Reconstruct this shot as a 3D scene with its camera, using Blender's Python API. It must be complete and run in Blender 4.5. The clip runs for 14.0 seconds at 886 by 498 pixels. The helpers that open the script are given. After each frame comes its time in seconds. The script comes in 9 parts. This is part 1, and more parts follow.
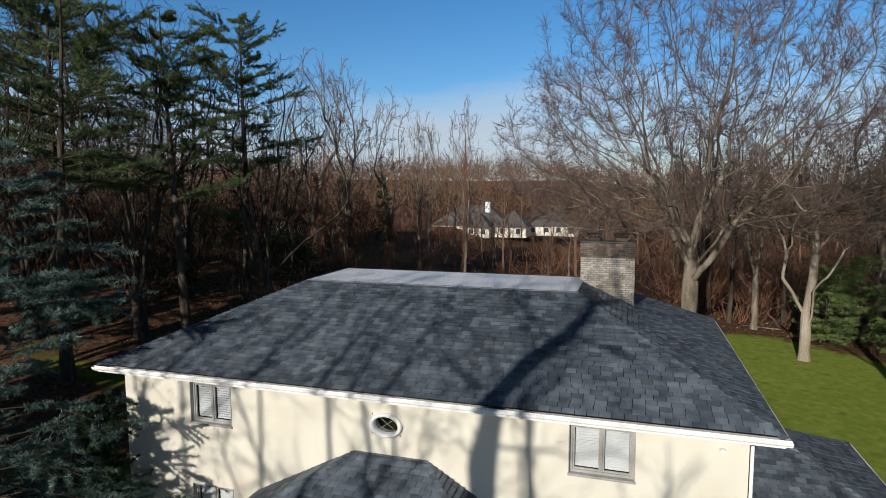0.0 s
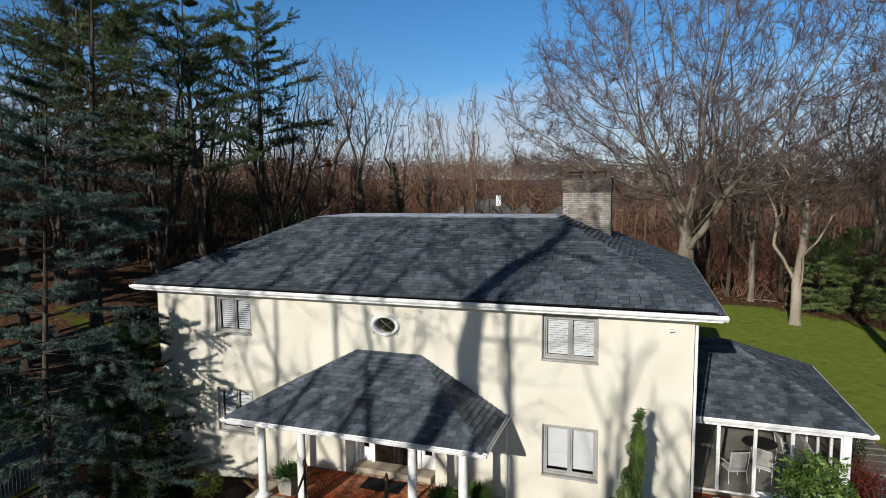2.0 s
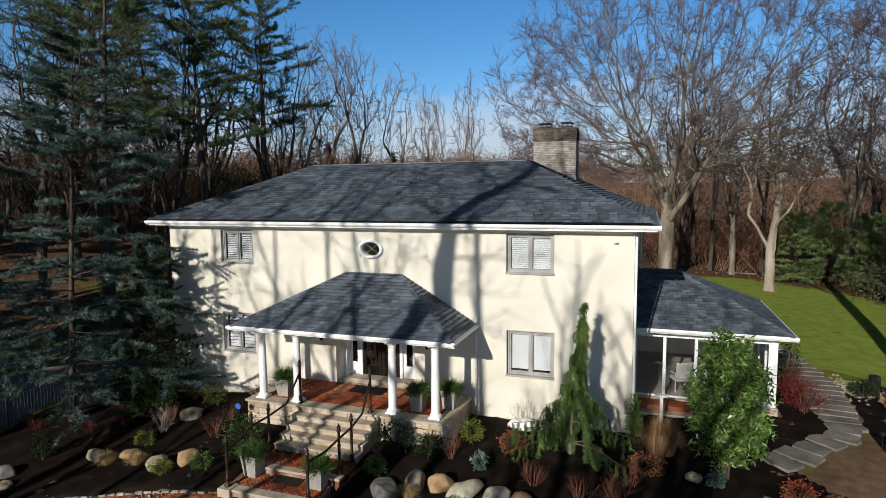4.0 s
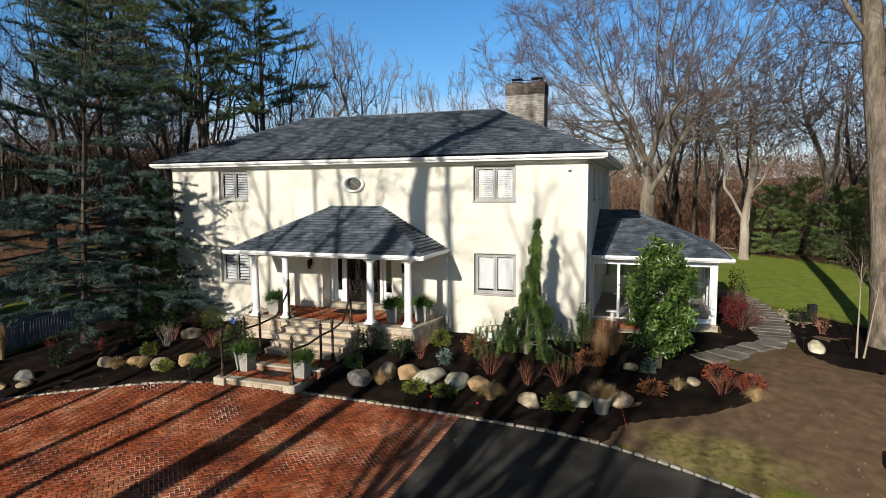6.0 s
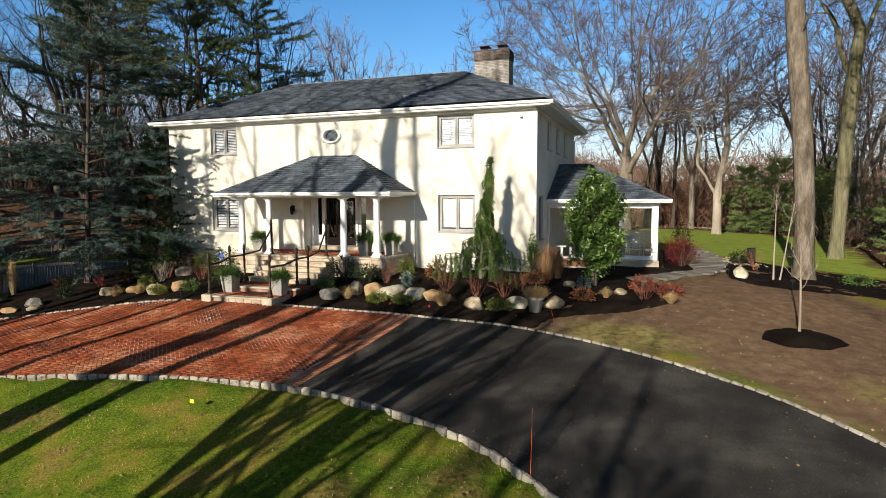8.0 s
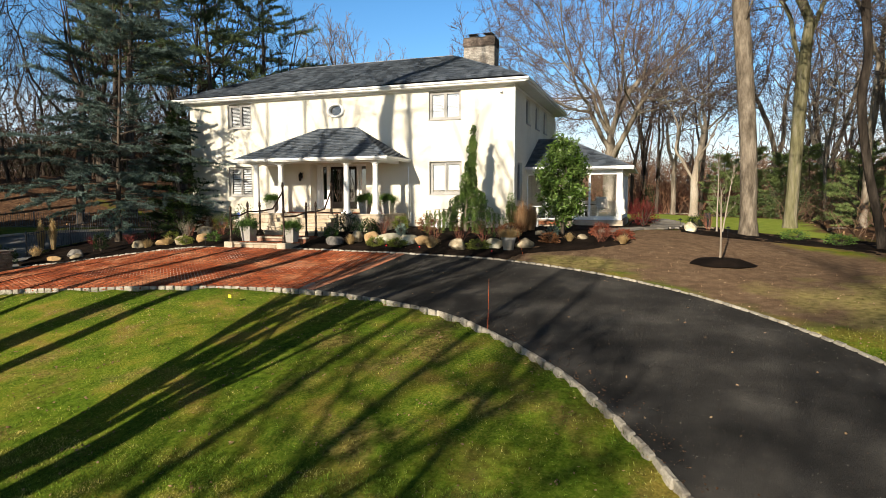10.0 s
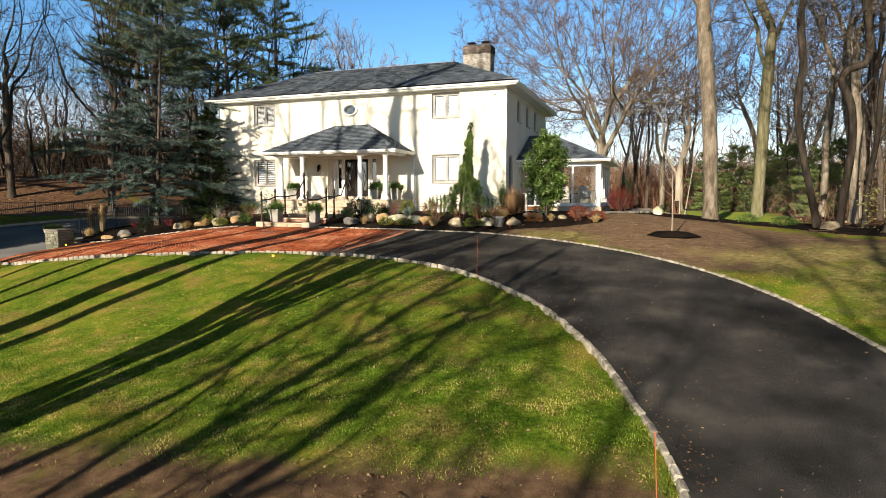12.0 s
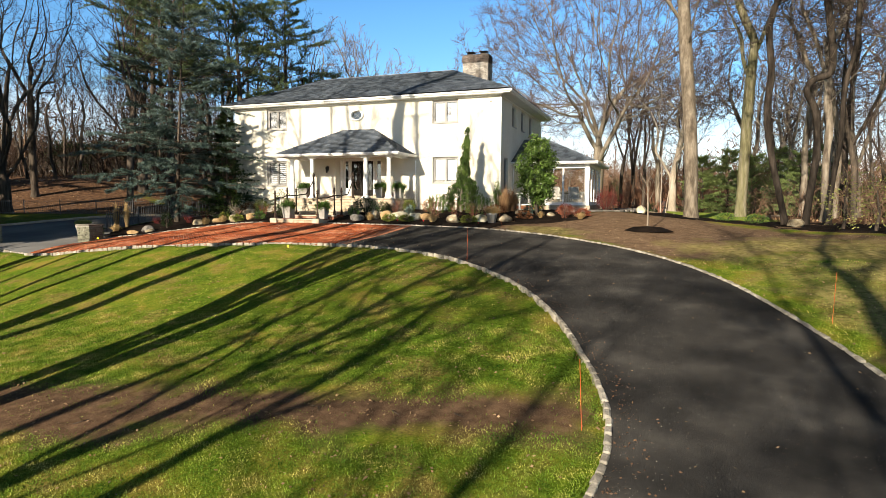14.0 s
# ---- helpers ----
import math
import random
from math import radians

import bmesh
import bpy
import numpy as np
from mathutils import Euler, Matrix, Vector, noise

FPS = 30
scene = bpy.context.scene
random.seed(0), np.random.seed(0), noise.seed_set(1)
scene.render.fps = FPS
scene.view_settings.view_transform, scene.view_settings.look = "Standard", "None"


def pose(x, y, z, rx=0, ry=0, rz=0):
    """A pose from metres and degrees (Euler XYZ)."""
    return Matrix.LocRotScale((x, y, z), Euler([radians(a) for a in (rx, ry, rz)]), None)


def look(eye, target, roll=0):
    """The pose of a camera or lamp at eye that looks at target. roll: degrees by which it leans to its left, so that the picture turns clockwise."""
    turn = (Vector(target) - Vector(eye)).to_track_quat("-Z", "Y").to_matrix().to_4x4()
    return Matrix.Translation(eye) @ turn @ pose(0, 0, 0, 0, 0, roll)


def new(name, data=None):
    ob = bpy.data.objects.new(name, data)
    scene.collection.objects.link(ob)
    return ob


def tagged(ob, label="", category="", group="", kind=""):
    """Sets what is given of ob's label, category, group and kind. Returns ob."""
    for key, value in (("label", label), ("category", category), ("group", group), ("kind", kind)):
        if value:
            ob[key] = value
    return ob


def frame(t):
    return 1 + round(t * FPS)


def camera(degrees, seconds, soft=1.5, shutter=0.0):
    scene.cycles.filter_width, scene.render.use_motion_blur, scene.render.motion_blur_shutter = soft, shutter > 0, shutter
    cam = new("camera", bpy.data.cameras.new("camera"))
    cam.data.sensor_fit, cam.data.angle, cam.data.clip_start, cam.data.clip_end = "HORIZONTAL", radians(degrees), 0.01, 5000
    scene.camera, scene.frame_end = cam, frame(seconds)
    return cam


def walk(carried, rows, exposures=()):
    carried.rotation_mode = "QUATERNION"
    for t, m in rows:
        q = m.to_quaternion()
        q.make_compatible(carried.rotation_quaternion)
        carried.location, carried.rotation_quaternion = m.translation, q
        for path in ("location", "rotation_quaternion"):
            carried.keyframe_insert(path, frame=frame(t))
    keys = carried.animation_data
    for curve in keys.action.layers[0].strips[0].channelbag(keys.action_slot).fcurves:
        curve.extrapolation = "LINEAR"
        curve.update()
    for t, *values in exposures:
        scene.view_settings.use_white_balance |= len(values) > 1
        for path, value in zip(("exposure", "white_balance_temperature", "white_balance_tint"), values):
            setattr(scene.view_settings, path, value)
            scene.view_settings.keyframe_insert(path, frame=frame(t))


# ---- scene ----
cam = camera(73.6, 14.0, soft=0.45)
PATH = [
    (0, (-2.681, -14.281, 12.944), (-3.283, -12.384, 12.744), -0.3),
    (0.5, (-2.331, -14.834, 12.28), (-2.952, -12.943, 12.085), -0.4),
    (1, (-2.041, -15.381, 11.777), (-2.677, -13.494, 11.583), -0.5),
    (1.5, (-1.69, -15.916, 11.23), (-2.335, -14.033, 11.035), -0.5),
    (2, (-1.276, -16.49, 10.718), (-1.922, -14.608, 10.525), -0.5),
    (2.5, (-0.84, -17.104, 10.183), (-1.488, -15.222, 9.99), -0.5),
    (3, (-0.434, -17.671, 9.655), (-1.084, -15.789, 9.464), -0.5),
    (5.5, (1.649, -20.309, 6.918), (0.989, -18.432, 6.718), -0.4),
    (6, (2.134, -20.79, 6.301), (1.474, -18.912, 6.108), -0.3),
    (6.5, (2.745, -21.35, 5.721), (2.08, -19.473, 5.529), -0.2),
    (7, (3.211, -21.761, 5.101), (2.545, -19.884, 4.916), -0.3),
    (7.5, (3.813, -22.264, 4.548), (3.146, -20.388, 4.365), -0.3),
    (8, (4.361, -22.766, 4.0), (3.691, -20.89, 3.822), -0.3),
    (8.5, (4.91, -23.426, 3.612), (4.238, -21.551, 3.428), -0.2),
    (11, (6.502, -27.97, 1.87), (5.838, -26.091, 1.702), 0.0),
    (11.5, (6.916, -28.974, 1.793), (6.248, -27.096, 1.624), -0.0),
    (12, (7.329, -29.755, 1.688), (6.656, -27.88, 1.52), 0.1),
    (12.5, (7.783, -30.401, 1.597), (7.105, -28.527, 1.431), 0.2),
    (13, (8.141, -30.847, 1.509), (7.457, -28.975, 1.345), 0.2),
    (13.5, (8.405, -31.404, 1.427), (7.717, -29.532, 1.269), 0.3),
    (14, (8.488, -31.928, 1.485), (7.797, -30.057, 1.326), 0.3),
]
walk(cam, [(t, look(eye, target, roll)) for t, eye, target, roll in PATH],
     exposures=[(0, -0.09, 6100, 10), (3, -0.07, 5950, 10), (6, 0.27, 6200, 10), (8.5, 0.6, 6600, 10), (11, 0.86, 7000, 10), (14, 1.04, 7050, 10)])

# ---- light ----
SUN_WAY = Vector((0.155, 0.921, -0.358)).normalized()
sun_data = bpy.data.lights.new("sun", "SUN")
sun_data.energy, sun_data.angle, sun_data.color = 5.0, radians(0.45), (1.0, 0.91, 0.77)
sun = new("sun", sun_data)
sun.matrix_world = look((-10, -60, 30), Vector((-10, -60, 30)) + SUN_WAY)
world = bpy.data.worlds.new("sky")
scene.world = world
world.use_nodes = True
wn, wl = world.node_tree.nodes, world.node_tree.links
wn.clear()
sky = wn.new("ShaderNodeTexSky")
sky.sky_type, sky.sun_disc = "NISHITA", False
sky.sun_elevation, sky.sun_rotation = radians(21), math.pi + 0.165
sky.air_density, sky.dust_density, sky.ozone_density = 1.0, 0.35, 4.0
coord = wn.new("ShaderNodeTexCoord")
stretch = wn.new("ShaderNodeMapping")
stretch.inputs["Scale"].default_value = (1.6, 1.6, 7.0)
cloud_noise = wn.new("ShaderNodeTexNoise")
cloud_noise.inputs["Scale"].default_value, cloud_noise.inputs["Detail"].default_value = 1.3, 6.0
split = wn.new("ShaderNodeSeparateXYZ")
low = wn.new("ShaderNodeMapRange")
low.inputs["From Min"].default_value, low.inputs["From Max"].default_value = 0.22, 0.05
low.inputs["To Min"].default_value, low.inputs["To Max"].default_value = 0.0, 0.46
high = wn.new("ShaderNodeMath")
high.operation = "ADD"
ramp = wn.new("ShaderNodeMapRange")
ramp.inputs["From Min"].default_value, ramp.inputs["From Max"].default_value = 0.6, 0.95
ramp.inputs["To Max"].default_value = 0.8
cloud = wn.new("ShaderNodeMix")
cloud.data_type = "RGBA"
cloud.inputs["B"].default_value = (7.4, 7.8, 8.4, 1)
back = wn.new("ShaderNodeBackground")
back.inputs["Strength"].default_value = 0.08
wout = wn.new("ShaderNodeOutputWorld")
wl.new(coord.outputs["Generated"], stretch.inputs["Vector"])
wl.new(stretch.outputs["Vector"], cloud_noise.inputs["Vector"])
wl.new(coord.outputs["Generated"], split.inputs["Vector"])
wl.new(split.outputs["Z"], low.inputs["Value"])
wl.new(cloud_noise.outputs["Fac"], high.inputs[0])
wl.new(low.outputs["Result"], high.inputs[1])
wl.new(high.outputs["Value"], ramp.inputs["Value"])
wl.new(ramp.outputs["Result"], cloud.inputs["Factor"])
deep = wn.new("ShaderNodeHueSaturation")
deep.inputs["Saturation"].default_value = 1.2
wl.new(sky.outputs["Color"], deep.inputs["Color"])
haze = wn.new("ShaderNodeMapRange")
haze.inputs["From Min"].default_value, haze.inputs["From Max"].default_value = 0.28, 0.66
haze.inputs["To Min"].default_value, haze.inputs["To Max"].default_value = 1.4, 0.17
haze.interpolation_type = "SMOOTHSTEP"
gain = wn.new("ShaderNodeVectorMath")
gain.operation = "SCALE"
wl.new(split.outputs["Z"], haze.inputs["Value"])
wl.new(deep.outputs["Color"], gain.inputs[0])
wl.new(haze.outputs["Result"], gain.inputs["Scale"])
wl.new(gain.outputs["Vector"], cloud.inputs["A"])
wl.new(cloud.outputs["Result"], back.inputs["Color"])
wl.new(back.outputs["Background"], wout.inputs["Surface"])

# ---- materials ----


def mat(name, tones, scale=3.0, fine=40.0, rough=0.8, bump=0.2, metal=0.0, vary=0.0, island=False, spec=0.15, stretched=None, local=False):
    """A surface of two or three tones mixed by coarse and fine noise, with fine relief; vary changes each piece's brightness."""
    m = bpy.data.materials.new(name)
    m.use_nodes = True
    n, k = m.node_tree.nodes, m.node_tree.links
    b = n["Principled BSDF"]
    b.inputs["Metallic"].default_value = metal
    b.inputs["Specular IOR Level"].default_value = spec
    where = n.new("ShaderNodeTexCoord").outputs["Object"] if local else n.new("ShaderNodeNewGeometry").outputs["Position"]
    if stretched:
        mp = n.new("ShaderNodeMapping")
        mp.inputs["Scale"].default_value = stretched
        k.new(where, mp.inputs["Vector"])
        where = mp.outputs["Vector"]
    big, small = n.new("ShaderNodeTexNoise"), n.new("ShaderNodeTexNoise")
    for t, s, d in ((big, scale, 5.0), (small, fine, 3.0)):
        t.inputs["Scale"].default_value, t.inputs["Detail"].default_value = s, d
        k.new(where, t.inputs["Vector"])
    r = n.new("ShaderNodeValToRGB")
    el = r.color_ramp.elements
    stops = (0.34, 0.66) if len(tones) == 2 else (0.3, 0.5, 0.7)
    while len(el) < len(tones):
        el.new(0.5)
    for e, s, c in zip(el, stops, tones):
        e.position, e.color = s, (*c, 1)
    k.new(big.outputs["Fac"], r.inputs["Fac"])
    speck = n.new("ShaderNodeMapRange")
    speck.inputs["From Min"].default_value, speck.inputs["From Max"].default_value = 0.3, 0.7
    speck.inputs["To Min"].default_value, speck.inputs["To Max"].default_value = 0.82, 1.18
    k.new(small.outputs["Fac"], speck.inputs["Value"])
    value = speck.outputs["Result"]
    if vary:
        rnd = n.new("ShaderNodeNewGeometry").outputs["Random Per Island"] if island else n.new("ShaderNodeObjectInfo").outputs["Random"]
        vr = n.new("ShaderNodeMapRange")
        vr.inputs["To Min"].default_value, vr.inputs["To Max"].default_value = 1 - vary, 1 + vary
        k.new(rnd, vr.inputs["Value"])
        mu = n.new("ShaderNodeMath")
        mu.operation = "MULTIPLY"
        k.new(value, mu.inputs[0]), k.new(vr.outputs["Result"], mu.inputs[1])
        value = mu.outputs["Value"]
    sc = n.new("ShaderNodeVectorMath")
    sc.operation = "SCALE"
    k.new(r.outputs["Color"], sc.inputs[0]), k.new(value, sc.inputs["Scale"])
    k.new(sc.outputs["Vector"], b.inputs["Base Color"])
    rr = n.new("ShaderNodeMapRange")
    rr.inputs["To Min"].default_value, rr.inputs["To Max"].default_value = max(0.03, rough - 0.12), min(1, rough + 0.12)
    k.new(big.outputs["Fac"], rr.inputs["Value"])
    k.new(rr.outputs["Result"], b.inputs["Roughness"])
    if bump:
        bp = n.new("ShaderNodeBump")
        bp.inputs["Strength"].default_value, bp.inputs["Distance"].default_value = bump, 0.06 if stretched else 0.02
        k.new(small.outputs["Fac"], bp.inputs["Height"])
        k.new(bp.outputs["Normal"], b.inputs["Normal"])
    return m


def glass(name, tint, rough=0.03, alpha=0.35):
    m = bpy.data.materials.new(name)
    m.use_nodes = True
    n, k = m.node_tree.nodes, m.node_tree.links
    out = n["Material Output"]
    n.remove(n["Principled BSDF"])
    g, t, mx, fr = n.new("ShaderNodeBsdfGlossy"), n.new("ShaderNodeBsdfTransparent"), n.new("ShaderNodeMixShader"), n.new("ShaderNodeLayerWeight")
    g.inputs["Roughness"].default_value = rough
    t.inputs["Color"].default_value = (*tint, 1)
    fr.inputs["Blend"].default_value = 0.5
    steep = n.new("ShaderNodeMath")
    steep.operation = "POWER"
    steep.inputs[1].default_value = 5.0
    add = n.new("ShaderNodeMath")
    add.operation = "ADD"
    add.inputs[1].default_value = 0.04 + alpha * 0.15
    add.use_clamp = True
    k.new(fr.outputs["Facing"], steep.inputs[0])
    k.new(steep.outputs["Value"], add.inputs[0])
    k.new(add.outputs["Value"], mx.inputs["Fac"])
    k.new(t.outputs["BSDF"], mx.inputs[1]), k.new(g.outputs["BSDF"], mx.inputs[2])
    k.new(mx.outputs["Shader"], out.inputs["Surface"])
    return m


def leafy(name, tones, rough=0.55, vary=0.35, through_light=0.25, scale=1.2):
    """Foliage: tones by island, a little light let through."""
    m = mat(name, tones, scale, 14.0, rough, 0.0, vary=vary, island=True, spec=0.25)
    n, k = m.node_tree.nodes, m.node_tree.links
    b, out = n["Principled BSDF"], n["Material Output"]
    tr, mx = n.new("ShaderNodeBsdfTranslucent"), n.new("ShaderNodeMixShader")
    mx.inputs["Fac"].default_value = through_light
    k.new(b.inputs["Base Color"].links[0].from_socket, tr.inputs["Color"])
    k.new(b.outputs["BSDF"], mx.inputs[1]), k.new(tr.outputs["BSDF"], mx.inputs[2])
    k.new(mx.outputs["Shader"], out.inputs["Surface"])
    return m


M_STUCCO = mat("stucco", [(0.62, 0.575, 0.475), (0.68, 0.64, 0.54), (0.71, 0.675, 0.58)], 0.7, 60, 0.9, 0.35)
M_WHITE = mat("white_paint", [(0.76, 0.76, 0.74), (0.83, 0.83, 0.81)], 1.5, 30, 0.5, 0.05)
M_SLATE = mat("slate", [(0.068, 0.083, 0.104), (0.102, 0.122, 0.147), (0.142, 0.163, 0.19)], 2.2, 60, 0.62, 0.5, vary=0.38, island=True, spec=0.16)
M_SLATE_ONE = mat("slate_piece", [(0.068, 0.083, 0.104), (0.102, 0.122, 0.147), (0.142, 0.163, 0.19)], 2.2, 60, 0.62, 0.5, vary=0.36, spec=0.16)
M_UNDER = mat("roof_felt", [(0.008, 0.009, 0.010), (0.014, 0.015, 0.017)], 3, 40, 0.9, 0.2)
M_MEMBRANE = mat("white_roof_membrane", [(0.50, 0.51, 0.56), (0.72, 0.73, 0.76), (0.8, 0.8, 0.82)], 0.8, 14, 0.4, 0.1)
M_FLASH = mat("lead_flashing", [(0.10, 0.11, 0.12), (0.2, 0.21, 0.23)], 3, 30, 0.5, 0.1, metal=0.4)
M_BRICKW = mat("whitewashed_brick", [(0.15, 0.127, 0.108), (0.27, 0.245, 0.213), (0.39, 0.365, 0.325)], 2.2, 30, 0.9, 0.4, vary=0.25, island=True)
M_BRICKD = mat("sooty_brick", [(0.022, 0.018, 0.016), (0.075, 0.058, 0.048), (0.19, 0.15, 0.125)], 2.2, 30, 0.9, 0.4, vary=0.3, island=True)
M_JOINT = mat("sooty_mortar", [(0.05, 0.045, 0.04), (0.13, 0.115, 0.10)], 2, 60, 0.95, 0.3)
M_MORTAR = mat("mortar", [(0.30, 0.28, 0.25), (0.40, 0.38, 0.34)], 4, 60, 0.95, 0.3)
M_FRAME = mat("taupe_window_frame", [(0.30, 0.29, 0.27), (0.38, 0.37, 0.35)], 2, 30, 0.5, 0.05)
M_BLIND = mat("white_blind", [(0.62, 0.63, 0.65), (0.68, 0.69, 0.70)], 0.6, 400, 0.6, 0.02)
# near-black: the darkness of unlit rooms is put into this colour
M_DARK = mat("unlit_room_and_mat", [(0.012, 0.012, 0.012), (0.02, 0.02, 0.02)], 1, 5, 0.9, 0.0)
M_GLASS = glass("window_glass", (0.96, 0.97, 0.97))
M_GLASSD = glass("dark_glass", (0.25, 0.27, 0.28), alpha=1.0)
M_BRONZE = mat("dark_bronze", [(0.028, 0.020, 0.016), (0.06, 0.042, 0.032)], 5, 60, 0.45, 0.1, metal=0.6)
M_IRON = mat("black_iron", [(0.012, 0.012, 0.013), (0.03, 0.03, 0.03)], 5, 60, 0.5, 0.1, metal=0.5)
M_FENCE = mat("weathered_iron", [(0.05, 0.052, 0.055), (0.10, 0.10, 0.105)], 5, 60, 0.4, 0.1, metal=0.3, spec=0.5)
M_DOOR = mat("dark_stained_door", [(0.008, 0.006, 0.005), (0.02, 0.015, 0.012)], 2, 30, 0.35, 0.1)
M_PAVER = mat("red_brick_paver", [(0.11, 0.030, 0.015), (0.265, 0.062, 0.021), (0.40, 0.175, 0.09)], 0.75, 18, 0.75, 0.4, vary=0.42, island=True)
M_PAVER_ONE = mat("red_brick_paver_piece", [(0.11, 0.030, 0.015), (0.265, 0.062, 0.021), (0.40, 0.175, 0.09)], 0.75, 18, 0.75, 0.4, vary=0.42)
M_PAVER_PALE = mat("pale_brick_paver", [(0.24, 0.085, 0.045), (0.36, 0.15, 0.085), (0.44, 0.24, 0.16)], 0.55, 18, 0.75, 0.4, vary=0.25)
M_SAND = mat("jointing_sand", [(0.13, 0.05, 0.03), (0.20, 0.09, 0.055), (0.70, 0.61, 0.53)], 0.6, 60, 0.95, 0.3)
M_ASPHALT = mat("asphalt", [(0.015, 0.0146, 0.0138), (0.037, 0.035, 0.032), (0.08, 0.0745, 0.066)], 0.7, 110, 0.9, 0.7, spec=0.12)
M_COBBLE = mat("granite_cobble", [(0.17, 0.15, 0.12), (0.28, 0.255, 0.21), (0.38, 0.35, 0.295)], 4.0, 30, 0.85, 0.8, vary=0.2)
M_COURT = mat("court_asphalt", [(0.10, 0.099, 0.097), (0.15, 0.148, 0.144), (0.195, 0.192, 0.186)], 0.4, 80, 0.9, 0.3)
M_ASHLAR = mat("ashlar_stone", [(0.30, 0.225, 0.15), (0.42, 0.335, 0.24), (0.50, 0.43, 0.34)], 1.5, 30, 0.85, 0.5, vary=0.2, island=True)
M_TREAD = mat("limestone_tread", [(0.33, 0.27, 0.195), (0.47, 0.41, 0.32)], 2.5, 40, 0.8, 0.3)
M_FLAG = mat("bluestone_flag", [(0.12, 0.108, 0.09), (0.23, 0.21, 0.18)], 1.6, 30, 0.85, 0.4, vary=0.2)
M_STACK = mat("stacked_stone", [(0.085, 0.085, 0.06), (0.15, 0.148, 0.11), (0.22, 0.215, 0.165)], 1.5, 30, 0.9, 0.5, vary=0.25, island=True)
M_BOULDER = mat("boulder", [(0.12, 0.094, 0.06), (0.29, 0.238, 0.157), (0.45, 0.395, 0.30)], 4.5, 25, 0.9, 1.0, vary=0.2)
M_BOULDER_RED = mat("sandstone_boulder", [(0.22, 0.135, 0.065), (0.35, 0.235, 0.12), (0.43, 0.32, 0.19)], 2.2, 25, 0.9, 0.7, vary=0.15)
M_BOULDER_PALE = mat("pale_boulder", [(0.25, 0.215, 0.14), (0.46, 0.425, 0.31), (0.60, 0.57, 0.46)], 3.5, 25, 0.9, 0.9, vary=0.1)
M_BOULDER_DARK = mat("grey_boulder", [(0.07, 0.066, 0.06), (0.14, 0.13, 0.12), (0.24, 0.225, 0.20)], 3.5, 25, 0.9, 0.9, vary=0.1)
M_MULCH = mat("dark_mulch", [(0.006, 0.0045, 0.0035), (0.012, 0.0085, 0.0065), (0.022, 0.015, 0.0115)], 1.5, 45,  0.95, 1.0, spec=0.05)
M_CLAY = mat("grey_planter", [(0.25, 0.235, 0.21), (0.36, 0.34, 0.31)], 2, 40, 0.8, 0.3)
M_BARK = mat("grey_brown_bark", [(0.075, 0.058, 0.044), (0.18, 0.15, 0.115), (0.29, 0.25, 0.20)], 4.5, 12, 0.9, 1.0, stretched=(1, 1, 0.16), spec=0.12)
M_BARK_BROWN = mat("brown_furrowed_bark", [(0.075, 0.06, 0.044), (0.15, 0.123, 0.092), (0.235, 0.197, 0.152)], 4.5, 16, 0.92, 1.0, stretched=(1, 1, 0.3), spec=0.1)
M_BARK_PALE = mat("pale_bark", [(0.19, 0.155, 0.115), (0.30, 0.25, 0.195), (0.40, 0.35, 0.285)], 0.8, 14, 0.85, 0.8, stretched=(1, 1, 0.3), spec=0.12)
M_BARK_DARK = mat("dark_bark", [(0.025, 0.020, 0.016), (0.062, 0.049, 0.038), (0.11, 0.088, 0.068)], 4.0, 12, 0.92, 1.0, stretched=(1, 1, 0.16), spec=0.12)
M_BARK_OAK = mat("pale_grey_bark", [(0.08, 0.064, 0.046), (0.175, 0.146, 0.11), (0.31, 0.27, 0.215)], 1.2, 14, 0.9, 0.8, stretched=(1, 1, 0.35), spec=0.12)
M_BARK_BLACK = mat("blackish_bark", [(0.012, 0.0095, 0.0075), (0.03, 0.024, 0.019), (0.06, 0.048, 0.038)], 4.0, 12, 0.92, 1.0, stretched=(1, 1, 0.25), spec=0.1)
M_TWIG = mat("purple_brown_twigs", [(0.075, 0.053, 0.047), (0.15, 0.112, 0.098)], 0.35, 10, 0.9, 0.2, spec=0.1)
M_BARK_RED = mat("red_brown_twigs", [(0.115, 0.08, 0.06), (0.20, 0.148, 0.115)], 1.0, 10, 0.9, 0.3, spec=0.12)
M_FARWOOD = mat("rusty_brushwood", [(0.10, 0.060, 0.040), (0.19, 0.122, 0.08)], 0.08, 10, 0.9, 0.2, spec=0.1)
# darker brushwood: shade over the court woods is put into the colour
M_SHADEWOOD = mat("dark_brown_brushwood", [(0.026, 0.017, 0.012), (0.06, 0.037, 0.025)], 0.08, 10, 0.9, 0.2, spec=0.1)
M_BARK_MOSS = mat("mossy_bark", [(0.075, 0.068, 0.036), (0.145, 0.135, 0.075), (0.21, 0.185, 0.13)], 4.0, 12, 0.92, 1.0, stretched=(1, 1, 0.16), spec=0.12)
M_PINE = leafy("pine_needles", [(0.038, 0.062, 0.027), (0.085, 0.122, 0.05), (0.16, 0.195, 0.09)])
M_YPINE = leafy("young_pine_needles", [(0.115, 0.16, 0.055), (0.2, 0.265, 0.09), (0.28, 0.345, 0.13)])
M_OLIVE = leafy("olive_leaves", [(0.13, 0.14, 0.04), (0.27, 0.27, 0.09)])
M_BLUE = leafy("blue_cedar_needles", [(0.028, 0.05, 0.041), (0.075, 0.118, 0.098), (0.205, 0.27, 0.238)], vary=0.5)
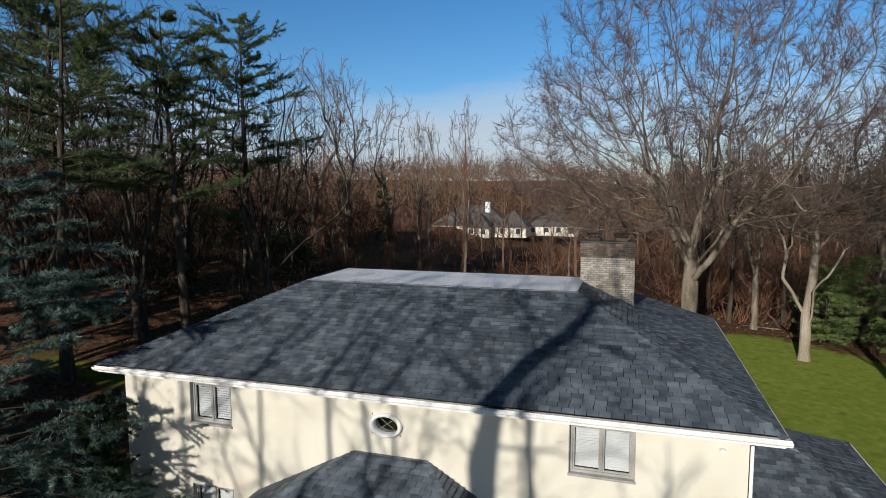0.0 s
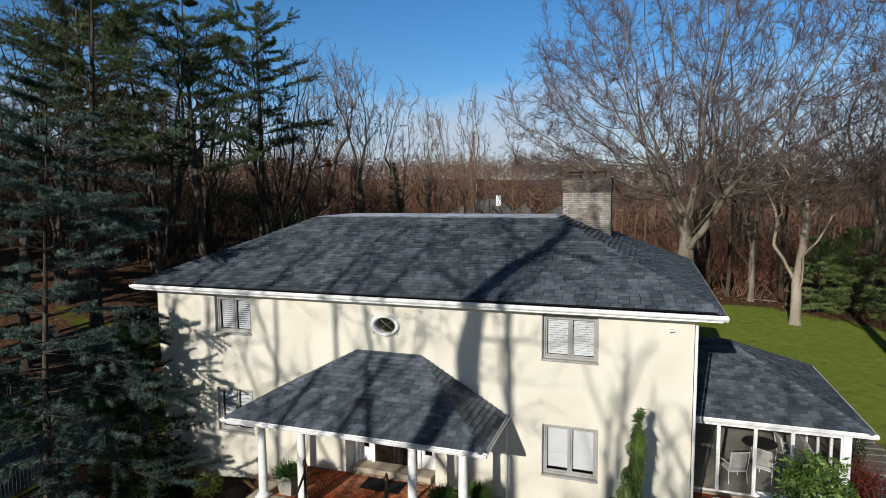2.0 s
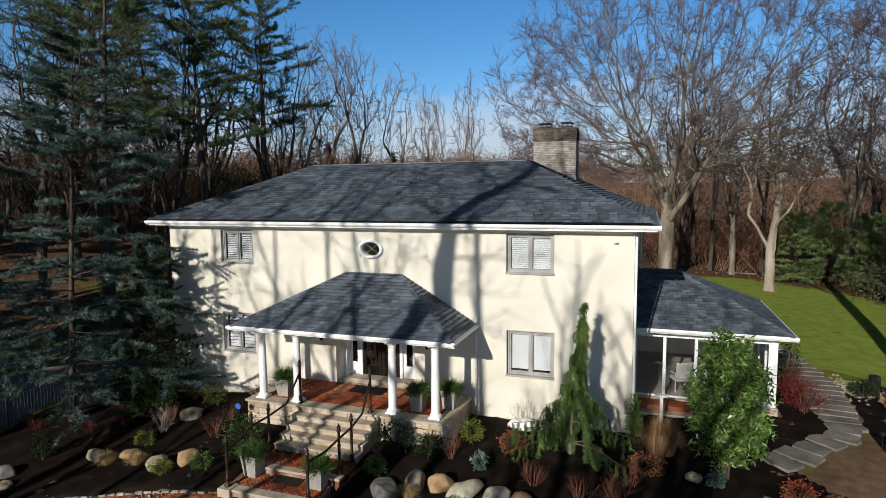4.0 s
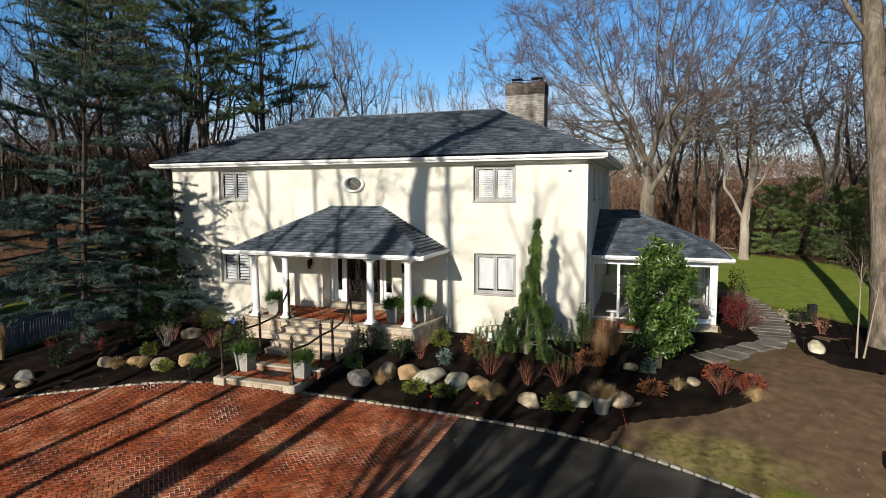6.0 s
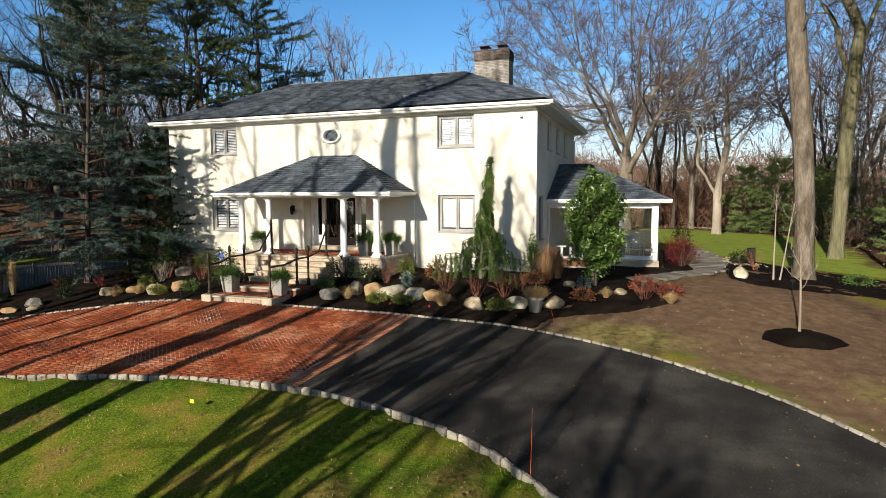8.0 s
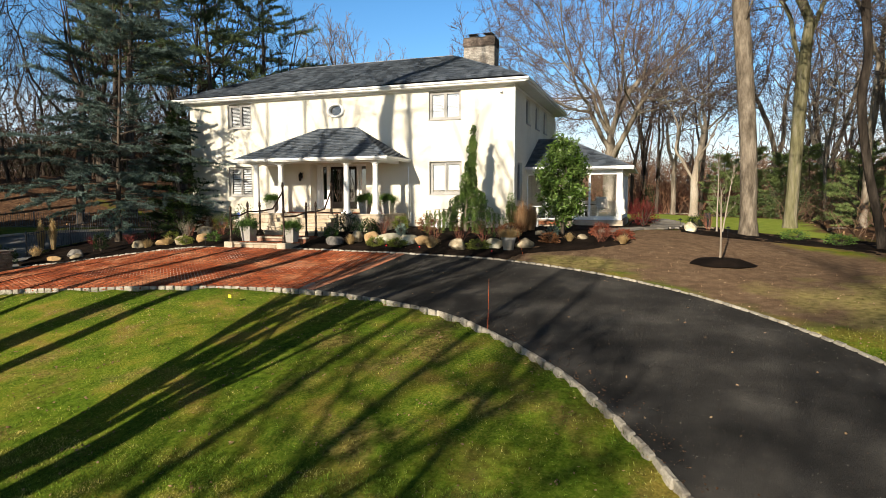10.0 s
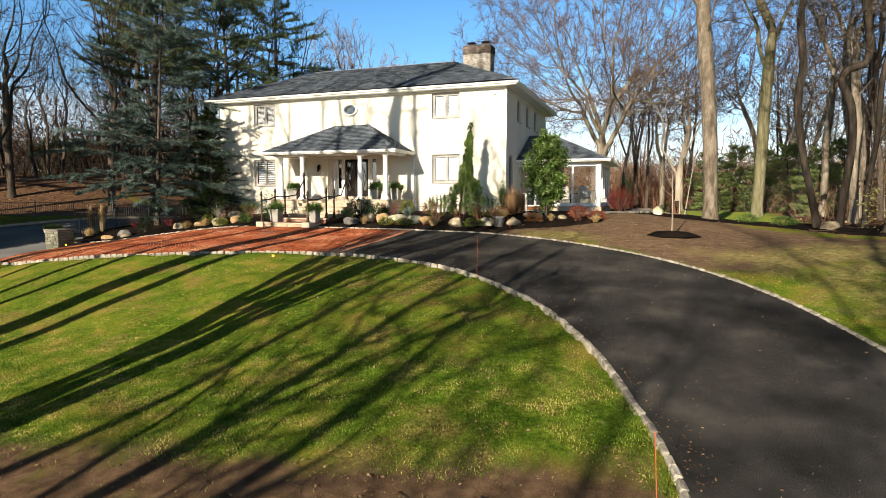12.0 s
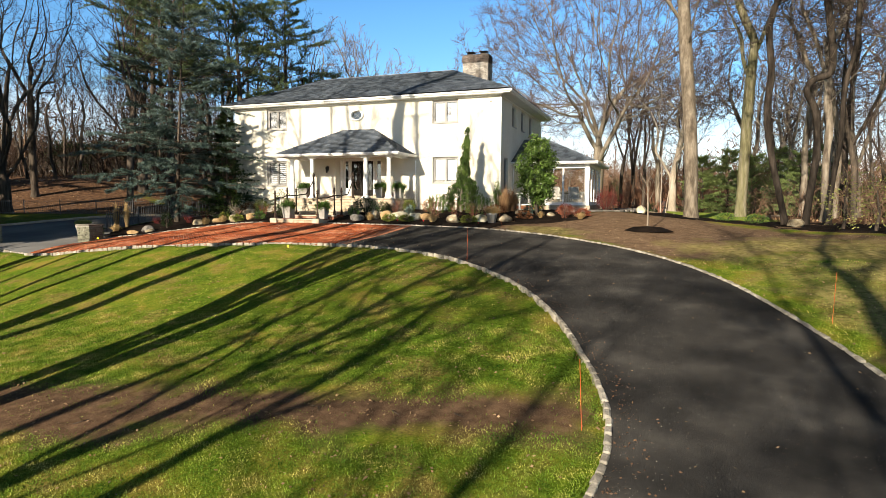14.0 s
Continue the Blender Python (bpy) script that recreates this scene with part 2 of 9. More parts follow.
M_DARKGREEN = leafy("dark_conifer_needles", [(0.012, 0.022, 0.009), (0.028, 0.046, 0.018), (0.045, 0.068, 0.028)])
M_DARKGREEN.node_tree.nodes["Principled BSDF"].inputs["Specular IOR Level"].default_value = 0.04
M_WEEP = leafy("weeping_conifer_needles", [(0.05, 0.095, 0.02), (0.11, 0.18, 0.04), (0.19, 0.26, 0.065)])
M_HOLLY = leafy("glossy_leaves", [(0.032, 0.066, 0.013), (0.09, 0.155, 0.03), (0.19, 0.27, 0.08)], rough=0.28, vary=0.55, scale=3.0)
M_YELLOW = leafy("yellow_green_leaves", [(0.10, 0.13, 0.02), (0.19, 0.21, 0.04)])
M_GREEN = leafy("mid_green_leaves", [(0.04, 0.085, 0.018), (0.105, 0.18, 0.04)])
M_RUST = leafy("rusty_leaves", [(0.14, 0.055, 0.022), (0.24, 0.11, 0.045)])
M_REDTWIG = mat("red_twigs", [(0.15, 0.052, 0.034), (0.30, 0.13, 0.082)], 2, 20, 0.7, 0.1, vary=0.3, island=True)
M_MAPLE = leafy("deep_red_twigs", [(0.075, 0.012, 0.011), (0.18, 0.028, 0.024)])
M_REDLEAF = leafy("red_orange_leaves", [(0.16, 0.035, 0.02), (0.32, 0.095, 0.045)])
M_STRAW = leafy("dry_grass_blades", [(0.42, 0.29, 0.13), (0.62, 0.46, 0.24)], through_light=0.3)
M_LITTER = leafy("fallen_leaves", [(0.16, 0.09, 0.045), (0.36, 0.24, 0.135)], vary=0.4)
M_FEATHER = leafy("russet_grass_blades", [(0.22, 0.115, 0.055), (0.38, 0.24, 0.13)], through_light=0.3)
M_GRIT = leafy("pale_grit", [(0.12, 0.10, 0.08), (0.32, 0.29, 0.25)], 0.9, 0.5, 0.0)
M_CRUMB = leafy("leaf_crumbs", [(0.07, 0.036, 0.02), (0.15, 0.085, 0.048)], vary=0.4)
M_VINE = mat("rusty_vine", [(0.12, 0.058, 0.036), (0.22, 0.118, 0.072)], 1.0, 10, 0.9, 0.2, spec=0.1)
M_PANE_FAR = mat("far_window_pane", [(0.03, 0.035, 0.04), (0.06, 0.065, 0.07)], 1, 10, 0.15, 0.0)
M_FARROOF = mat("grey_shingles", [(0.085, 0.08, 0.076), (0.14, 0.132, 0.125)], 1, 8, 0.85, 0.2)
M_FABRIC = mat("pale_cushion", [(0.45, 0.43, 0.39), (0.6, 0.58, 0.54)], 4, 60, 0.9, 0.2)
M_TILE = mat("porch_floor_tile", [(0.30, 0.27, 0.23), (0.40, 0.37, 0.32)], 1.0, 20, 0.6, 0.1)
M_ORANGE = mat("orange_marker", [(0.45, 0.08, 0.02), (0.55, 0.12, 0.04)], 3, 30, 0.6, 0.0)
M_REDFLAG = mat("red_marker", [(0.5, 0.01, 0.02), (0.6, 0.02, 0.03)], 3, 30, 0.6, 0.0)
M_YELLOWFLAG = mat("yellow_marker", [(0.6, 0.6, 0.02), (0.7, 0.7, 0.05)], 3, 30, 0.6, 0.0)
M_BLUESIGN = mat("blue_sign", [(0.04, 0.09, 0.40), (0.06, 0.12, 0.5)], 3, 30, 0.5, 0.0)
M_LAMP = mat("lantern_glass", [(0.25, 0.22, 0.16), (0.32, 0.29, 0.22)], 3, 30, 0.3, 0.0)

# ---- mesh helpers ----


class Geo:
    """Vertices and faces gathered for one mesh."""

    def __init__(self):
        self.v, self.f = [], []

    def add(self, verts, faces):
        o = len(self.v)
        self.v.extend(tuple(p) for p in verts)
        self.f.extend(tuple(i + o for i in q) for q in faces)
        return self

    def box(self, x0, y0, z0, x1, y1, z1, c=0.0, m=None):
        """A box, with chamfered edges when c is given; m places it."""
        if c <= 0:
            vs = [(x, y, z) for z in (z0, z1) for y in (y0, y1) for x in (x0, x1)]
            fs = [(0, 2, 3, 1), (4, 5, 7, 6), (0, 1, 5, 4), (2, 6, 7, 3), (0, 4, 6, 2), (1, 3, 7, 5)]
        else:
            c = min(c, (x1 - x0) * 0.45, (y1 - y0) * 0.45, (z1 - z0) * 0.45)
            vs, idx = [], {}
            for sx in (0, 1):
                for sy in (0, 1):
                    for sz in (0, 1):
                        for ax in range(3):
                            p = [(x0 + c, x1 - c)[sx], (y0 + c, y1 - c)[sy], (z0 + c, z1 - c)[sz]]
                            p[ax] = ((x0, x1)[sx], (y0, y1)[sy], (z0, z1)[sz])[ax]
                            idx[sx, sy, sz, ax] = len(vs)
                            vs.append(tuple(p))
            fs = []
            for ax in range(3):
                o1, o2 = [a for a in range(3) if a != ax]
                for s in (0, 1):
                    q = []
                    for a, b in ((0, 0), (1, 0), (1, 1), (0, 1)):
                        k = [0, 0, 0]
                        k[ax], k[o1], k[o2] = s, a, b
                        q.append(idx[k[0], k[1], k[2], ax])
                    fs.append(tuple(q))
                for a in (0, 1):
                    for b in (0, 1):
                        k0, k1 = [0, 0, 0], [0, 0, 0]
                        k0[o1], k0[o2], k0[ax] = a, b, 0
                        k1[o1], k1[o2], k1[ax] = a, b, 1
                        fs.append((idx[(*k0, o1)], idx[(*k1, o1)], idx[(*k1, o2)], idx[(*k0, o2)]))
            for sx in (0, 1):
                for sy in (0, 1):
                    for sz in (0, 1):
                        fs.append(tuple(idx[sx, sy, sz, a] for a in range(3)))
        if m is not None:
            vs = [tuple(m @ Vector(p)) for p in vs]
        return self.add(vs, fs)

    def lathe(self, profile, cx=0.0, cy=0.0, n=14, m=None, sx=1.0, sy=1.0):
        """A turned shape from (radius, height) pairs."""
        vs, fs = [], []
        for r, z in profile:
            for i in range(n):
                a = 2 * math.pi * i / n
                vs.append((cx + sx * r * math.cos(a), cy + sy * r * math.sin(a), z))
        for j in range(len(profile) - 1):
            for i in range(n):
                fs.append((j * n + i, j * n + (i + 1) % n, (j + 1) * n + (i + 1) % n, (j + 1) * n + i))
        fs.append(tuple(range(n - 1, -1, -1)))
        fs.append(tuple(range((len(profile) - 1) * n, len(profile) * n)))
        if m is not None:
            vs = [tuple(m @ Vector(p)) for p in vs]
        return self.add(vs, fs)

    def tube(self, pts, rad, n=8):
        pts = [Vector(p) for p in pts]
        rads = rad if isinstance(rad, (list, tuple)) else [rad] * len(pts)
        vs, fs = [], []
        for i, p in enumerate(pts):
            t = (pts[min(i + 1, len(pts) - 1)] - pts[max(i - 1, 0)]).normalized()
            u = t.cross(Vector((0.31, 0.52, 0.79))).normalized()
            w = t.cross(u)
            for j in range(n):
                a = 2 * math.pi * j / n
                vs.append(tuple(p + (u * math.cos(a) + w * math.sin(a)) * rads[i]))
        for i in range(len(pts) - 1):
            for j in range(n):
                fs.append((i * n + j, i * n + (j + 1) % n, (i + 1) * n + (j + 1) % n, (i + 1) * n + j))
        fs.append(tuple(range(n - 1, -1, -1)))
        fs.append(tuple(range((len(pts) - 1) * n, len(pts) * n)))
        return self.add(vs, fs)

    def mesh(self, name, smooth=False):
        me = bpy.data.meshes.new(name)
        me.from_pydata(self.v, [], self.f)
        me.update()
        b = bmesh.new()
        b.from_mesh(me)
        bmesh.ops.recalc_face_normals(b, faces=b.faces)
        b.to_mesh(me)
        b.free()
        if smooth:
            me.shade_smooth()
        return me


def np_mesh(name, verts, faces, smooth=False):
    """A mesh from arrays: faces all with the same number of corners."""
    me = bpy.data.meshes.new(name)
    verts, faces = np.asarray(verts, np.float32), np.asarray(faces, np.int32)
    k = faces.shape[1]
    me.vertices.add(len(verts))
    me.vertices.foreach_set("co", verts.ravel())
    me.loops.add(faces.size)
    me.loops.foreach_set("vertex_index", faces.ravel())
    me.polygons.add(len(faces))
    me.polygons.foreach_set("loop_start", np.arange(0, faces.size, k, dtype=np.int32))
    me.update(calc_edges=True)
    me.shade_smooth() if smooth else me.shade_flat()
    return me


def thing(name, loc, label, category, group="", kind=""):
    e = new(name)
    e.empty_display_size = 0.2
    e.location = loc
    return tagged(e, label, category, group, kind)


def part(name, geo, material, parent=None, label="", smooth=False):
    me = geo.mesh(name, smooth) if isinstance(geo, Geo) else geo
    if not me.materials:
        me.materials.append(material)
    ob = new(name, me)
    ob.parent = parent
    return tagged(ob, label)


def single(name, geo, material, label, category, group="", kind="", smooth=False, loc=(0, 0, 0)):
    ob = part(name, geo, material, None, "", smooth)
    ob.location = loc
    return tagged(ob, label, category, group, kind)


# ---- lie of the land ----
LAND_Y = np.array([-400, -60, -34, -27, -23, -20.5, -17, -14, -12, -8.9, -6.3, -2, 0, 12, 35, 60, 160, 400, 1500])
LAND_Z = np.array([-6, -4, -2.9, -2.4, -1.97, -1.62, -0.98, -0.5, -0.2, 0.04, 0.33, 0.9, 1.0, 1.0, 0.7, 0.3, -3.0, -2.0, 2.0])


def ease(a, b, v):
    u = np.clip((v - a) / (b - a), 0, 1)
    return u * u * (3 - 2 * u)


def land(x, y):
    """The ground's height: down towards the drive and the lower court, up towards the woods on the far side of it."""
    x, y = np.asarray(x, float), np.asarray(y, float)
    z = sum(np.interp(y + d, LAND_Y, LAND_Z) for d in (-0.7, 0.0, 0.7)) / 3
    z = z - 0.65 * ease(-11, -20, x)
    z = z - 0.055 * np.clip(2 - x, 0, 30) * ease(-11, -21, y)
    z = z + 2.8 * ease(10, 45, y) * ease(-14, -36, x)
    z = z + 3.2 * ease(2, 20, y + 1.5 - 0.4375 * (x + 44)) * ease(-34, -52, x)
    z = z - 0.55 * ease(5.5, 13, x) * ease(-9, -2, y) * (1 - 0.6 * ease(5, 25, y))
    z = z - 0.11 * np.exp(-(((x - 6.3) / 4.0) ** 2) - ((y + 11.3) / 3.2) ** 2)
    z = z + 15 * ease(190, 400, np.hypot(x, y)) * ease(-40, 60, y)
    return z


def lump(x, y):
    """Small unevenness of the turf."""
    return 0.03 * np.sin(x * 1.3 + np.sin(y * 0.7)) * np.sin(y * 1.1)


def landf(x, y):
    return float(land(x, y))


def smooth_line(pts, step):
    """A smooth line through a few points, at even steps."""
    pts = np.asarray(pts, float)
    s = np.r_[0, np.cumsum(np.hypot(*np.diff(pts, axis=0).T))]
    t = np.zeros_like(pts)
    t[1:-1] = (pts[2:] - pts[:-2]) / (s[2:] - s[:-2])[:, None]
    t[0], t[-1] = (pts[1] - pts[0]) / (s[1] - s[0]), (pts[-1] - pts[-2]) / (s[-1] - s[-2])
    at = np.arange(0, s[-1], step)
    i = np.clip(np.searchsorted(s, at, "right") - 1, 0, len(s) - 2)
    h = (s[i + 1] - s[i])[:, None]
    u = ((at - s[i])[:, None]) / h
    return (2 * u**3 - 3 * u**2 + 1) * pts[i] + (u**3 - 2 * u**2 + u) * h * t[i] + (-2 * u**3 + 3 * u**2) * pts[i + 1] + (u**3 - u**2) * h * t[i + 1]


def inside(poly, x, y):
    """Which points lie in the outline."""
    poly = np.asarray(poly, float)
    x, y = np.asarray(x, float), np.asarray(y, float)
    r = np.zeros(x.shape, bool)
    for (ax, ay), (bx, by) in zip(poly, np.roll(poly, -1, axis=0)):
        if ay != by:
            r ^= ((ay > y) != (by > y)) & (x < (bx - ax) * (y - ay) / (by - ay) + ax)
    return r


KERB_HOUSE = smooth_line([(-19.4, -8.6), (-18.1, -8.0), (-14.7, -7.05), (-11.0, -6.2), (-7.8, -6.1), (-5.4, -6.15), (-2.3, -6.3), (0.8, -6.65), (3.2, -7.46), (4.97, -8.33),
                          (7.08, -9.93), (8.9, -12.45), (10.22, -14.72), (11.12, -16.87), (12.08, -19.58), (13.35, -24.6), (14.2, -32), (13.5, -45)], 0.27)
KERB_LAWN = smooth_line([(-22.5, -12.2), (-19.5, -12.8), (-15, -13.1), (-11, -13.0), (-8, -12.35), (-5.1, -11.95), (-2.8, -11.9), (0, -12.5), (1.9, -13.3), (4.42, -15.5),
                         (6.15, -18.0), (7.08, -20.1), (7.6, -21.6), (7.85, -23.1), (7.75, -24.7), (7.2, -27), (5.6, -31.5), (2, -40)], 0.27)


def upto(line, x0, x1):
    return line[(line[:, 0] >= x0) & (line[:, 0] <= x1)]


BRICKS_AT = np.vstack([upto(KERB_HOUSE[:90], -19.0, -2.4), upto(KERB_LAWN[:90], -19.4, -2.8)[::-1]])
hs, ls = KERB_HOUSE[np.argmax(KERB_HOUSE[:, 0] > -3.0):], KERB_LAWN[np.argmax(KERB_LAWN[:, 0] > -3.4):]
DRIVE_AT = np.vstack([hs, ls[::-1]])
COURT_AT = np.array([(-19.2, -8.9), (-19.4, -12.7), (-30, -11.9), (-36, -10.5), (-33, -7), (-30.3, -4.0), (-28, -1.3), (-25.5, 1.8), (-22.8, 5.0), (-21.6, 3.2), (-22.2, -1.5), (-22.4, -5.2)])
BED_AT = np.vstack([upto(KERB_HOUSE[:90], -19.2, 1.4), [(1.75, -5.7), (2.5, -5.25), (3.8, -4.6), (5.0, -3.6), (5.35, -2.8), (5.0, -1.8), (4.4, -0.9), (5.2, 0.1), (5.9, 1.4), (6.3, 2.6), (5.7, 5.0), (6.1, 10.8),
                                                           (4.6, 10.8), (4.6, 3.0), (0.1, 3.0), (0.1, 0.15), (-17.7, 0.15), (-18.4, 3), (-21.2, 3), (-21.9, -1.5), (-21.9, -5.2), (-20.4, -8.0)]])
BED2_AT = np.array([(6.9, 2.6), (6.9, 0.9), (7.6, -0.3), (8.6, -0.2), (9.6, 0.0), (11.0, 0.35), (12.2, 0.2), (13.2, -1.8), (14.4, -2.6), (17, -2.9), (30, -5), (30, 3), (16, 3.5), (12.5, 7), (9.6, 8.5), (8.6, 8.8), (7.4, 7.6), (7.1, 4.6)])
SOIL_AT = np.array([(0.6, -6.9), (1.0, -5.0), (4.5, -3.5), (4.1, -1.3), (6.5, 2.0), (9, 1.5), (14, -3.2), (26, -5.2), (26, -8.2), (14, -9), (11.5, -11.2), (9.2, -12.4), (8.3, -11.6), (6.6, -9.2), (5.0, -7.8), (3.2, -7.2)])
BARE_AT = np.array([(-4.5, -23.6), (-1.6, -23.25), (0.1, -23.1), (2.2, -22.85), (5.2, -22.4), (7.3, -21.8), (7.55, -23.3), (6.0, -23.6), (4.0, -24.2), (1.0, -24.6), (-0.5, -25.6), (-4.5, -26)])

# ---- ground ----


def axis_steps(a, lo, hi, b, fine, grow=1.18):
    """Even steps between lo and hi, growing ones out to a and b."""
    mid = list(np.arange(lo, hi + fine / 2, fine))
    out, d, x = [], fine, lo
    while x > a:
        d *= grow
        x -= d
        out.append(max(x, a))
    up, d, x = [], fine, mid[-1]
    while x < b:
        d *= grow
        x += d
        up.append(min(x, b))
    return np.array(out[::-1] + mid + up)


def ground_material():
    m = bpy.data.materials.new("lawn_and_soil")
    m.use_nodes = True
    n, k = m.node_tree.nodes, m.node_tree.links
    b = n["Principled BSDF"]
    pos = n.new("ShaderNodeNewGeometry").outputs["Position"]

    def noise_at(scale, detail=4.0):
        t = n.new("ShaderNodeTexNoise")
        t.inputs["Scale"].default_value, t.inputs["Detail"].default_value = scale, detail
        k.new(pos, t.inputs["Vector"])
        return t.outputs["Fac"]

    def ramp_of(fac, stops):
        r = n.new("ShaderNodeValToRGB")
        el = r.color_ramp.elements
        while len(el) < len(stops):
            el.new(0.5)
        for e, (s, c) in zip(el, stops):
            e.position, e.color = s, (*c, 1)
        k.new(fac, r.inputs["Fac"])
        return r.outputs["Color"]

    def blend(a, c, f):
        x = n.new("ShaderNodeMix")
        x.data_type = "RGBA"
        k.new(f, x.inputs["Factor"]), k.new(a, x.inputs["A"]), k.new(c, x.inputs["B"])
        return x.outputs["Result"]

    def zone(name, rag=0.9):
        at = n.new("ShaderNodeAttribute")
        at.attribute_name = name
        ad = n.new("ShaderNodeMath")
        ad.operation = "MULTIPLY_ADD"
        k.new(noise_at(0.9, 8.0), ad.inputs[0])
        ad.inputs[1].default_value = rag
        k.new(at.outputs["Fac"], ad.inputs[2])
        r = n.new("ShaderNodeMapRange")
        r.inputs["From Min"].default_value, r.inputs["From Max"].default_value = 0.5 + rag * 0.35, 0.5 + rag * 0.65
        k.new(ad.outputs["Value"], r.inputs["Value"])
        return r.outputs["Result"]

    grass = ramp_of(noise_at(1.1, 9.0), [(0.36, (0.045, 0.098, 0.008)), (0.46, (0.10, 0.155, 0.012)), (0.53, (0.185, 0.185, 0.022)), (0.62, (0.28, 0.175, 0.05))])
    blades = ramp_of(noise_at(24.0, 6.0), [(0.3, (0.018, 0.03, 0.003)), (0.5, (0.112, 0.15, 0.014)), (0.7, (0.33, 0.285, 0.06))])
    half = n.new("ShaderNodeValue")
    half.outputs[0].default_value = 0.5
    quarter = n.new("ShaderNodeValue")
    quarter.outputs[0].default_value = 0.3
    lawn = blend(grass, blades, half.outputs[0])
    soil = ramp_of(noise_at(3.2, 10.0), [(0.3, (0.078, 0.045, 0.028)), (0.5, (0.162, 0.10, 0.062)), (0.7, (0.255, 0.17, 0.106))])
    grains = ramp_of(noise_at(75.0, 5.0), [(0.34, (0.04, 0.024, 0.014)), (0.5, (0.14, 0.09, 0.052)), (0.68, (0.34, 0.26, 0.17))])
    soil = blend(soil, grains, half.outputs[0])
    litter = ramp_of(noise_at(3.5, 8.0), [(0.3, (0.045, 0.026, 0.017)), (0.5, (0.105, 0.058, 0.034)), (0.7, (0.18, 0.105, 0.06))])
    yellow = ramp_of(noise_at(6.0, 6.0), [(0.3, (0.12, 0.105, 0.034)), (0.6, (0.29, 0.24, 0.09))])
    # greener back lawn, with sunlit brightness put into its colour
    sunlit_lush = ramp_of(noise_at(2.0, 6.0), [(0.3, (0.16, 0.225, 0.03)), (0.7, (0.27, 0.315, 0.06))])
    deep = ramp_of(noise_at(9.0, 8.0), [(0.32, (0.018, 0.04, 0.003)), (0.5, (0.06, 0.115, 0.008)), (0.7, (0.14, 0.20, 0.022))])
    worn = ramp_of(noise_at(12.0, 8.0), [(0.32, (0.07, 0.05, 0.018)), (0.5, (0.19, 0.145, 0.04)), (0.7, (0.33, 0.25, 0.09))])
    patch = n.new("ShaderNodeMapRange")
    patch.inputs["From Min"].default_value, patch.inputs["From Max"].default_value = 0.46, 0.60
    patch.inputs["To Max"].default_value = 0.68
    k.new(noise_at(0.42, 6.0), patch.inputs["Value"])
    lawn = blend(lawn, deep, patch.outputs["Result"])
    thin_at = n.new("ShaderNodeMapRange")
    thin_at.inputs["From Min"].default_value, thin_at.inputs["From Max"].default_value = 0.56, 0.68
    thin_at.inputs["To Max"].default_value = 0.8
    k.new(noise_at(0.8, 9.0), thin_at.inputs["Value"])
    lawn = blend(lawn, worn, thin_at.outputs["Result"])
    lawn = blend(lawn, sunlit_lush, zone("sunlit_lush", 0.6))
    c = blend(lawn, litter, zone("litter"))
    c = blend(c, soil, zone("soil", 1.4))
    c = blend(c, yellow, zone("dry", 1.2))
    earth = ramp_of(noise_at(5.0, 10.0), [(0.3, (0.04, 0.022, 0.013)), (0.5, (0.088, 0.05, 0.03)), (0.7, (0.16, 0.096, 0.058))])
    c = blend(c, blend(earth, grains, quarter.outputs[0]), zone("bare", 2.0))
    k.new(c, b.inputs["Base Color"])
    b.inputs["Roughness"].default_value = 0.95
    b.inputs["Specular IOR Level"].default_value = 0.04
    bp = n.new("ShaderNodeBump")
    bp.inputs["Strength"].default_value, bp.inputs["Distance"].default_value = 0.5, 0.02
    k.new(noise_at(120.0, 4.0), bp.inputs["Height"])
    k.new(bp.outputs["Normal"], b.inputs["Normal"])
    return m


gx = axis_steps(-900, -30, 22, 900, 0.3)
gy = axis_steps(-400, -34, 12, 1500, 0.3)
GX, GY = np.meshgrid(gx, gy)
GZ = land(GX, GY)
paved = inside(BRICKS_AT, GX, GY) | inside(DRIVE_AT, GX, GY) | inside(COURT_AT, GX, GY)
underhouse = (GX > -17.5) & (GX < -0.3) & (GY > 0.3) & (GY < 11)
understeps = (GX > -10.45) & (GX < -7.7) & (GY > -6.1) & (GY < -2.2)
GZ = GZ - 0.13 * paved - 0.5 * underhouse - 0.5 * understeps
GZ = GZ + lump(GX, GY) * ~paved
GZ = GZ + ease(70, 220, np.hypot(GX, GY)) * 2.5 * np.sin(GX * 0.011) * np.sin(GY * 0.013 + 1)
rows_n, cols_n = GX.shape
ii = np.arange(rows_n * cols_n).reshape(rows_n, cols_n)
quads = np.stack([ii[:-1, :-1], ii[:-1, 1:], ii[1:, 1:], ii[1:, :-1]], -1).reshape(-1, 4)
ground_mesh = np_mesh("ground", np.stack([GX, GY, GZ], -1).reshape(-1, 3), quads, True)


def near_edge(poly, soft):
    """1 inside an outline, falling to 0 over a soft margin."""
    poly = np.asarray(poly, float)
    best = np.full(GX.shape, 1e9)
    for a, c in zip(poly, np.roll(poly, -1, axis=0)):
        d = c - a
        u = np.clip(((GX - a[0]) * d[0] + (GY - a[1]) * d[1]) / max(1e-9, d @ d), 0, 1)
        best = np.minimum(best, np.hypot(GX - a[0] - u * d[0], GY - a[1] - u * d[1]))
    sgn = np.where(inside(poly, GX, GY), best, -best)
    return np.clip(0.5 + sgn / (2 * soft), 0, 1)


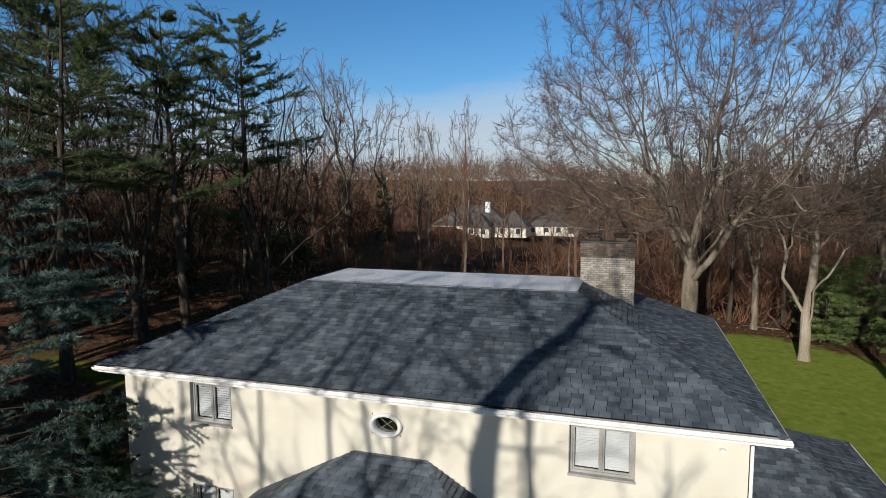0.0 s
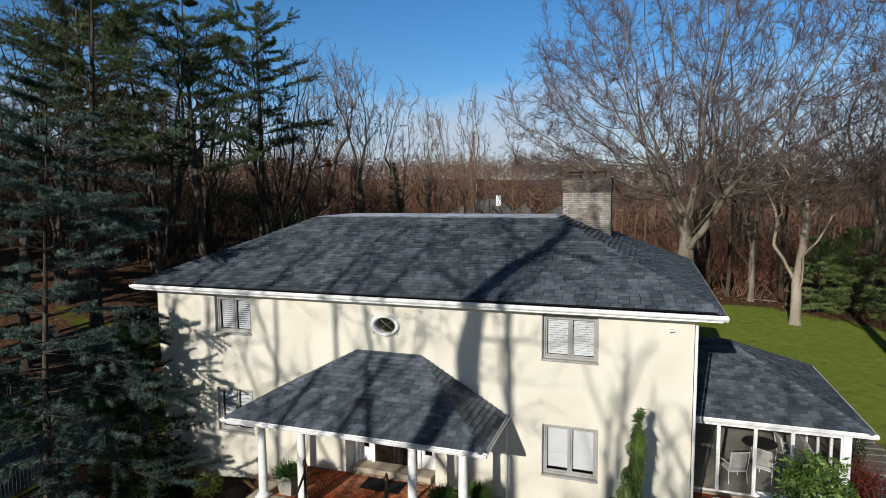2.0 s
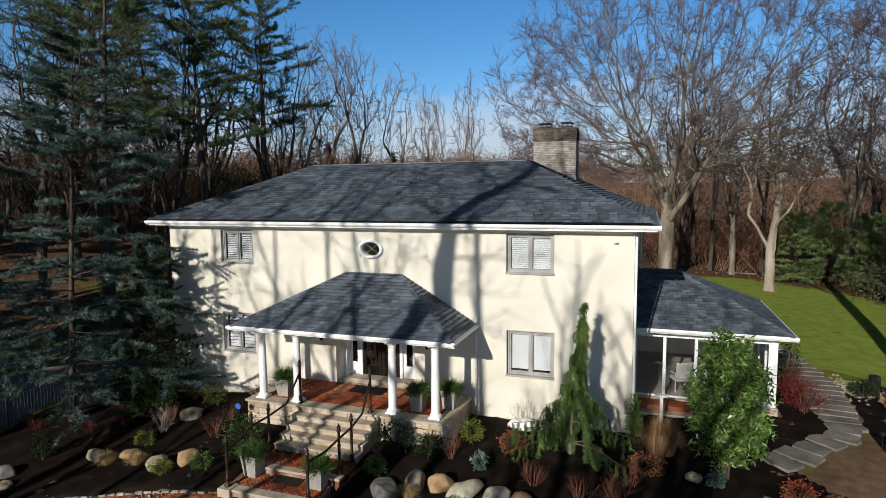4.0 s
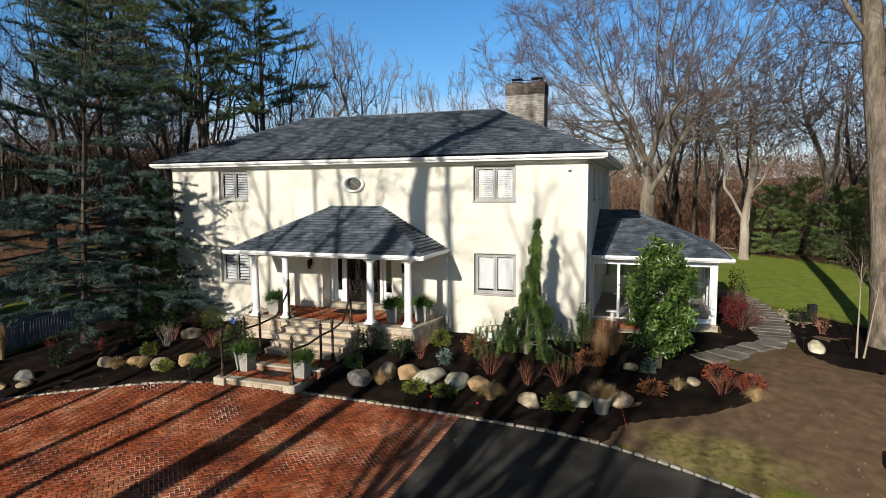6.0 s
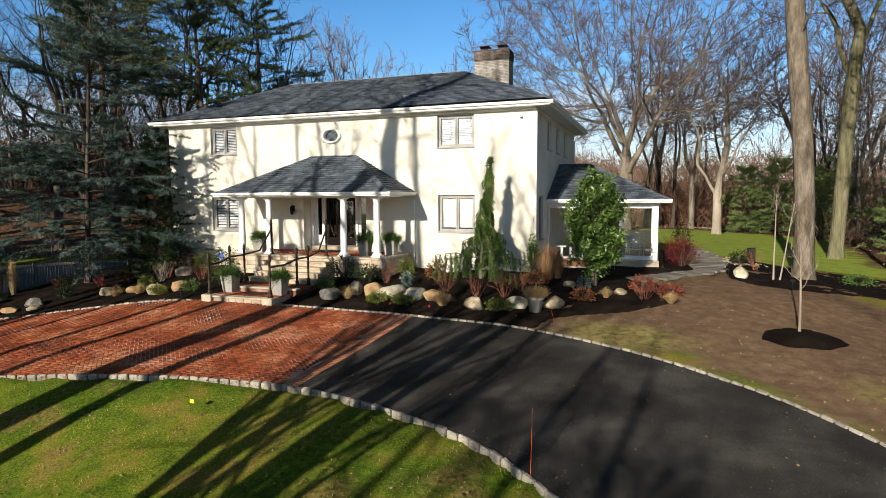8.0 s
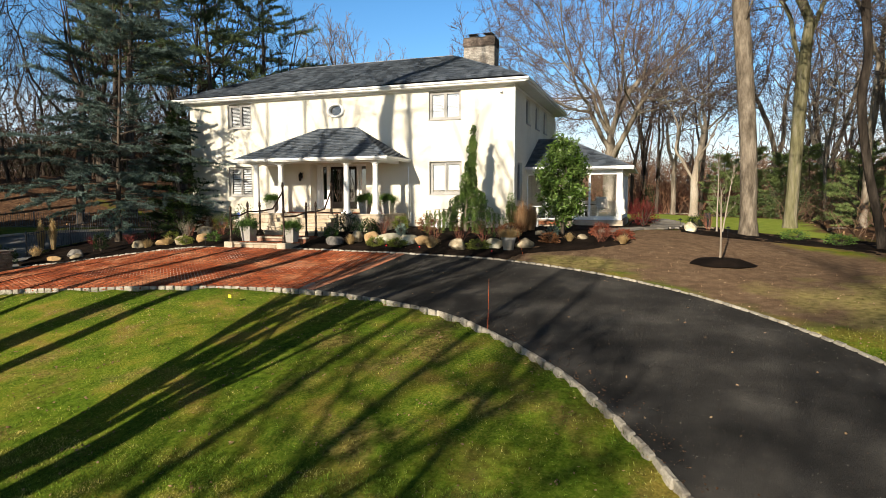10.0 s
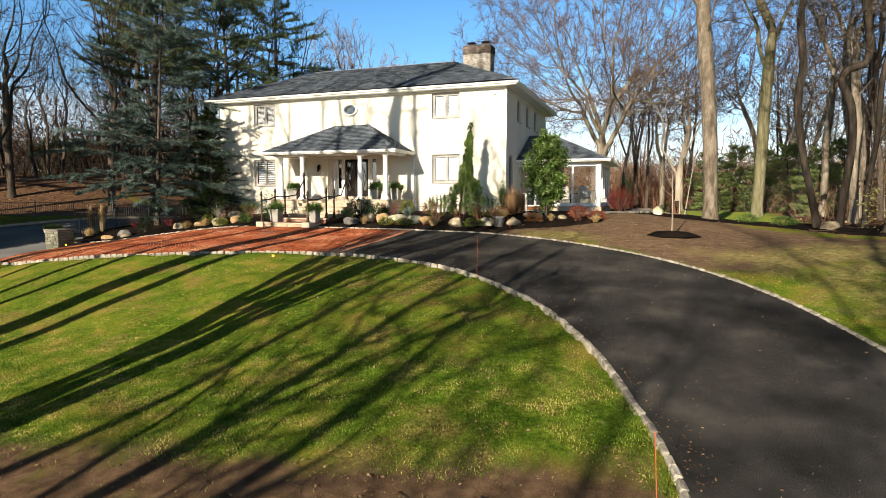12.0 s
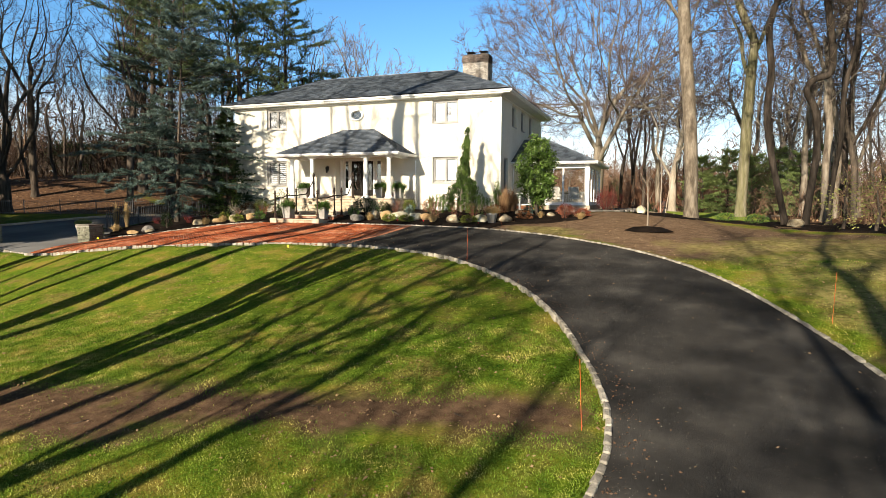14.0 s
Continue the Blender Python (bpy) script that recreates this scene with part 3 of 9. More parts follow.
WOOD_EDGE = np.array([(-900, -8), (-120, 0), (-60, 14), (-36, 17), (-24, 33), (-13, 37), (2, 38), (7, 41), (14, 36), (17, 28), (15.5, 20), (14.5, 12), (15, 5), (14, 0), (17, -3), (26, -6), (900, -6), (900, 1500), (-900, 1500)])
COURT_SIDE = np.array([(-22, 7), (-30, 5), (-46, 1), (-120, -2), (-120, 22), (-46, 16), (-30, 14), (-20, 13)])
zones = {
    "soil": np.maximum.reduce([near_edge(SOIL_AT, 0.9), 0.9 * near_edge(BED2_AT, 0.4), near_edge(BED_AT, 0.5)]),
    "bare": near_edge(BARE_AT, 0.75),
    "litter": np.maximum(near_edge(WOOD_EDGE, 2.0), near_edge(COURT_SIDE, 1.5)),
    # back lawn: greener grass, coloured brighter as if in full sun
    "sunlit_lush": near_edge([(2, 13), (6.2, 11), (8, 9.5), (16, 6), (17, 28), (14, 37), (7, 42), (-10, 37), (-12, 14)], 1.0),
    "dry": np.clip(0.62 * near_edge([(8, -9), (13.5, -4.5), (30, -8), (30, -30), (14.5, -30), (12.8, -20), (10.5, -14)], 1.5) + 0.68 * near_edge([(2, -7), (5.4, -8.1), (5.9, -6.6), (4.2, -5.4), (2.2, -5.6)], 0.9), 0, 1),
}
for zone_name, values in zones.items():
    attribute = ground_mesh.attributes.new(zone_name, "FLOAT", "POINT")
    attribute.data.foreach_set("value", values.astype(np.float32).ravel())
ground_mesh.materials.append(ground_material())
tagged(new("ground", ground_mesh), "mown winter lawn with bare soil patches and leaf litter", "ground", kind="structure")


def sheet(poly, step, lift, relief=0.0, drop=0.25, gap=None):
    """A sheet on the land inside an outline, with its rim turned down."""
    poly = np.asarray(poly, float)
    xs = np.arange(poly[:, 0].min() - step, poly[:, 0].max() + step, step)
    ys = np.arange(poly[:, 1].min() - step, poly[:, 1].max() + step, step)
    X, Y = np.meshgrid(xs, ys)
    Z = land(X, Y) + lift
    if relief:
        Z = Z + np.array([relief * (noise.noise((x * 1.9, y * 1.9, 3.1)) + 0.7 * noise.noise((x * 6.0, y * 6.0, 1.7))) for x, y in zip(X.ravel(), Y.ravel())]).reshape(X.shape)
    cx, cy = (X[:-1, :-1] + X[1:, 1:]) / 2, (Y[:-1, :-1] + Y[1:, 1:]) / 2
    keep = inside(poly, cx, cy)
    if gap:
        keep &= ~inside(gap, cx, cy)
    idx = np.arange(X.size).reshape(X.shape)
    q = np.stack([idx[:-1, :-1], idx[:-1, 1:], idx[1:, 1:], idx[1:, :-1]], -1)[keep]
    used = np.unique(q)
    back_to = np.zeros(X.size, int)
    back_to[used] = np.arange(len(used))
    count = np.bincount(q.ravel(), minlength=X.size)[used]
    V = np.stack([X, Y, Z], -1).reshape(-1, 3)[used]
    rim = np.nonzero(count < 4)[0]
    best, to = np.full(len(rim), 1e9), V[rim, :2].copy()
    for a, b in zip(poly, np.roll(poly, -1, axis=0)):
        d = b - a
        u = np.clip((V[rim, :2] - a) @ d / max(1e-9, d @ d), 0, 1)
        at = a + u[:, None] * d
        far = np.linalg.norm(V[rim, :2] - at, axis=1)
        to[far < best] = at[far < best]
        best = np.minimum(best, far)
    near_rim = best < 1.2 * step
    V[rim[near_rim], :2] = to[near_rim]
    V[rim, 2] = land(V[rim, 0], V[rim, 1]) + lift - drop
    return np_mesh("sheet", V, back_to[q], True)


# asphalt: a ribbon between the two kerbs
def ribbon(a, c, n, cross, lift):
    def even(line):
        s = np.r_[0, np.cumsum(np.hypot(*np.diff(line, axis=0).T))]
        u = np.linspace(0, s[-1], n)
        return np.stack([np.interp(u, s, line[:, i]) for i in (0, 1)], -1)
    A, C = even(a), even(c)
    w = np.linspace(0, 1, cross)[None, :, None]
    P = A[:, None] * (1 - w) + C[:, None] * w
    Z = land(P[..., 0], P[..., 1]) + lift
    V = np.concatenate([P, Z[..., None]], -1).reshape(-1, 3)
    idx = np.arange(n * cross).reshape(n, cross)
    q = np.stack([idx[:-1, :-1], idx[:-1, 1:], idx[1:, 1:], idx[1:, :-1]], -1).reshape(-1, 4)
    return np_mesh("ribbon", V, q, True)


road = part("driveway", ribbon(hs, ls, 160, 24, 0.02), M_ASPHALT)
tagged(road, "dark asphalt driveway curving past the front lawn", "driveway", kind="structure")
court = part("lower_court", sheet(COURT_AT, 0.4, -0.02, drop=0.0), M_COURT)
tagged(court, "grey asphalt court below the iron fence", "driveway", kind="structure")
bed = part("garden_bed", sheet(BED_AT, 0.16, 0.05, 0.05, gap=[(-10.5, -6.6), (-7.7, -6.6), (-7.55, -2.4), (-10.4, -2.4)]), M_MULCH)
tagged(bed, "dark mulched planting bed along the house front", "garden bed", kind="structure")
bed2 = part("garden_bed", sheet(BED2_AT, 0.2, 0.03, 0.04), M_MULCH)
tagged(bed2, "dark mulched bed below the tall trees", "garden bed", kind="structure")
paving_base = part("paving", sheet(BRICKS_AT, 0.4, 0.019, drop=0.0), M_SAND)
tagged(paving_base, "red brick herringbone forecourt before the steps", "paving", kind="structure")


def cobble_mesh(seed):
    r = random.Random(seed)
    g = Geo().box(-0.123, -0.056, -0.12, 0.123, 0.056, 0.043, 0.022)
    g.v = [(x * r.uniform(0.93, 1.04), y * r.uniform(0.9, 1.08), z + r.uniform(-0.012, 0.012)) for x, y, z in g.v]
    me = g.mesh("cobble")
    me.materials.append(M_COBBLE)
    return me


COBBLES = [cobble_mesh(i) for i in range(6)]


def kerb(line, label, skip=None):
    e = thing("kerb", (0, 0, 0), label, "kerb", kind="structure")
    r = random.Random(5)
    for i in range(len(line) - 1):
        (x, y), (x2, y2) = line[i], line[i + 1]
        if (skip and skip(x, y)) or i > 290:
            continue
        ob = new("cobble", COBBLES[r.randrange(6)])
        ob.parent = e
        a = math.degrees(math.atan2(y2 - y, x2 - x)) + r.uniform(-2.5, 2.5)
        fall = -math.degrees(math.atan2(landf(x2, y2) - landf(x, y), math.hypot(x2 - x, y2 - y)))
        ob.matrix_basis = pose(x + r.uniform(-0.009, 0.009), y + r.uniform(-0.009, 0.009), landf(x, y) + 0.017 + r.uniform(-0.006, 0.009), r.uniform(-1.5, 1.5), fall + r.uniform(-1.5, 1.5), a)
    return e


kerb(KERB_HOUSE, "row of pale granite cobbles edging bed and drive", lambda x, y: -10.9 < x < -7.6 and y > -7)
kerb(KERB_LAWN, "row of pale granite cobbles edging the front lawn")

# ---- the house ----
HX0, HX1, HY0, HY1 = -17.75, 0.0, 0.0, 11.35
EX0, EX1, EY0, EY1 = -18.36, 0.62, -0.43, 11.78
SOFFIT, EAVE, TOP = 7.37, 7.60, 9.78
house = thing("house", (0, 0, 0), "two-storey cream stucco house with a slate hip roof", "house")


def wall_with_holes(x0, x1, z0, z1, holes, y0, y1):
    """A wall along x with rectangular openings through it, one closed skin."""
    xs = sorted({x0, x1, *[h[0] for h in holes], *[h[1] for h in holes]})
    zs = sorted({z0, z1, *[h[2] for h in holes], *[h[3] for h in holes]})

    def solid(i, j):
        if not (0 <= i < len(xs) - 1 and 0 <= j < len(zs) - 1):
            return False
        cx_, cz_ = (xs[i] + xs[i + 1]) / 2, (zs[j] + zs[j + 1]) / 2
        return not any(h[0] < cx_ < h[1] and h[2] < cz_ < h[3] for h in holes)

    g = Geo()
    nz = len(zs)
    g.v = [(x, y, z) for y in (y0, y1) for x in xs for z in zs]
    o = len(xs) * nz
    for i in range(len(xs) - 1):
        for j in range(nz - 1):
            if not solid(i, j):
                continue
            a, b_, c, d = i * nz + j, (i + 1) * nz + j, (i + 1) * nz + j + 1, i * nz + j + 1
            g.f += [(a, b_, c, d), (o + d, o + c, o + b_, o + a)]
            for ni, nj, p_, q in ((i - 1, j, d, a), (i + 1, j, b_, c), (i, j - 1, a, b_), (i, j + 1, c, d)):
                if not solid(ni, nj):
                    g.f.append((q, p_, o + p_, o + q))
    return g


WINDOWS = [(-15.27, -13.83, 5.96, 7.20), (-3.98, -2.45, 5.96, 7.22), (-3.96, -2.42, 2.55, 4.03), (-15.32, -13.87, 2.46, 3.98)]
ALCOVE = (-10.35, -7.25, 1.5, 4.06)
OVAL = (-8.85, 6.61, 0.40, 0.27)
holes = WINDOWS + [ALCOVE, (OVAL[0] - 0.42, OVAL[0] + 0.42, OVAL[1] - 0.29, OVAL[1] + 0.29)]
part("wall_front", wall_with_holes(HX0, HX1, 0.2, SOFFIT, holes, 0.0, 0.3), M_STUCCO, house)
SIDE_WINDOWS = [(2.7, 3.7, 5.96, 7.15), (5.1, 6.1, 5.96, 7.15), (7.5, 8.5, 5.96, 7.15)]
side = Geo()
side_g = wall_with_holes(0.3, HY1, 0.2, SOFFIT, SIDE_WINDOWS + [(0.9, 1.9, 2.2, 4.0)], -0.3, 0.0)
side.add([(HX1 + y, x, z) for x, y, z in side_g.v], side_g.f)
part("wall_side", side, M_STUCCO, house)
rest = Geo()
rest.box(HX0, 0.3, 0.2, HX0 + 0.3, HY1, SOFFIT)
rest.box(HX0 + 0.3, HY1 - 0.3, 0.2, HX1 - 0.3, HY1, SOFFIT)
part("wall_back", rest, M_STUCCO, house)
# near-black floor and sheet in place of the shade inside the rooms
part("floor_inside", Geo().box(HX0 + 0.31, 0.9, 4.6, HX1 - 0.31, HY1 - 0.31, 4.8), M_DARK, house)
part("room_dark_sheet", Geo().box(HX0 + 0.31, 0.75, 0.3, HX1 - 0.31, 0.85, SOFFIT - 0.02), M_DARK, house)
# oval infill round the small window
ring = Geo()
n_o = 28
vs, fs = [], []
for i in range(n_o):
    a = 2 * math.pi * i / n_o
    ca, sa = math.cos(a), math.sin(a)
    k = 1 / max(abs(ca) / 0.43, abs(sa) / 0.30)
    for px, pz in ((0.37 * ca, 0.25 * sa), (k * ca, k * sa)):
        for y in (0.002, 0.25):
            vs.append((OVAL[0] + px, y, OVAL[1] + pz))
for i in range(n_o):
    b0, b1 = i * 4, ((i + 1) % n_o) * 4
    fs += [(b0, b1, b1 + 2, b0 + 2), (b0 + 1, b0 + 3, b1 + 3, b1 + 1), (b0, b0 + 1, b1 + 1, b1)]
ring.add(vs, fs)
part("wall_infill", ring, M_STUCCO, house)


def oval_window():
    w = Geo()
    vs, fs = [], []
    sect = [(1.32, -0.02), (1.30, -0.10), (1.18, -0.12), (1.02, -0.10), (0.98, -0.02), (0.98, 0.10)]
    for i in range(36):
        a = 2 * math.pi * i / 36
        for s, y in sect:
            vs.append((OVAL[0] + 0.36 * s * math.cos(a), y, OVAL[1] + 0.245 * s * math.sin(a) * (1 + 0.06 * (s - 1))))
    m = len(sect)
    for i in range(36):
        for j in range(m - 1):
            fs.append((i * m + j, ((i + 1) % 36) * m + j, ((i + 1) % 36) * m + j + 1, i * m + j + 1))
    frame_ob = part("oval_window", w.add(vs, fs), M_WHITE, house, "white oval window surround", True)
    pane = Geo()
    pane.add([(OVAL[0] + 0.36 * math.cos(2 * math.pi * i / 36), 0.09, OVAL[1] + 0.245 * math.sin(2 * math.pi * i / 36)) for i in range(36)], [tuple(range(36))])
    part("pane", pane, M_GLASSD, frame_ob)
    bars = Geo()
    for sx, sz in ((-1, -1), (-1, 1), (1, -1), (1, 1)):
        bars.tube([(OVAL[0], 0.075, OVAL[1]), (OVAL[0] + sx * 0.24, 0.075, OVAL[1] + sz * 0.17)], 0.008, 6)
    part("glazing_bar", bars, M_FRAME, frame_ob)


oval_window()


def casement(x0, x1, z0, z1, blind, tilt=40, pitch=0.085):
    """A pair of casements in a deep opening, taupe frames, blinds behind the glass."""
    w = part("window", Geo().box(x0, 0.10, z0, x0 + 0.07, 0.20, z1, 0.008).box(x1 - 0.07, 0.10, z0, x1, 0.20, z1, 0.008)
             .box(x0 + 0.07, 0.10, z1 - 0.07, x1 - 0.07, 0.20, z1, 0.008).box(x0 + 0.07, 0.10, z0, x1 - 0.07, 0.20, z0 + 0.07, 0.008), M_FRAME, house, "taupe casement window with white blinds")
    part("sill", Geo().box(x0 - 0.04, -0.05, z0 - 0.05, x1 + 0.04, 0.12, z0 + 0.012, 0.012), M_FRAME, w)
    trim = Geo().box(x0 - 0.02, -0.012, z0 + 0.012, x0 + 0.006, 0.06, z1 + 0.006, 0.006).box(x1 - 0.006, -0.012, z0 + 0.012, x1 + 0.02, 0.06, z1 + 0.006, 0.006).box(x0 - 0.02, -0.012, z1 + 0.006, x1 + 0.02, 0.06, z1 + 0.025, 0.006)
    part("casing", trim, M_FRAME, w)
    mid = (x0 + x1) / 2
    for a, c in ((x0 + 0.07, mid - 0.02), (mid + 0.02, x1 - 0.07)):
        part("sash", Geo().box(a, 0.12, z0 + 0.07, a + 0.05, 0.17, z1 - 0.07, 0.006).box(c - 0.05, 0.12, z0 + 0.07, c, 0.17, z1 - 0.07, 0.006)
             .box(a + 0.05, 0.12, z1 - 0.12, c - 0.05, 0.17, z1 - 0.07, 0.006).box(a + 0.05, 0.12, z0 + 0.07, c - 0.05, 0.17, z0 + 0.12, 0.006), M_FRAME, w)
        pane = part("pane", Geo().box(a + 0.05, 0.14, z0 + 0.12, c - 0.05, 0.146, z1 - 0.12), M_GLASS, w)
        pane.visible_shadow = False
        g = Geo()
        if blind == "slats":
            n = int((z1 - z0 - 0.2) / pitch)
            for i in range(n):
                z = z0 + 0.12 + (i + 0.5) * (z1 - z0 - 0.24) / n
                g.box(-(c - a) / 2 + 0.055, -0.42 * pitch, -0.004, (c - a) / 2 - 0.055, 0.42 * pitch, 0.004, m=pose((a + c) / 2, 0.22, z, tilt, 0, 0))
        else:
            g.box(a + 0.02, 0.23, z0 + (0.17 if blind == "shade" else 0.1), c - 0.02, 0.24, z1 - 0.09)
        part("blind", g, M_BLIND, w)
    part("mullion", Geo().box(mid - 0.02, 0.09, z0 + 0.07, mid + 0.02, 0.19, z1 - 0.07, 0.006), M_FRAME, w)


for spec, blind, tilt, pitch in zip(WINDOWS, ("slats", "slats", "shade", "slats"), (50, 76, 0, 58), (0.07, 0.07, 0.1, 0.13)):
    casement(*spec, blind, tilt, pitch)
for y0, y1, z0, z1 in SIDE_WINDOWS + [(0.9, 1.9, 2.2, 4.0)]:
    w = part("window", Geo().box(-0.2, y0, z0, -0.1, y0 + 0.07, z1, 0.008).box(-0.2, y1 - 0.07, z0, -0.1, y1, z1, 0.008).box(-0.2, y0 + 0.07, z1 - 0.07, -0.1, y1 - 0.07, z1, 0.008)
             .box(-0.2, y0 + 0.07, z0, -0.1, y1 - 0.07, z0 + 0.07, 0.008), M_FRAME, house)
    part("pane", Geo().box(-0.16, y0 + 0.07, z0 + 0.07, -0.15, y1 - 0.07, z1 - 0.07), M_GLASSD, w)
    part("sill", Geo().box(-0.12, y0 - 0.04, z0 - 0.05, 0.05, y1 + 0.04, z0 + 0.012, 0.012), M_FRAME, w)

# eaves: soffit, frieze, gutter
soffit = Geo()
soffit.box(EX0, EY0, SOFFIT, EX1, EY1, SOFFIT + 0.05)
part("soffit", soffit, M_WHITE, house)
frieze = Geo().box(HX0 - 0.03, -0.035, SOFFIT - 0.11, HX1 + 0.03, -0.003, SOFFIT - 0.003, 0.008).box(HX1 + 0.003, -0.003, SOFFIT - 0.11, HX1 + 0.035, HY1, SOFFIT - 0.003, 0.008)
part("frieze", frieze, M_WHITE, house)
GUTTER = [(0.0, -0.02), (-0.02, -0.02), (-0.02, 0.02), (-0.08, 0.02), (-0.105, 0.06), (-0.11, 0.115), (-0.10, 0.12), (-0.095, 0.065), (-0.075, 0.03), (-0.012, 0.03), (-0.012, 0.13), (0.0, 0.13)]


def gutter(a, c, out, z, name="gutter"):
    """A moulded gutter from a to c, its front towards out."""
    a, c, out = Vector(a), Vector(c), Vector(out)
    g = Geo()
    vs = [tuple(p - out * o + Vector((0, 0, z + h))) for p in (a, c) for o, h in GUTTER]
    m = len(GUTTER)
    fs = [(i, (i + 1) % m, m + (i + 1) % m, m + i) for i in range(m)] + [tuple(range(m)), tuple(range(2 * m - 1, m - 1, -1))]
    return part(name, g.add(vs, fs), M_WHITE, house, "white moulded gutter")


gutter((EX0 - 0.12, EY0, 0), (EX1 + 0.12, EY0, 0), (0, -1, 0), SOFFIT + 0.055)
gutter((EX1, EY0, 0), (EX1, EY1, 0), (1, 0, 0), SOFFIT + 0.055)
gutter((EX0, EY0, 0), (EX0, EY1, 0), (-1, 0, 0), SOFFIT + 0.055)
part("downpipe", Geo().tube([(0.05, -0.06, 7.2), (0.05, -0.06, 1.0)], 0.04, 10), M_WHITE, house, "white downpipe", True)
part("downpipe", Geo().tube([(-5.0, -0.06, 3.85), (-5.0, -0.06, 1.0)], 0.035, 10), M_WHITE, house, "", True)
part("downpipe", Geo().tube([(0.45, 11.6, 7.36), (0.3, 11.5, 7.2), (0.06, 11.2, 7.0), (0.06, 11.2, 4.5)], 0.04, 10), M_WHITE, house, "", True)
part("security_camera", Geo().box(-0.62, -0.16, 7.0, -0.5, -0.002, 7.06, 0.01), M_WHITE, house, "small white wall camera")


# ---- slate roofs ----
def slate_mesh(seed):
    r = random.Random(seed)
    w = 0.28
    g = Geo().add([(-w / 2, 0.022, 0), (w / 2, 0.022, 0), (w / 2, 0.22, 0.0), (-w / 2, 0.22, 0.0), (-w / 2 + 0.01 * r.random(), -0.005 * r.random(), 0.026), (w / 2 - 0.01 * r.random(), -0.005 * r.random(), 0.026), (w / 2, 0.22, 0.008), (-w / 2, 0.22, 0.008)],
                  [(4, 5, 6, 7), (0, 1, 5, 4), (0, 4, 7, 3), (1, 2, 6, 5)])
    me = g.mesh("slate")
    me.materials.append(M_SLATE_ONE)
    return me


SLATES = [slate_mesh(i) for i in range(5)]


def slate_face(parent, p0, p1, up, height, left_in, right_in, seed, pieces=None, course=0.175, width=0.29):
    """Courses of slates on a roof face: p0 to p1 is the eave, up the way up the slope, the sides lean in by left_in and right_in.
    pieces(u, v): whether the slate there is an object of its own."""
    p0, p1, up = Vector(p0), Vector(p1), Vector(up).normalized()
    along = (p1 - p0).normalized()
    span = (p1 - p0).length
    nor = along.cross(up)
    r = random.Random(seed)
    V, F = [], []
    base = Matrix((along, up, nor)).transposed().to_4x4()
    n = int(height / course)
    for row in range(n + 1):
        v = row * course
        if v > height - 0.05:
            break
        lo, hi = left_in * v / height, span - right_in * v / height
        u = (math.floor(lo / width) - (0.5 if row % 2 else 0.0)) * width + r.uniform(-0.02, 0.02)
        tail = min(0.22, height - v)
        while u < hi:
            w = width * r.uniform(0.94, 1.06)
            a, c = max(u + 0.005, lo), min(u + w - 0.005, hi)
            u += w
            if c - a < 0.02:
                continue
            lift = 0.018 + r.uniform(0, 0.012)
            if pieces and pieces((a + c) / 2, v) and c - a > 0.21:
                ob = new("slate", SLATES[r.randrange(5)])
                ob.parent = parent
                m = Matrix.Translation(p0 + along * ((a + c) / 2) + up * v + nor * lift) @ base @ pose(0, 0, 0, r.uniform(-1.2, 0.2), r.uniform(-0.6, 0.6), r.uniform(-0.8, 0.8))
                ob.matrix_basis = m @ Matrix.Diagonal(((c - a) / 0.28, 1, 1, 1))
                continue
            dv0, dv1 = r.uniform(-0.005, 0.005), r.uniform(-0.005, 0.005)
            la, lc = lift + r.uniform(-0.003, 0.003), lift + r.uniform(-0.003, 0.003)
            a2, c2 = max(a, left_in * (v + tail) / height), min(c, span - right_in * (v + tail) / height)
            if c2 < a2:
                a2 = c2 = (a2 + c2) / 2
            o = len(V)
            for uu, vv, h in ((a, v + dv0 + 0.026, 0.0), (c, v + dv1 + 0.026, 0.0), (a, v + dv0, la + 0.03), (c, v + dv1, lc + 0.03), (c2, v + tail, 0.010), (a2, v + tail, 0.010)):
                V.append(tuple(p0 + along * uu + up * vv + nor * h))
            F += [(o + 2, o + 3, o + 4, o + 5), (o, o + 1, o + 3, o + 2), (o, o + 2, o + 5, o), (o + 1, o + 4, o + 3, o + 1)]
    F4 = [q if len(set(q)) == 4 else None for q in F]
    g = Geo()
    g.v = V
    g.f = [q for q in F4 if q] + [tuple(dict.fromkeys(q)) for q in F if len(set(q)) == 3]
    me = bpy.data.meshes.new("slates")
    me.from_pydata(g.v, [], g.f)
    me.update()
    ob = part("slate_field", me, M_SLATE, parent)
    return tagged(ob, kind="stuff")


IN_X, IN_Y = 4.85, 4.60
FX0, FX1, FY0, FY1 = EX0 + IN_X, EX1 - IN_X, EY0 + IN_Y, EY1 - IN_Y
deck = Geo()
deck.add([(EX0, EY0, EAVE), (EX1, EY0, EAVE), (EX1, EY1, EAVE), (EX0, EY1, EAVE), (FX0, FY0, TOP), (FX1, FY0, TOP), (FX1, FY1, TOP), (FX0, FY1, TOP)],
         [(0, 1, 5, 4), (1, 2, 6, 5), (2, 3, 7, 6), (3, 0, 4, 7), (4, 5, 6, 7), (3, 2, 1, 0)])
roof = part("roof", deck, M_UNDER, house, "dark blue-grey slate hip roof with a flat top")
rise = TOP - EAVE
len_f, len_s = math.hypot(IN_Y, rise), math.hypot(IN_X, rise)
slate_face(roof, (EX0, EY0, EAVE), (EX1, EY0, EAVE), (0, IN_Y, rise), len_f, IN_X, IN_X, 1, lambda u, v: 12.5 < u and v < 1.9)
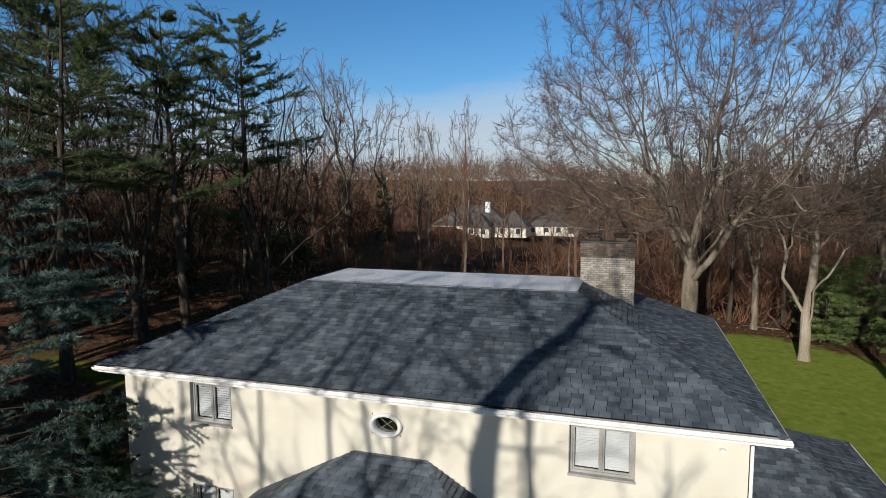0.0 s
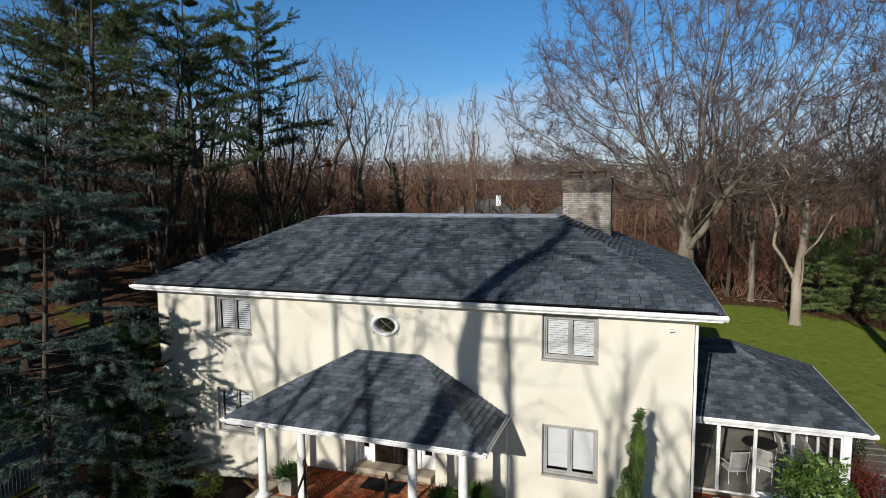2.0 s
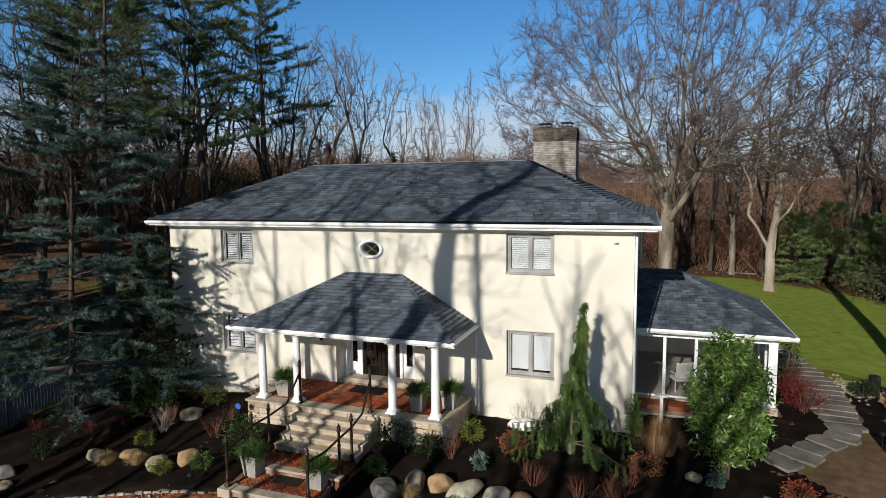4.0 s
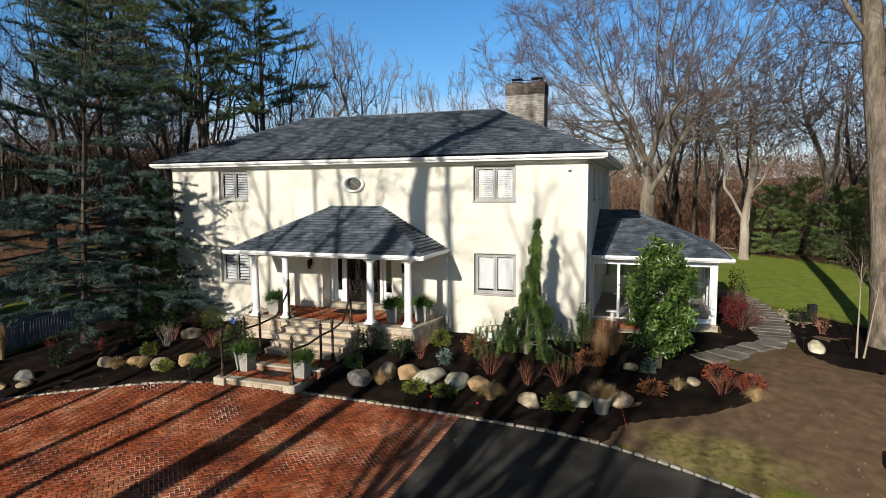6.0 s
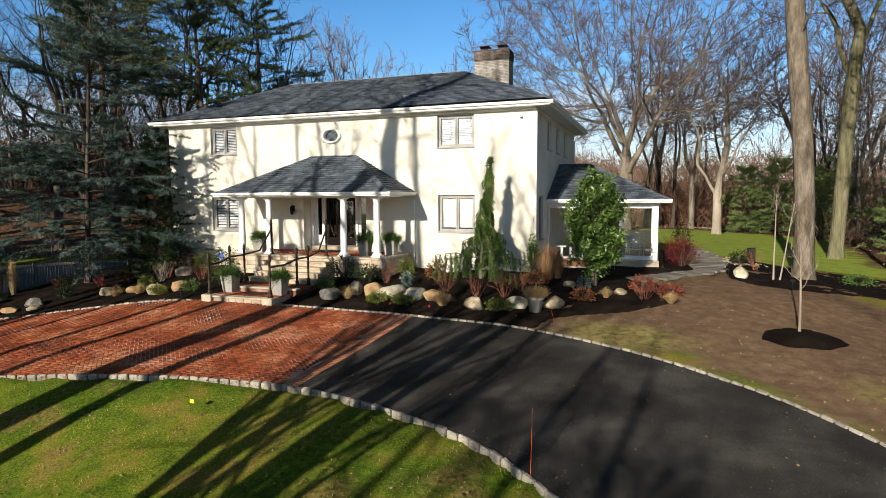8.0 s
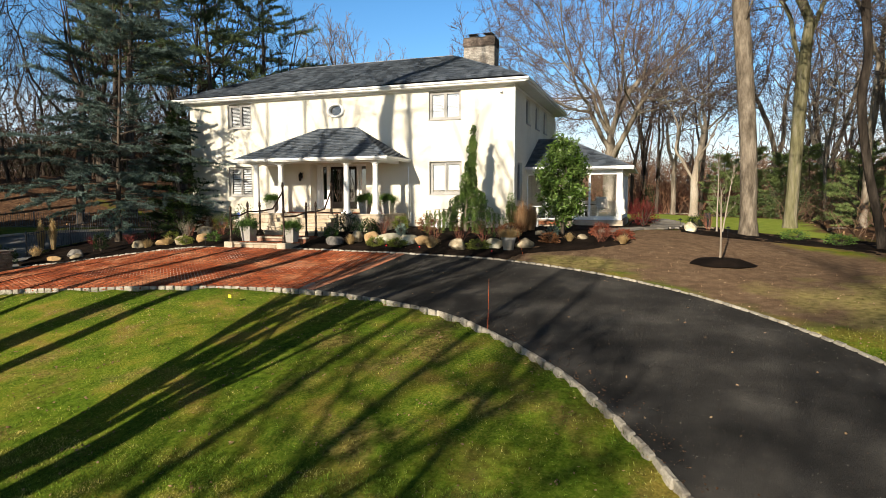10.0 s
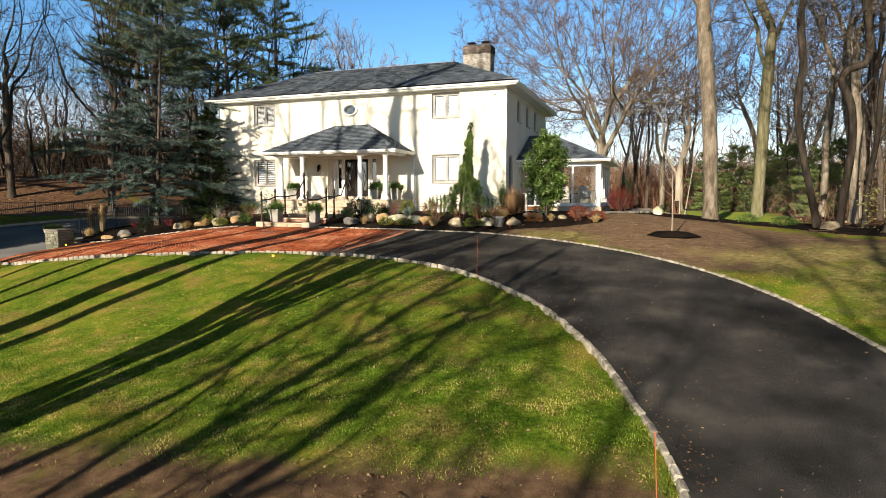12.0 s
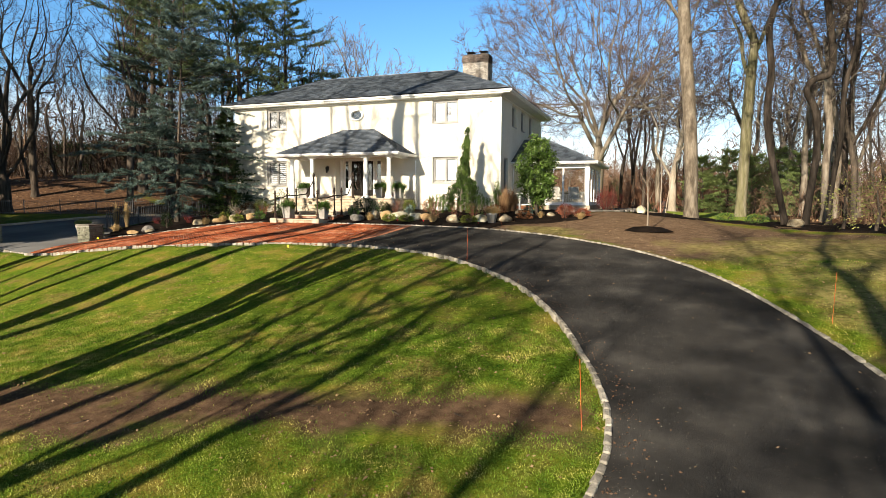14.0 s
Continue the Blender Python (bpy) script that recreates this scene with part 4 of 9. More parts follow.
slate_face(roof, (EX1, EY0, EAVE), (EX1, EY1, EAVE), (-IN_X, 0, rise), len_s, IN_Y, IN_Y, 2)
slate_face(roof, (EX1, EY1, EAVE), (EX0, EY1, EAVE), (0, -IN_Y, rise), len_f, IN_X, IN_X, 3)
slate_face(roof, (EX0, EY1, EAVE), (EX0, EY0, EAVE), (IN_X, 0, rise), len_s, IN_Y, IN_Y, 4)


def ridge_line(parent, a, c, seed):
    """Overlapping ridge slates along a hip."""
    a, c = Vector(a), Vector(c)
    d = (c - a).normalized()
    sidew = d.cross(Vector((0, 0, 1))).normalized()
    upw = sidew.cross(d)
    g = Geo()
    L, s = (c - a).length, 0.0
    while s < L - 0.1:
        p, q = a + d * s, a + d * min(L, s + 0.3)
        vs = []
        for b, h in ((p, 0.045), (q, 0.03)):
            vs += [tuple(b - sidew * 0.13 - upw * 0.012), tuple(b + upw * h), tuple(b + sidew * 0.13 - upw * 0.012)]
        g.add(vs, [(0, 1, 4, 3), (1, 2, 5, 4), (0, 2, 1)])
        s += 0.23
    ob = part("ridge_capping", g, M_SLATE, parent)
    return tagged(ob, kind="stuff")


ridge_line(roof, (EX1, EY0, EAVE), (FX1, FY0, TOP), 1)
ridge_line(roof, (EX0, EY0, EAVE), (FX0, FY0, TOP), 1)
ridge_line(roof, (EX1, EY1, EAVE), (FX1, FY1, TOP), 1)
ridge_line(roof, (EX0, EY1, EAVE), (FX0, FY1, TOP), 1)
flat = Geo().box(FX0 - 0.03, FY0 - 0.02, TOP + 0.004, FX1 + 0.03, FY1 + 0.03, TOP + 0.014)
n_sheet = 6
for i in range(1, n_sheet):
    x = FX0 + (FX1 - FX0) * i / n_sheet
    flat.box(x - 0.03, FY0 - 0.01, TOP + 0.014, x + 0.03, FY1 + 0.02, TOP + 0.018)
part("flat_roof", flat, M_MEMBRANE, house, "white membrane on the flat roof top")
edge = Geo().box(FX0 - 0.07, FY0 - 0.09, TOP - 0.02, FX1 + 0.07, FY0 - 0.041, TOP + 0.022, 0.008).box(FX0 - 0.07, FY1 + 0.041, TOP - 0.02, FX1 + 0.07, FY1 + 0.09, TOP + 0.022, 0.008)
edge.box(FX1 + 0.041, FY0 - 0.04, TOP - 0.02, FX1 + 0.07, FY1 + 0.04, TOP + 0.022, 0.008).box(FX0 - 0.07, FY0 - 0.04, TOP - 0.02, FX0 - 0.041, FY1 + 0.04, TOP + 0.022, 0.008)
part("flat_roof_edge", edge, M_FLASH, house, "low metal flashing round the flat roof")


# ---- chimney ----
def brick_shaft(x0, x1, y0, y1, z0, z1, bw, bh, seed, skip=None):
    """Bricks in running bond round a square shaft, proud of the mortar."""
    r = random.Random(seed)
    V, F = [], []
    rows = int((z1 - z0) / bh)
    for k in range(rows):
        z = z0 + k * bh
        for face in range(4):
            L = (x1 - x0) if face % 2 == 0 else (y1 - y0)
            s = -bw / 2 if k % 2 else 0.0
            while s < L:
                a, c = max(s, 0) + 0.005, min(s + bw, L) - 0.005
                s += bw
                if c - a < 0.02:
                    continue
                o, pr = len(V), 0.008 + r.uniform(0, 0.006)
                for w, h, d in ((a, 0.006, 0), (c, 0.006, 0), (c, bh - 0.006, 0), (a, bh - 0.006, 0), (a, 0.006, pr), (c, 0.006, pr), (c, bh - 0.006, pr), (a, bh - 0.006, pr)):
                    if face == 0:
                        p = (x0 + w, y0 - d, z + h)
                    elif face == 1:
                        p = (x1 + d, y0 + w, z + h)
                    elif face == 2:
                        p = (x1 - w, y1 + d, z + h)
                    else:
                        p = (x0 - d, y1 - w, z + h)
                    V.append(p)
                F += [(o + 4, o + 5, o + 6, o + 7), (o, o + 1, o + 5, o + 4), (o + 1, o + 2, o + 6, o + 5), (o + 2, o + 3, o + 7, o + 6), (o + 3, o, o + 4, o + 7)]
    me = bpy.data.meshes.new("bricks")
    me.from_pydata(V, [], F)
    me.update()
    return me


CX0, CX1, CY0, CY1, CZ = -4.26, -2.52, 6.2, 7.15, 11.12
chimney = part("chimney", Geo().box(CX0, CY0, 8.4, CX1, CY1, CZ).box(CX0 - 0.025, CY0 - 0.025, CZ - 0.42, CX1 + 0.025, CY1 + 0.025, CZ), M_JOINT, house, "whitewashed brick chimney with a sooty top and two metal caps")
tagged(part("bricks", brick_shaft(CX0, CX1, CY0, CY1, 8.4, CZ - 0.42, 0.21, 0.072, 3), M_BRICKW, chimney), kind="stuff")
tagged(part("cap_bricks", brick_shaft(CX0 - 0.025, CX1 + 0.025, CY0 - 0.025, CY1 + 0.025, CZ - 0.42, CZ - 0.01, 0.21, 0.068, 4), M_BRICKD, chimney, "sooty brick course"), kind="stuff")
part("crown", Geo().box(CX0 - 0.03, CY0 - 0.03, CZ, CX1 + 0.03, CY1 + 0.03, CZ + 0.05, 0.02), M_JOINT, chimney)
part("flashing", Geo().box(CX0 - 0.02, CY0 - 0.03, 9.0, CX1 + 0.02, CY0 - 0.016, 9.12, m=None), M_FLASH, chimney)
for fx in (CX0 + 0.42, CX1 - 0.42):
    part("flue_pot", Geo().box(fx - 0.2, CY0 + 0.27, CZ + 0.05, fx + 0.2, CY1 - 0.27, CZ + 0.17, 0.015), M_BRICKD, chimney)
    capg = Geo().box(fx - 0.26, CY0 + 0.2, CZ + 0.27, fx + 0.26, CY1 - 0.2, CZ + 0.30, 0.01)
    for dx in (-0.2, 0.2):
        for dy in (CY0 + 0.27, CY1 - 0.27):
            capg.box(fx + dx - 0.012, dy - 0.012, CZ + 0.17, fx + dx + 0.012, dy + 0.012, CZ + 0.27)
    part("flue_cap", capg, M_IRON, chimney, "dark metal flue cap")

# ---- porch ----
DECK = 1.66
PX0, PX1, PY0 = -12.85, -5.0, -2.66
PE, PT = 4.16, 5.74
RX0, RX1 = -9.80, -7.70
pr = Geo()
pr.add([(PX0, PY0, PE), (PX1, PY0, PE), (PX1, -0.004, PE), (PX0, -0.004, PE), (RX0, -0.004, PT), (RX1, -0.004, PT)], [(0, 1, 5, 4), (1, 2, 5), (3, 0, 4), (3, 2, 1, 0), (2, 3, 4, 5)])
porch_roof = part("porch_roof", pr, M_UNDER, house, "slate hip roof over the porch")
slope = math.hypot(PY0, PT - PE)
slate_face(porch_roof, (PX0, PY0, PE), (PX1, PY0, PE), (0, -PY0, PT - PE), slope, RX0 - PX0, PX1 - RX1, 11)
slate_face(porch_roof, (PX1, PY0, PE), (PX1, -0.01, PE), (RX1 - PX1, 0, PT - PE), math.hypot(PX1 - RX1, PT - PE), -PY0, 0.0, 12)
slate_face(porch_roof, (PX0, -0.01, PE), (PX0, PY0, PE), (RX0 - PX0, 0, PT - PE), math.hypot(RX0 - PX0, PT - PE), 0.0, -PY0, 13)
ridge_line(porch_roof, (PX1, PY0, PE), (RX1, 0, PT), 1)
ridge_line(porch_roof, (PX0, PY0, PE), (RX0, 0, PT), 1)
part("flashing", Geo().box(RX0 - 0.05, -0.05, PT, RX1 + 0.05, -0.003, PT + 0.03), M_FLASH, house)
part("porch_ceiling", Geo().box(PX0 + 0.02, PY0 + 0.02, PE - 0.06, PX1 - 0.02, -0.003, PE - 0.004), M_WHITE, house)
part("porch_beam", Geo().box(PX0 + 0.55, -2.36, PE - 0.2, PX1 - 0.5, -2.1, PE - 0.062, 0.01).box(PX1 - 0.75, -2.1, PE - 0.2, PX1 - 0.5, -0.003, PE - 0.062, 0.01).box(PX0 + 0.55, -2.1, PE - 0.2, PX0 + 0.8, -0.003, PE - 0.062, 0.01), M_WHITE, house)
gutter((PX0 - 0.1, PY0, 0), (PX1 + 0.1, PY0, 0), (0, -1, 0), PE - 0.11)
gutter((PX1, PY0, 0), (PX1, -0.01, 0), (1, 0, 0), PE - 0.11)
gutter((PX0, PY0, 0), (PX0, -0.01, 0), (-1, 0, 0), PE - 0.11)


def column(x, y):
    shaft = Geo()
    n, rows = 32, 8
    vs, fs = [], []
    for j in range(rows + 1):
        z = DECK + 0.16 + (PE - 0.2 - 0.16 - DECK - 0.16) * j / rows
        rad = 0.135 - 0.022 * (j / rows) ** 1.6
        for i in range(n):
            a = 2 * math.pi * i / n
            rr = rad * (1 - (0.05 if i % 2 else 0.0))
            vs.append((x + rr * math.cos(a), y + rr * math.sin(a), z))
    for j in range(rows):
        for i in range(n):
            fs.append((j * n + i, j * n + (i + 1) % n, (j + 1) * n + (i + 1) % n, (j + 1) * n + i))
    c = part("column", shaft.add(vs, fs), M_WHITE, house, "white fluted porch column", True)
    part("base", Geo().box(x - 0.19, y - 0.19, DECK + 0.005, x + 0.19, y + 0.19, DECK + 0.07, 0.01).lathe([(0.18, DECK + 0.07), (0.19, DECK + 0.10), (0.17, DECK + 0.13), (0.145, DECK + 0.165)], x, y, 24), M_WHITE, c)
    zt = PE - 0.2
    part("capital", Geo().lathe([(0.115, zt - 0.17), (0.13, zt - 0.14), (0.12, zt - 0.12), (0.16, zt - 0.06)], x, y, 24).box(x - 0.175, y - 0.175, zt - 0.06, x + 0.175, y + 0.175, zt - 0.003, 0.008), M_WHITE, c)


for cx in (-11.93, -10.58, -7.12, -5.68):
    column(cx, -2.2)

# porch floor: stone base, coping, herringbone brick
DX0, DX1, DY0 = -12.4, -5.15, -2.55
porch = part("porch_base", Geo().box(DX0 + 0.05, DY0 + 0.05, 0.3, DX1 - 0.05, -0.003, DECK - 0.07), M_MORTAR, house, "stone-faced porch base")


def ashlar(parent, x0, x1, y0, y1, z0, z1, seed, faces=(0, 1, 3)):
    """Coursed ashlar blocks on the faces of a plinth: 0 front, 1 right, 3 left."""
    r = random.Random(seed)
    g = Geo()
    z = z0
    while z < z1 - 0.02:
        h = min(r.choice((0.12, 0.15, 0.19)), z1 - z)
        for face in faces:
            L = x1 - x0 if face == 0 else y1 - y0
            s = 0.0
            while s < L - 0.02:
                w = min(r.uniform(0.22, 0.5), L - s)
                d = r.uniform(0.03, 0.05)
                if face == 0:
                    g.box(x0 + s + 0.004, y0 - d, z + 0.004, x0 + s + w - 0.004, y0 + 0.02, z + h - 0.004, 0.012)
                elif face == 1:
                    g.box(x1 - 0.02, y0 + s + 0.004, z + 0.004, x1 + d, y0 + s + w - 0.004, z + h - 0.004, 0.012)
                else:
                    g.box(x0 - d, y0 + s + 0.004, z + 0.004, x0 + 0.02, y0 + s + w - 0.004, z + h - 0.004, 0.012)
                s += w
        z += h
    return tagged(part("ashlar_facing", g, M_ASHLAR, parent), kind="stuff")


ashlar(porch, DX0 + 0.05, DX1 - 0.05, DY0 + 0.05, -0.05, 0.3, DECK - 0.07, 7)
part("coping", Geo().box(DX0 - 0.02, DY0 - 0.04, DECK - 0.07, DX1 + 0.02, DY0 + 0.5, DECK, 0.015).box(DX0 - 0.02, DY0 + 0.5, DECK - 0.07, DX0 + 0.45, -0.004, DECK, 0.015)
     .box(DX1 - 0.45, DY0 + 0.5, DECK - 0.07, DX1 + 0.02, -0.004, DECK, 0.015), M_TREAD, house, "pale limestone coping")


def herringbone(poly, height, seed, pieces=None, bw=0.2, bh=0.1):
    """Bricks laid in a herringbone at 45 degrees inside an outline: joined arrays, and the places of those kept single."""
    r = random.Random(seed)
    poly = np.asarray(poly, float)
    c0 = poly.mean(0)
    reach = np.abs(poly - c0).max() * 1.5
    n = int(reach / bh)
    V, F, apart_list = [], [], []
    ca, sa = math.cos(math.pi / 4), math.sin(math.pi / 4)
    cells = []
    for i in range(-n, n):
        for j in range(-n, n):
            k = (i - j) % 4
            if k == 0:
                cells.append((i, j, 0))
            elif k == 3:
                cells.append((i, j, 1))
    cx = np.array([((i + (1.0 if not o else 0.5)) * bh, (j + (0.5 if not o else 1.0)) * bh) for i, j, o in cells])
    # horizontal brick covers (i, i+1); upright one covers (j, j+1) in the next column
    w = np.stack([cx[:, 0] * ca - cx[:, 1] * sa, cx[:, 0] * sa + cx[:, 1] * ca], -1) + c0
    ok = inside(poly, w[:, 0], w[:, 1])
    hz = height(w[:, 0], w[:, 1])
    for (i, j, o), (x, y), z, good in zip(cells, w, hz, ok):
        if not good:
            continue
        a = math.pi / 4 + (math.pi / 2 if o else 0) + r.uniform(-0.02, 0.02)
        z += r.uniform(-0.004, 0.004)
        if pieces and pieces(x, y):
            apart_list.append((x, y, z, a))
            continue
        hx, hy = bw / 2 - 0.007, bh / 2 - 0.007
        c_, s_ = math.cos(a), math.sin(a)
        q = len(V)
        for t, zz in ((0.006, z), (0.0, z - 0.03)):
            for sx, sy in ((-1, -1), (1, -1), (1, 1), (-1, 1)):
                px, py = sx * (hx - t), sy * (hy - t)
                V.append((x + px * c_ - py * s_, y + px * s_ + py * c_, zz))
        F += [(q, q + 1, q + 2, q + 3), (q + 4, q + 5, q + 1, q), (q + 5, q + 6, q + 2, q + 1), (q + 6, q + 7, q + 3, q + 2), (q + 7, q + 4, q, q + 3)]
    return np_mesh("bricks", V, F), apart_list


def flat_at(z):
    return lambda x, y: np.full(np.shape(x), z)


hb, _ = herringbone([(DX0 + 0.46, DY0 + 0.51), (DX1 - 0.46, DY0 + 0.51), (DX1 - 0.46, -0.02), (DX0 + 0.46, -0.02)], flat_at(DECK - 0.004), 3)
porch_floor = part("porch_floor", Geo().box(DX0 + 0.45, DY0 + 0.5, DECK - 0.06, DX1 - 0.45, -0.004, DECK - 0.02), M_SAND, house)
tagged(part("bricks", hb, M_PAVER, porch_floor), kind="stuff")

# steps down to the forecourt
SX0, SX1 = -10.35, -7.50
LAND2, LAND1 = 0.76, 0.57
stairs = thing("front_steps", (-9, -4, 0.3), "limestone and brick front steps down to the forecourt", "steps", kind="structure")


def local(p, g):
    o = p.location
    g.v = [(x - o.x, y - o.y, z - o.z) for x, y, z in g.v]
    return g


n_r = 5
for i in range(1, n_r):
    z = DECK - (DECK - LAND2) * i / n_r
    y1 = DY0 - 0.33 * (i - 1) - 0.04
    t = part("tread", local(stairs, Geo().box(SX0 - 0.03, y1 - 0.36, z - 0.06, SX1 + 0.03, y1 + 0.02, z, 0.014)), M_TREAD, stairs, "pale limestone tread")
    part("riser", local(stairs, Geo().box(SX0, y1 - 0.33, 0.2, SX1, y1 + 0.1, z - 0.06)), M_ASHLAR, stairs)
SY = DY0 - 0.33 * (n_r - 1) - 0.04
part("landing", local(stairs, Geo().box(SX0, SY - 1.1, 0.2, SX1, SY, LAND2 - 0.03)), M_SAND, stairs)
part("landing_edge", local(stairs, Geo().box(SX0 - 0.03, SY - 1.14, LAND2 - 0.07, SX1 + 0.03, SY - 0.86, LAND2, 0.014)), M_TREAD, stairs)
hb, _ = herringbone([(SX0, SY - 0.86), (SX1, SY - 0.86), (SX1, SY - 0.01), (SX0, SY - 0.01)], flat_at(LAND2 - 0.002), 4)
hb.transform(Matrix.Translation(-stairs.location))
tagged(part("bricks", hb, M_PAVER, stairs), kind="stuff")
LX0, LX1, LY = -10.5, -7.72, -6.12
part("landing", local(stairs, Geo().box(LX0 + 0.05, LY + 0.05, 0.05, LX1 - 0.05, SY - 1.1, LAND1 - 0.03)), M_ASHLAR, stairs)
part("landing_edge", local(stairs, Geo().box(LX0 - 0.03, LY - 0.03, LAND1 - 0.06, LX1 + 0.03, LY + 0.3, LAND1, 0.014)), M_TREAD, stairs)
rs_ = random.Random(8)
for z0, z1 in ((0.22, 0.365), (0.37, 0.505)):
    u = LX0
    while u < LX1 - 0.05:
        w = min(rs_.uniform(0.25, 0.5), LX1 - u)
        part("stone", local(stairs, Geo().box(u + 0.004, LY - rs_.uniform(0, 0.012), z0, u + w - 0.004, LY + 0.06, z1, 0.01)), M_ASHLAR, stairs)
        u += w
for u in (-10.38, -7.84):
    part("plinth", local(stairs, Geo().box(u - 0.2, LY - 0.12, 0.2, u + 0.2, LY + 0.3, LAND1 + 0.03, 0.015)), M_TREAD, stairs)
hb, _ = herringbone([(LX0 + 0.02, LY + 0.3), (LX1 - 0.02, LY + 0.3), (LX1 - 0.02, SY - 1.14), (LX0 + 0.02, SY - 1.14)], flat_at(LAND1 - 0.002), 6)
hb.transform(Matrix.Translation(-stairs.location))
tagged(part("bricks", hb, M_PAVER, stairs), kind="stuff")

# entrance in its alcove
AX0, AX1, AZ = ALCOVE[0], ALCOVE[1], ALCOVE[3]
alcove = Geo().box(AX0 - 0.15, 0.3, 1.5, AX0, 0.85, AZ).box(AX1, 0.3, 1.5, AX1 + 0.15, 0.85, AZ).box(AX0 - 0.15, 0.3, AZ, AX1 + 0.15, 0.85, AZ + 0.15)
part("alcove_wall", alcove, M_STUCCO, house)
part("alcove_floor", Geo().box(AX0, -0.003, 1.5, AX1, 0.7, DECK - 0.003), M_TREAD, house)
part("entrance_step", Geo().box(-10.15, 0.05, DECK, -7.42, 0.7, DECK + 0.17, 0.02), M_TREAD, house, "limestone entrance step")
DZ0 = DECK + 0.17
part("entrance_frame", Geo().box(AX0, 0.60, AZ - 0.12, AX1, 0.72, AZ).box(-9.68, 0.55, DZ0, -9.56, 0.72, AZ - 0.12, 0.01).box(-8.06, 0.55, DZ0, -7.94, 0.72, AZ - 0.12, 0.01)
                 .box(AX0, 0.58, DECK, -10.12, 0.72, AZ - 0.12, 0.01).box(-7.46, 0.58, DECK, AX1, 0.72, AZ - 0.12, 0.01), M_WHITE, house, "white entrance frame")
for x0, x1 in ((-9.55, -8.82), (-8.80, -8.07)):
    d = part("door", Geo().box(x0, 0.62, DZ0 + 0.01, x0 + 0.13, 0.68, AZ - 0.13, 0.008).box(x1 - 0.13, 0.62, DZ0 + 0.01, x1, 0.68, AZ - 0.13, 0.008)
             .box(x0 + 0.13, 0.62, AZ - 0.27, x1 - 0.13, 0.68, AZ - 0.13, 0.008).box(x0 + 0.13, 0.62, DZ0 + 0.01, x1 - 0.13, 0.68, DZ0 + 0.35, 0.008), M_DOOR, house, "dark double entrance door with ornate glass")
    part("door_glass", Geo().box(x0 + 0.13, 0.645, DZ0 + 0.35, x1 - 0.13, 0.655, AZ - 0.27), M_GLASSD, d)
    mx = (x0 + x1) / 2
    grille = Geo()
    for s in (-1, 1):
        grille.tube([(mx + s * 0.19 * math.sin(u * math.pi), 0.636, DZ0 + 0.4 + 1.3 * u) for u in [i / 10 for i in range(11)]], 0.012, 6)
        grille.tube([(mx + s * 0.09 * math.sin(u * 2 * math.pi), 0.636, DZ0 + 0.4 + 1.3 * u) for u in [i / 16 for i in range(17)]], 0.008, 6)
    grille.tube([(mx, 0.636, DZ0 + 0.35), (mx, 0.636, AZ - 0.27)], 0.01, 6)
    part("grille", grille, M_BRONZE, d, "wrought scrollwork before the glass")
    part("door_handle", Geo().tube([(x1 - 0.06 if x0 < -9 else x0 + 0.06, 0.58, DZ0 + 0.85), (x1 - 0.06 if x0 < -9 else x0 + 0.06, 0.58, DZ0 + 1.15)], 0.014, 8), M_BRONZE, d)
for x0, x1 in ((-10.12, -9.68), (-7.94, -7.46)):
    s = part("sidelight", Geo().box(x0, 0.63, DZ0, x1, 0.69, DZ0 + 0.45, 0.01).box(x0, 0.63, DZ0 + 0.45, x0 + 0.12, 0.69, AZ - 0.12, 0.008).box(x1 - 0.12, 0.63, DZ0 + 0.45, x1, 0.69, AZ - 0.12, 0.008), M_WHITE, house, "white sidelight with a dark pane")
    part("pane", Geo().box(x0 + 0.12, 0.655, DZ0 + 0.45, x1 - 0.12, 0.662, AZ - 0.12), M_GLASSD, s)
# near-black sheet behind the doors in place of the hall's shade
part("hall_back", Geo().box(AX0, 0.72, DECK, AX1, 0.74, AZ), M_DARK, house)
single("door_mat", Geo().box(-9.45, -0.85, DECK - 0.002, -8.15, -0.15, DECK + 0.016, 0.006), M_DARK, "dark doormat on the porch bricks", "doormat")


def wall_lantern(x):
    e = part("wall_lantern", Geo().box(x - 0.06, -0.05, 3.35, x + 0.06, -0.003, 3.62, 0.01).tube([(x, -0.05, 3.58), (x, -0.14, 3.66), (x, -0.17, 3.58)], 0.012, 6), M_IRON, house, "black wall lantern beside the entrance")
    part("lantern_cage", Geo().lathe([(0.02, 3.60), (0.10, 3.52), (0.085, 3.51), (0.07, 3.26), (0.03, 3.21)], x, -0.17, 6), M_IRON, e)
    part("lantern_glass", Geo().lathe([(0.084, 3.50), (0.072, 3.30)], x, -0.17, 6), M_LAMP, e)


wall_lantern(-10.85)
wall_lantern(-6.72)

# ---- sunroom at the side ----
QX1, QY0, QY1, QE = 4.92, 2.55, 9.55, 3.82
qm = (QY0 + QY1) / 2
q_rise = (qm - QY0) * 0.468
QT = QE + q_rise
qx = QX1 - (qm - QY0)
sr = Geo().add([(0.005, QY0, QE), (QX1, QY0, QE), (QX1, QY1, QE), (0.005, QY1, QE), (0.005, qm, QT), (qx, qm, QT)], [(0, 1, 5, 4), (1, 2, 5), (2, 3, 4, 5), (3, 2, 1, 0), (0, 4, 3)])
sun_roof = part("sunroom_roof", sr, M_UNDER, house, "slate hip roof over the sunroom")
q_len = math.hypot(qm - QY0, q_rise)
slate_face(sun_roof, (0.005, QY0, QE), (QX1, QY0, QE), (0, qm - QY0, q_rise), q_len, 0.0, QX1 - qx, 21)
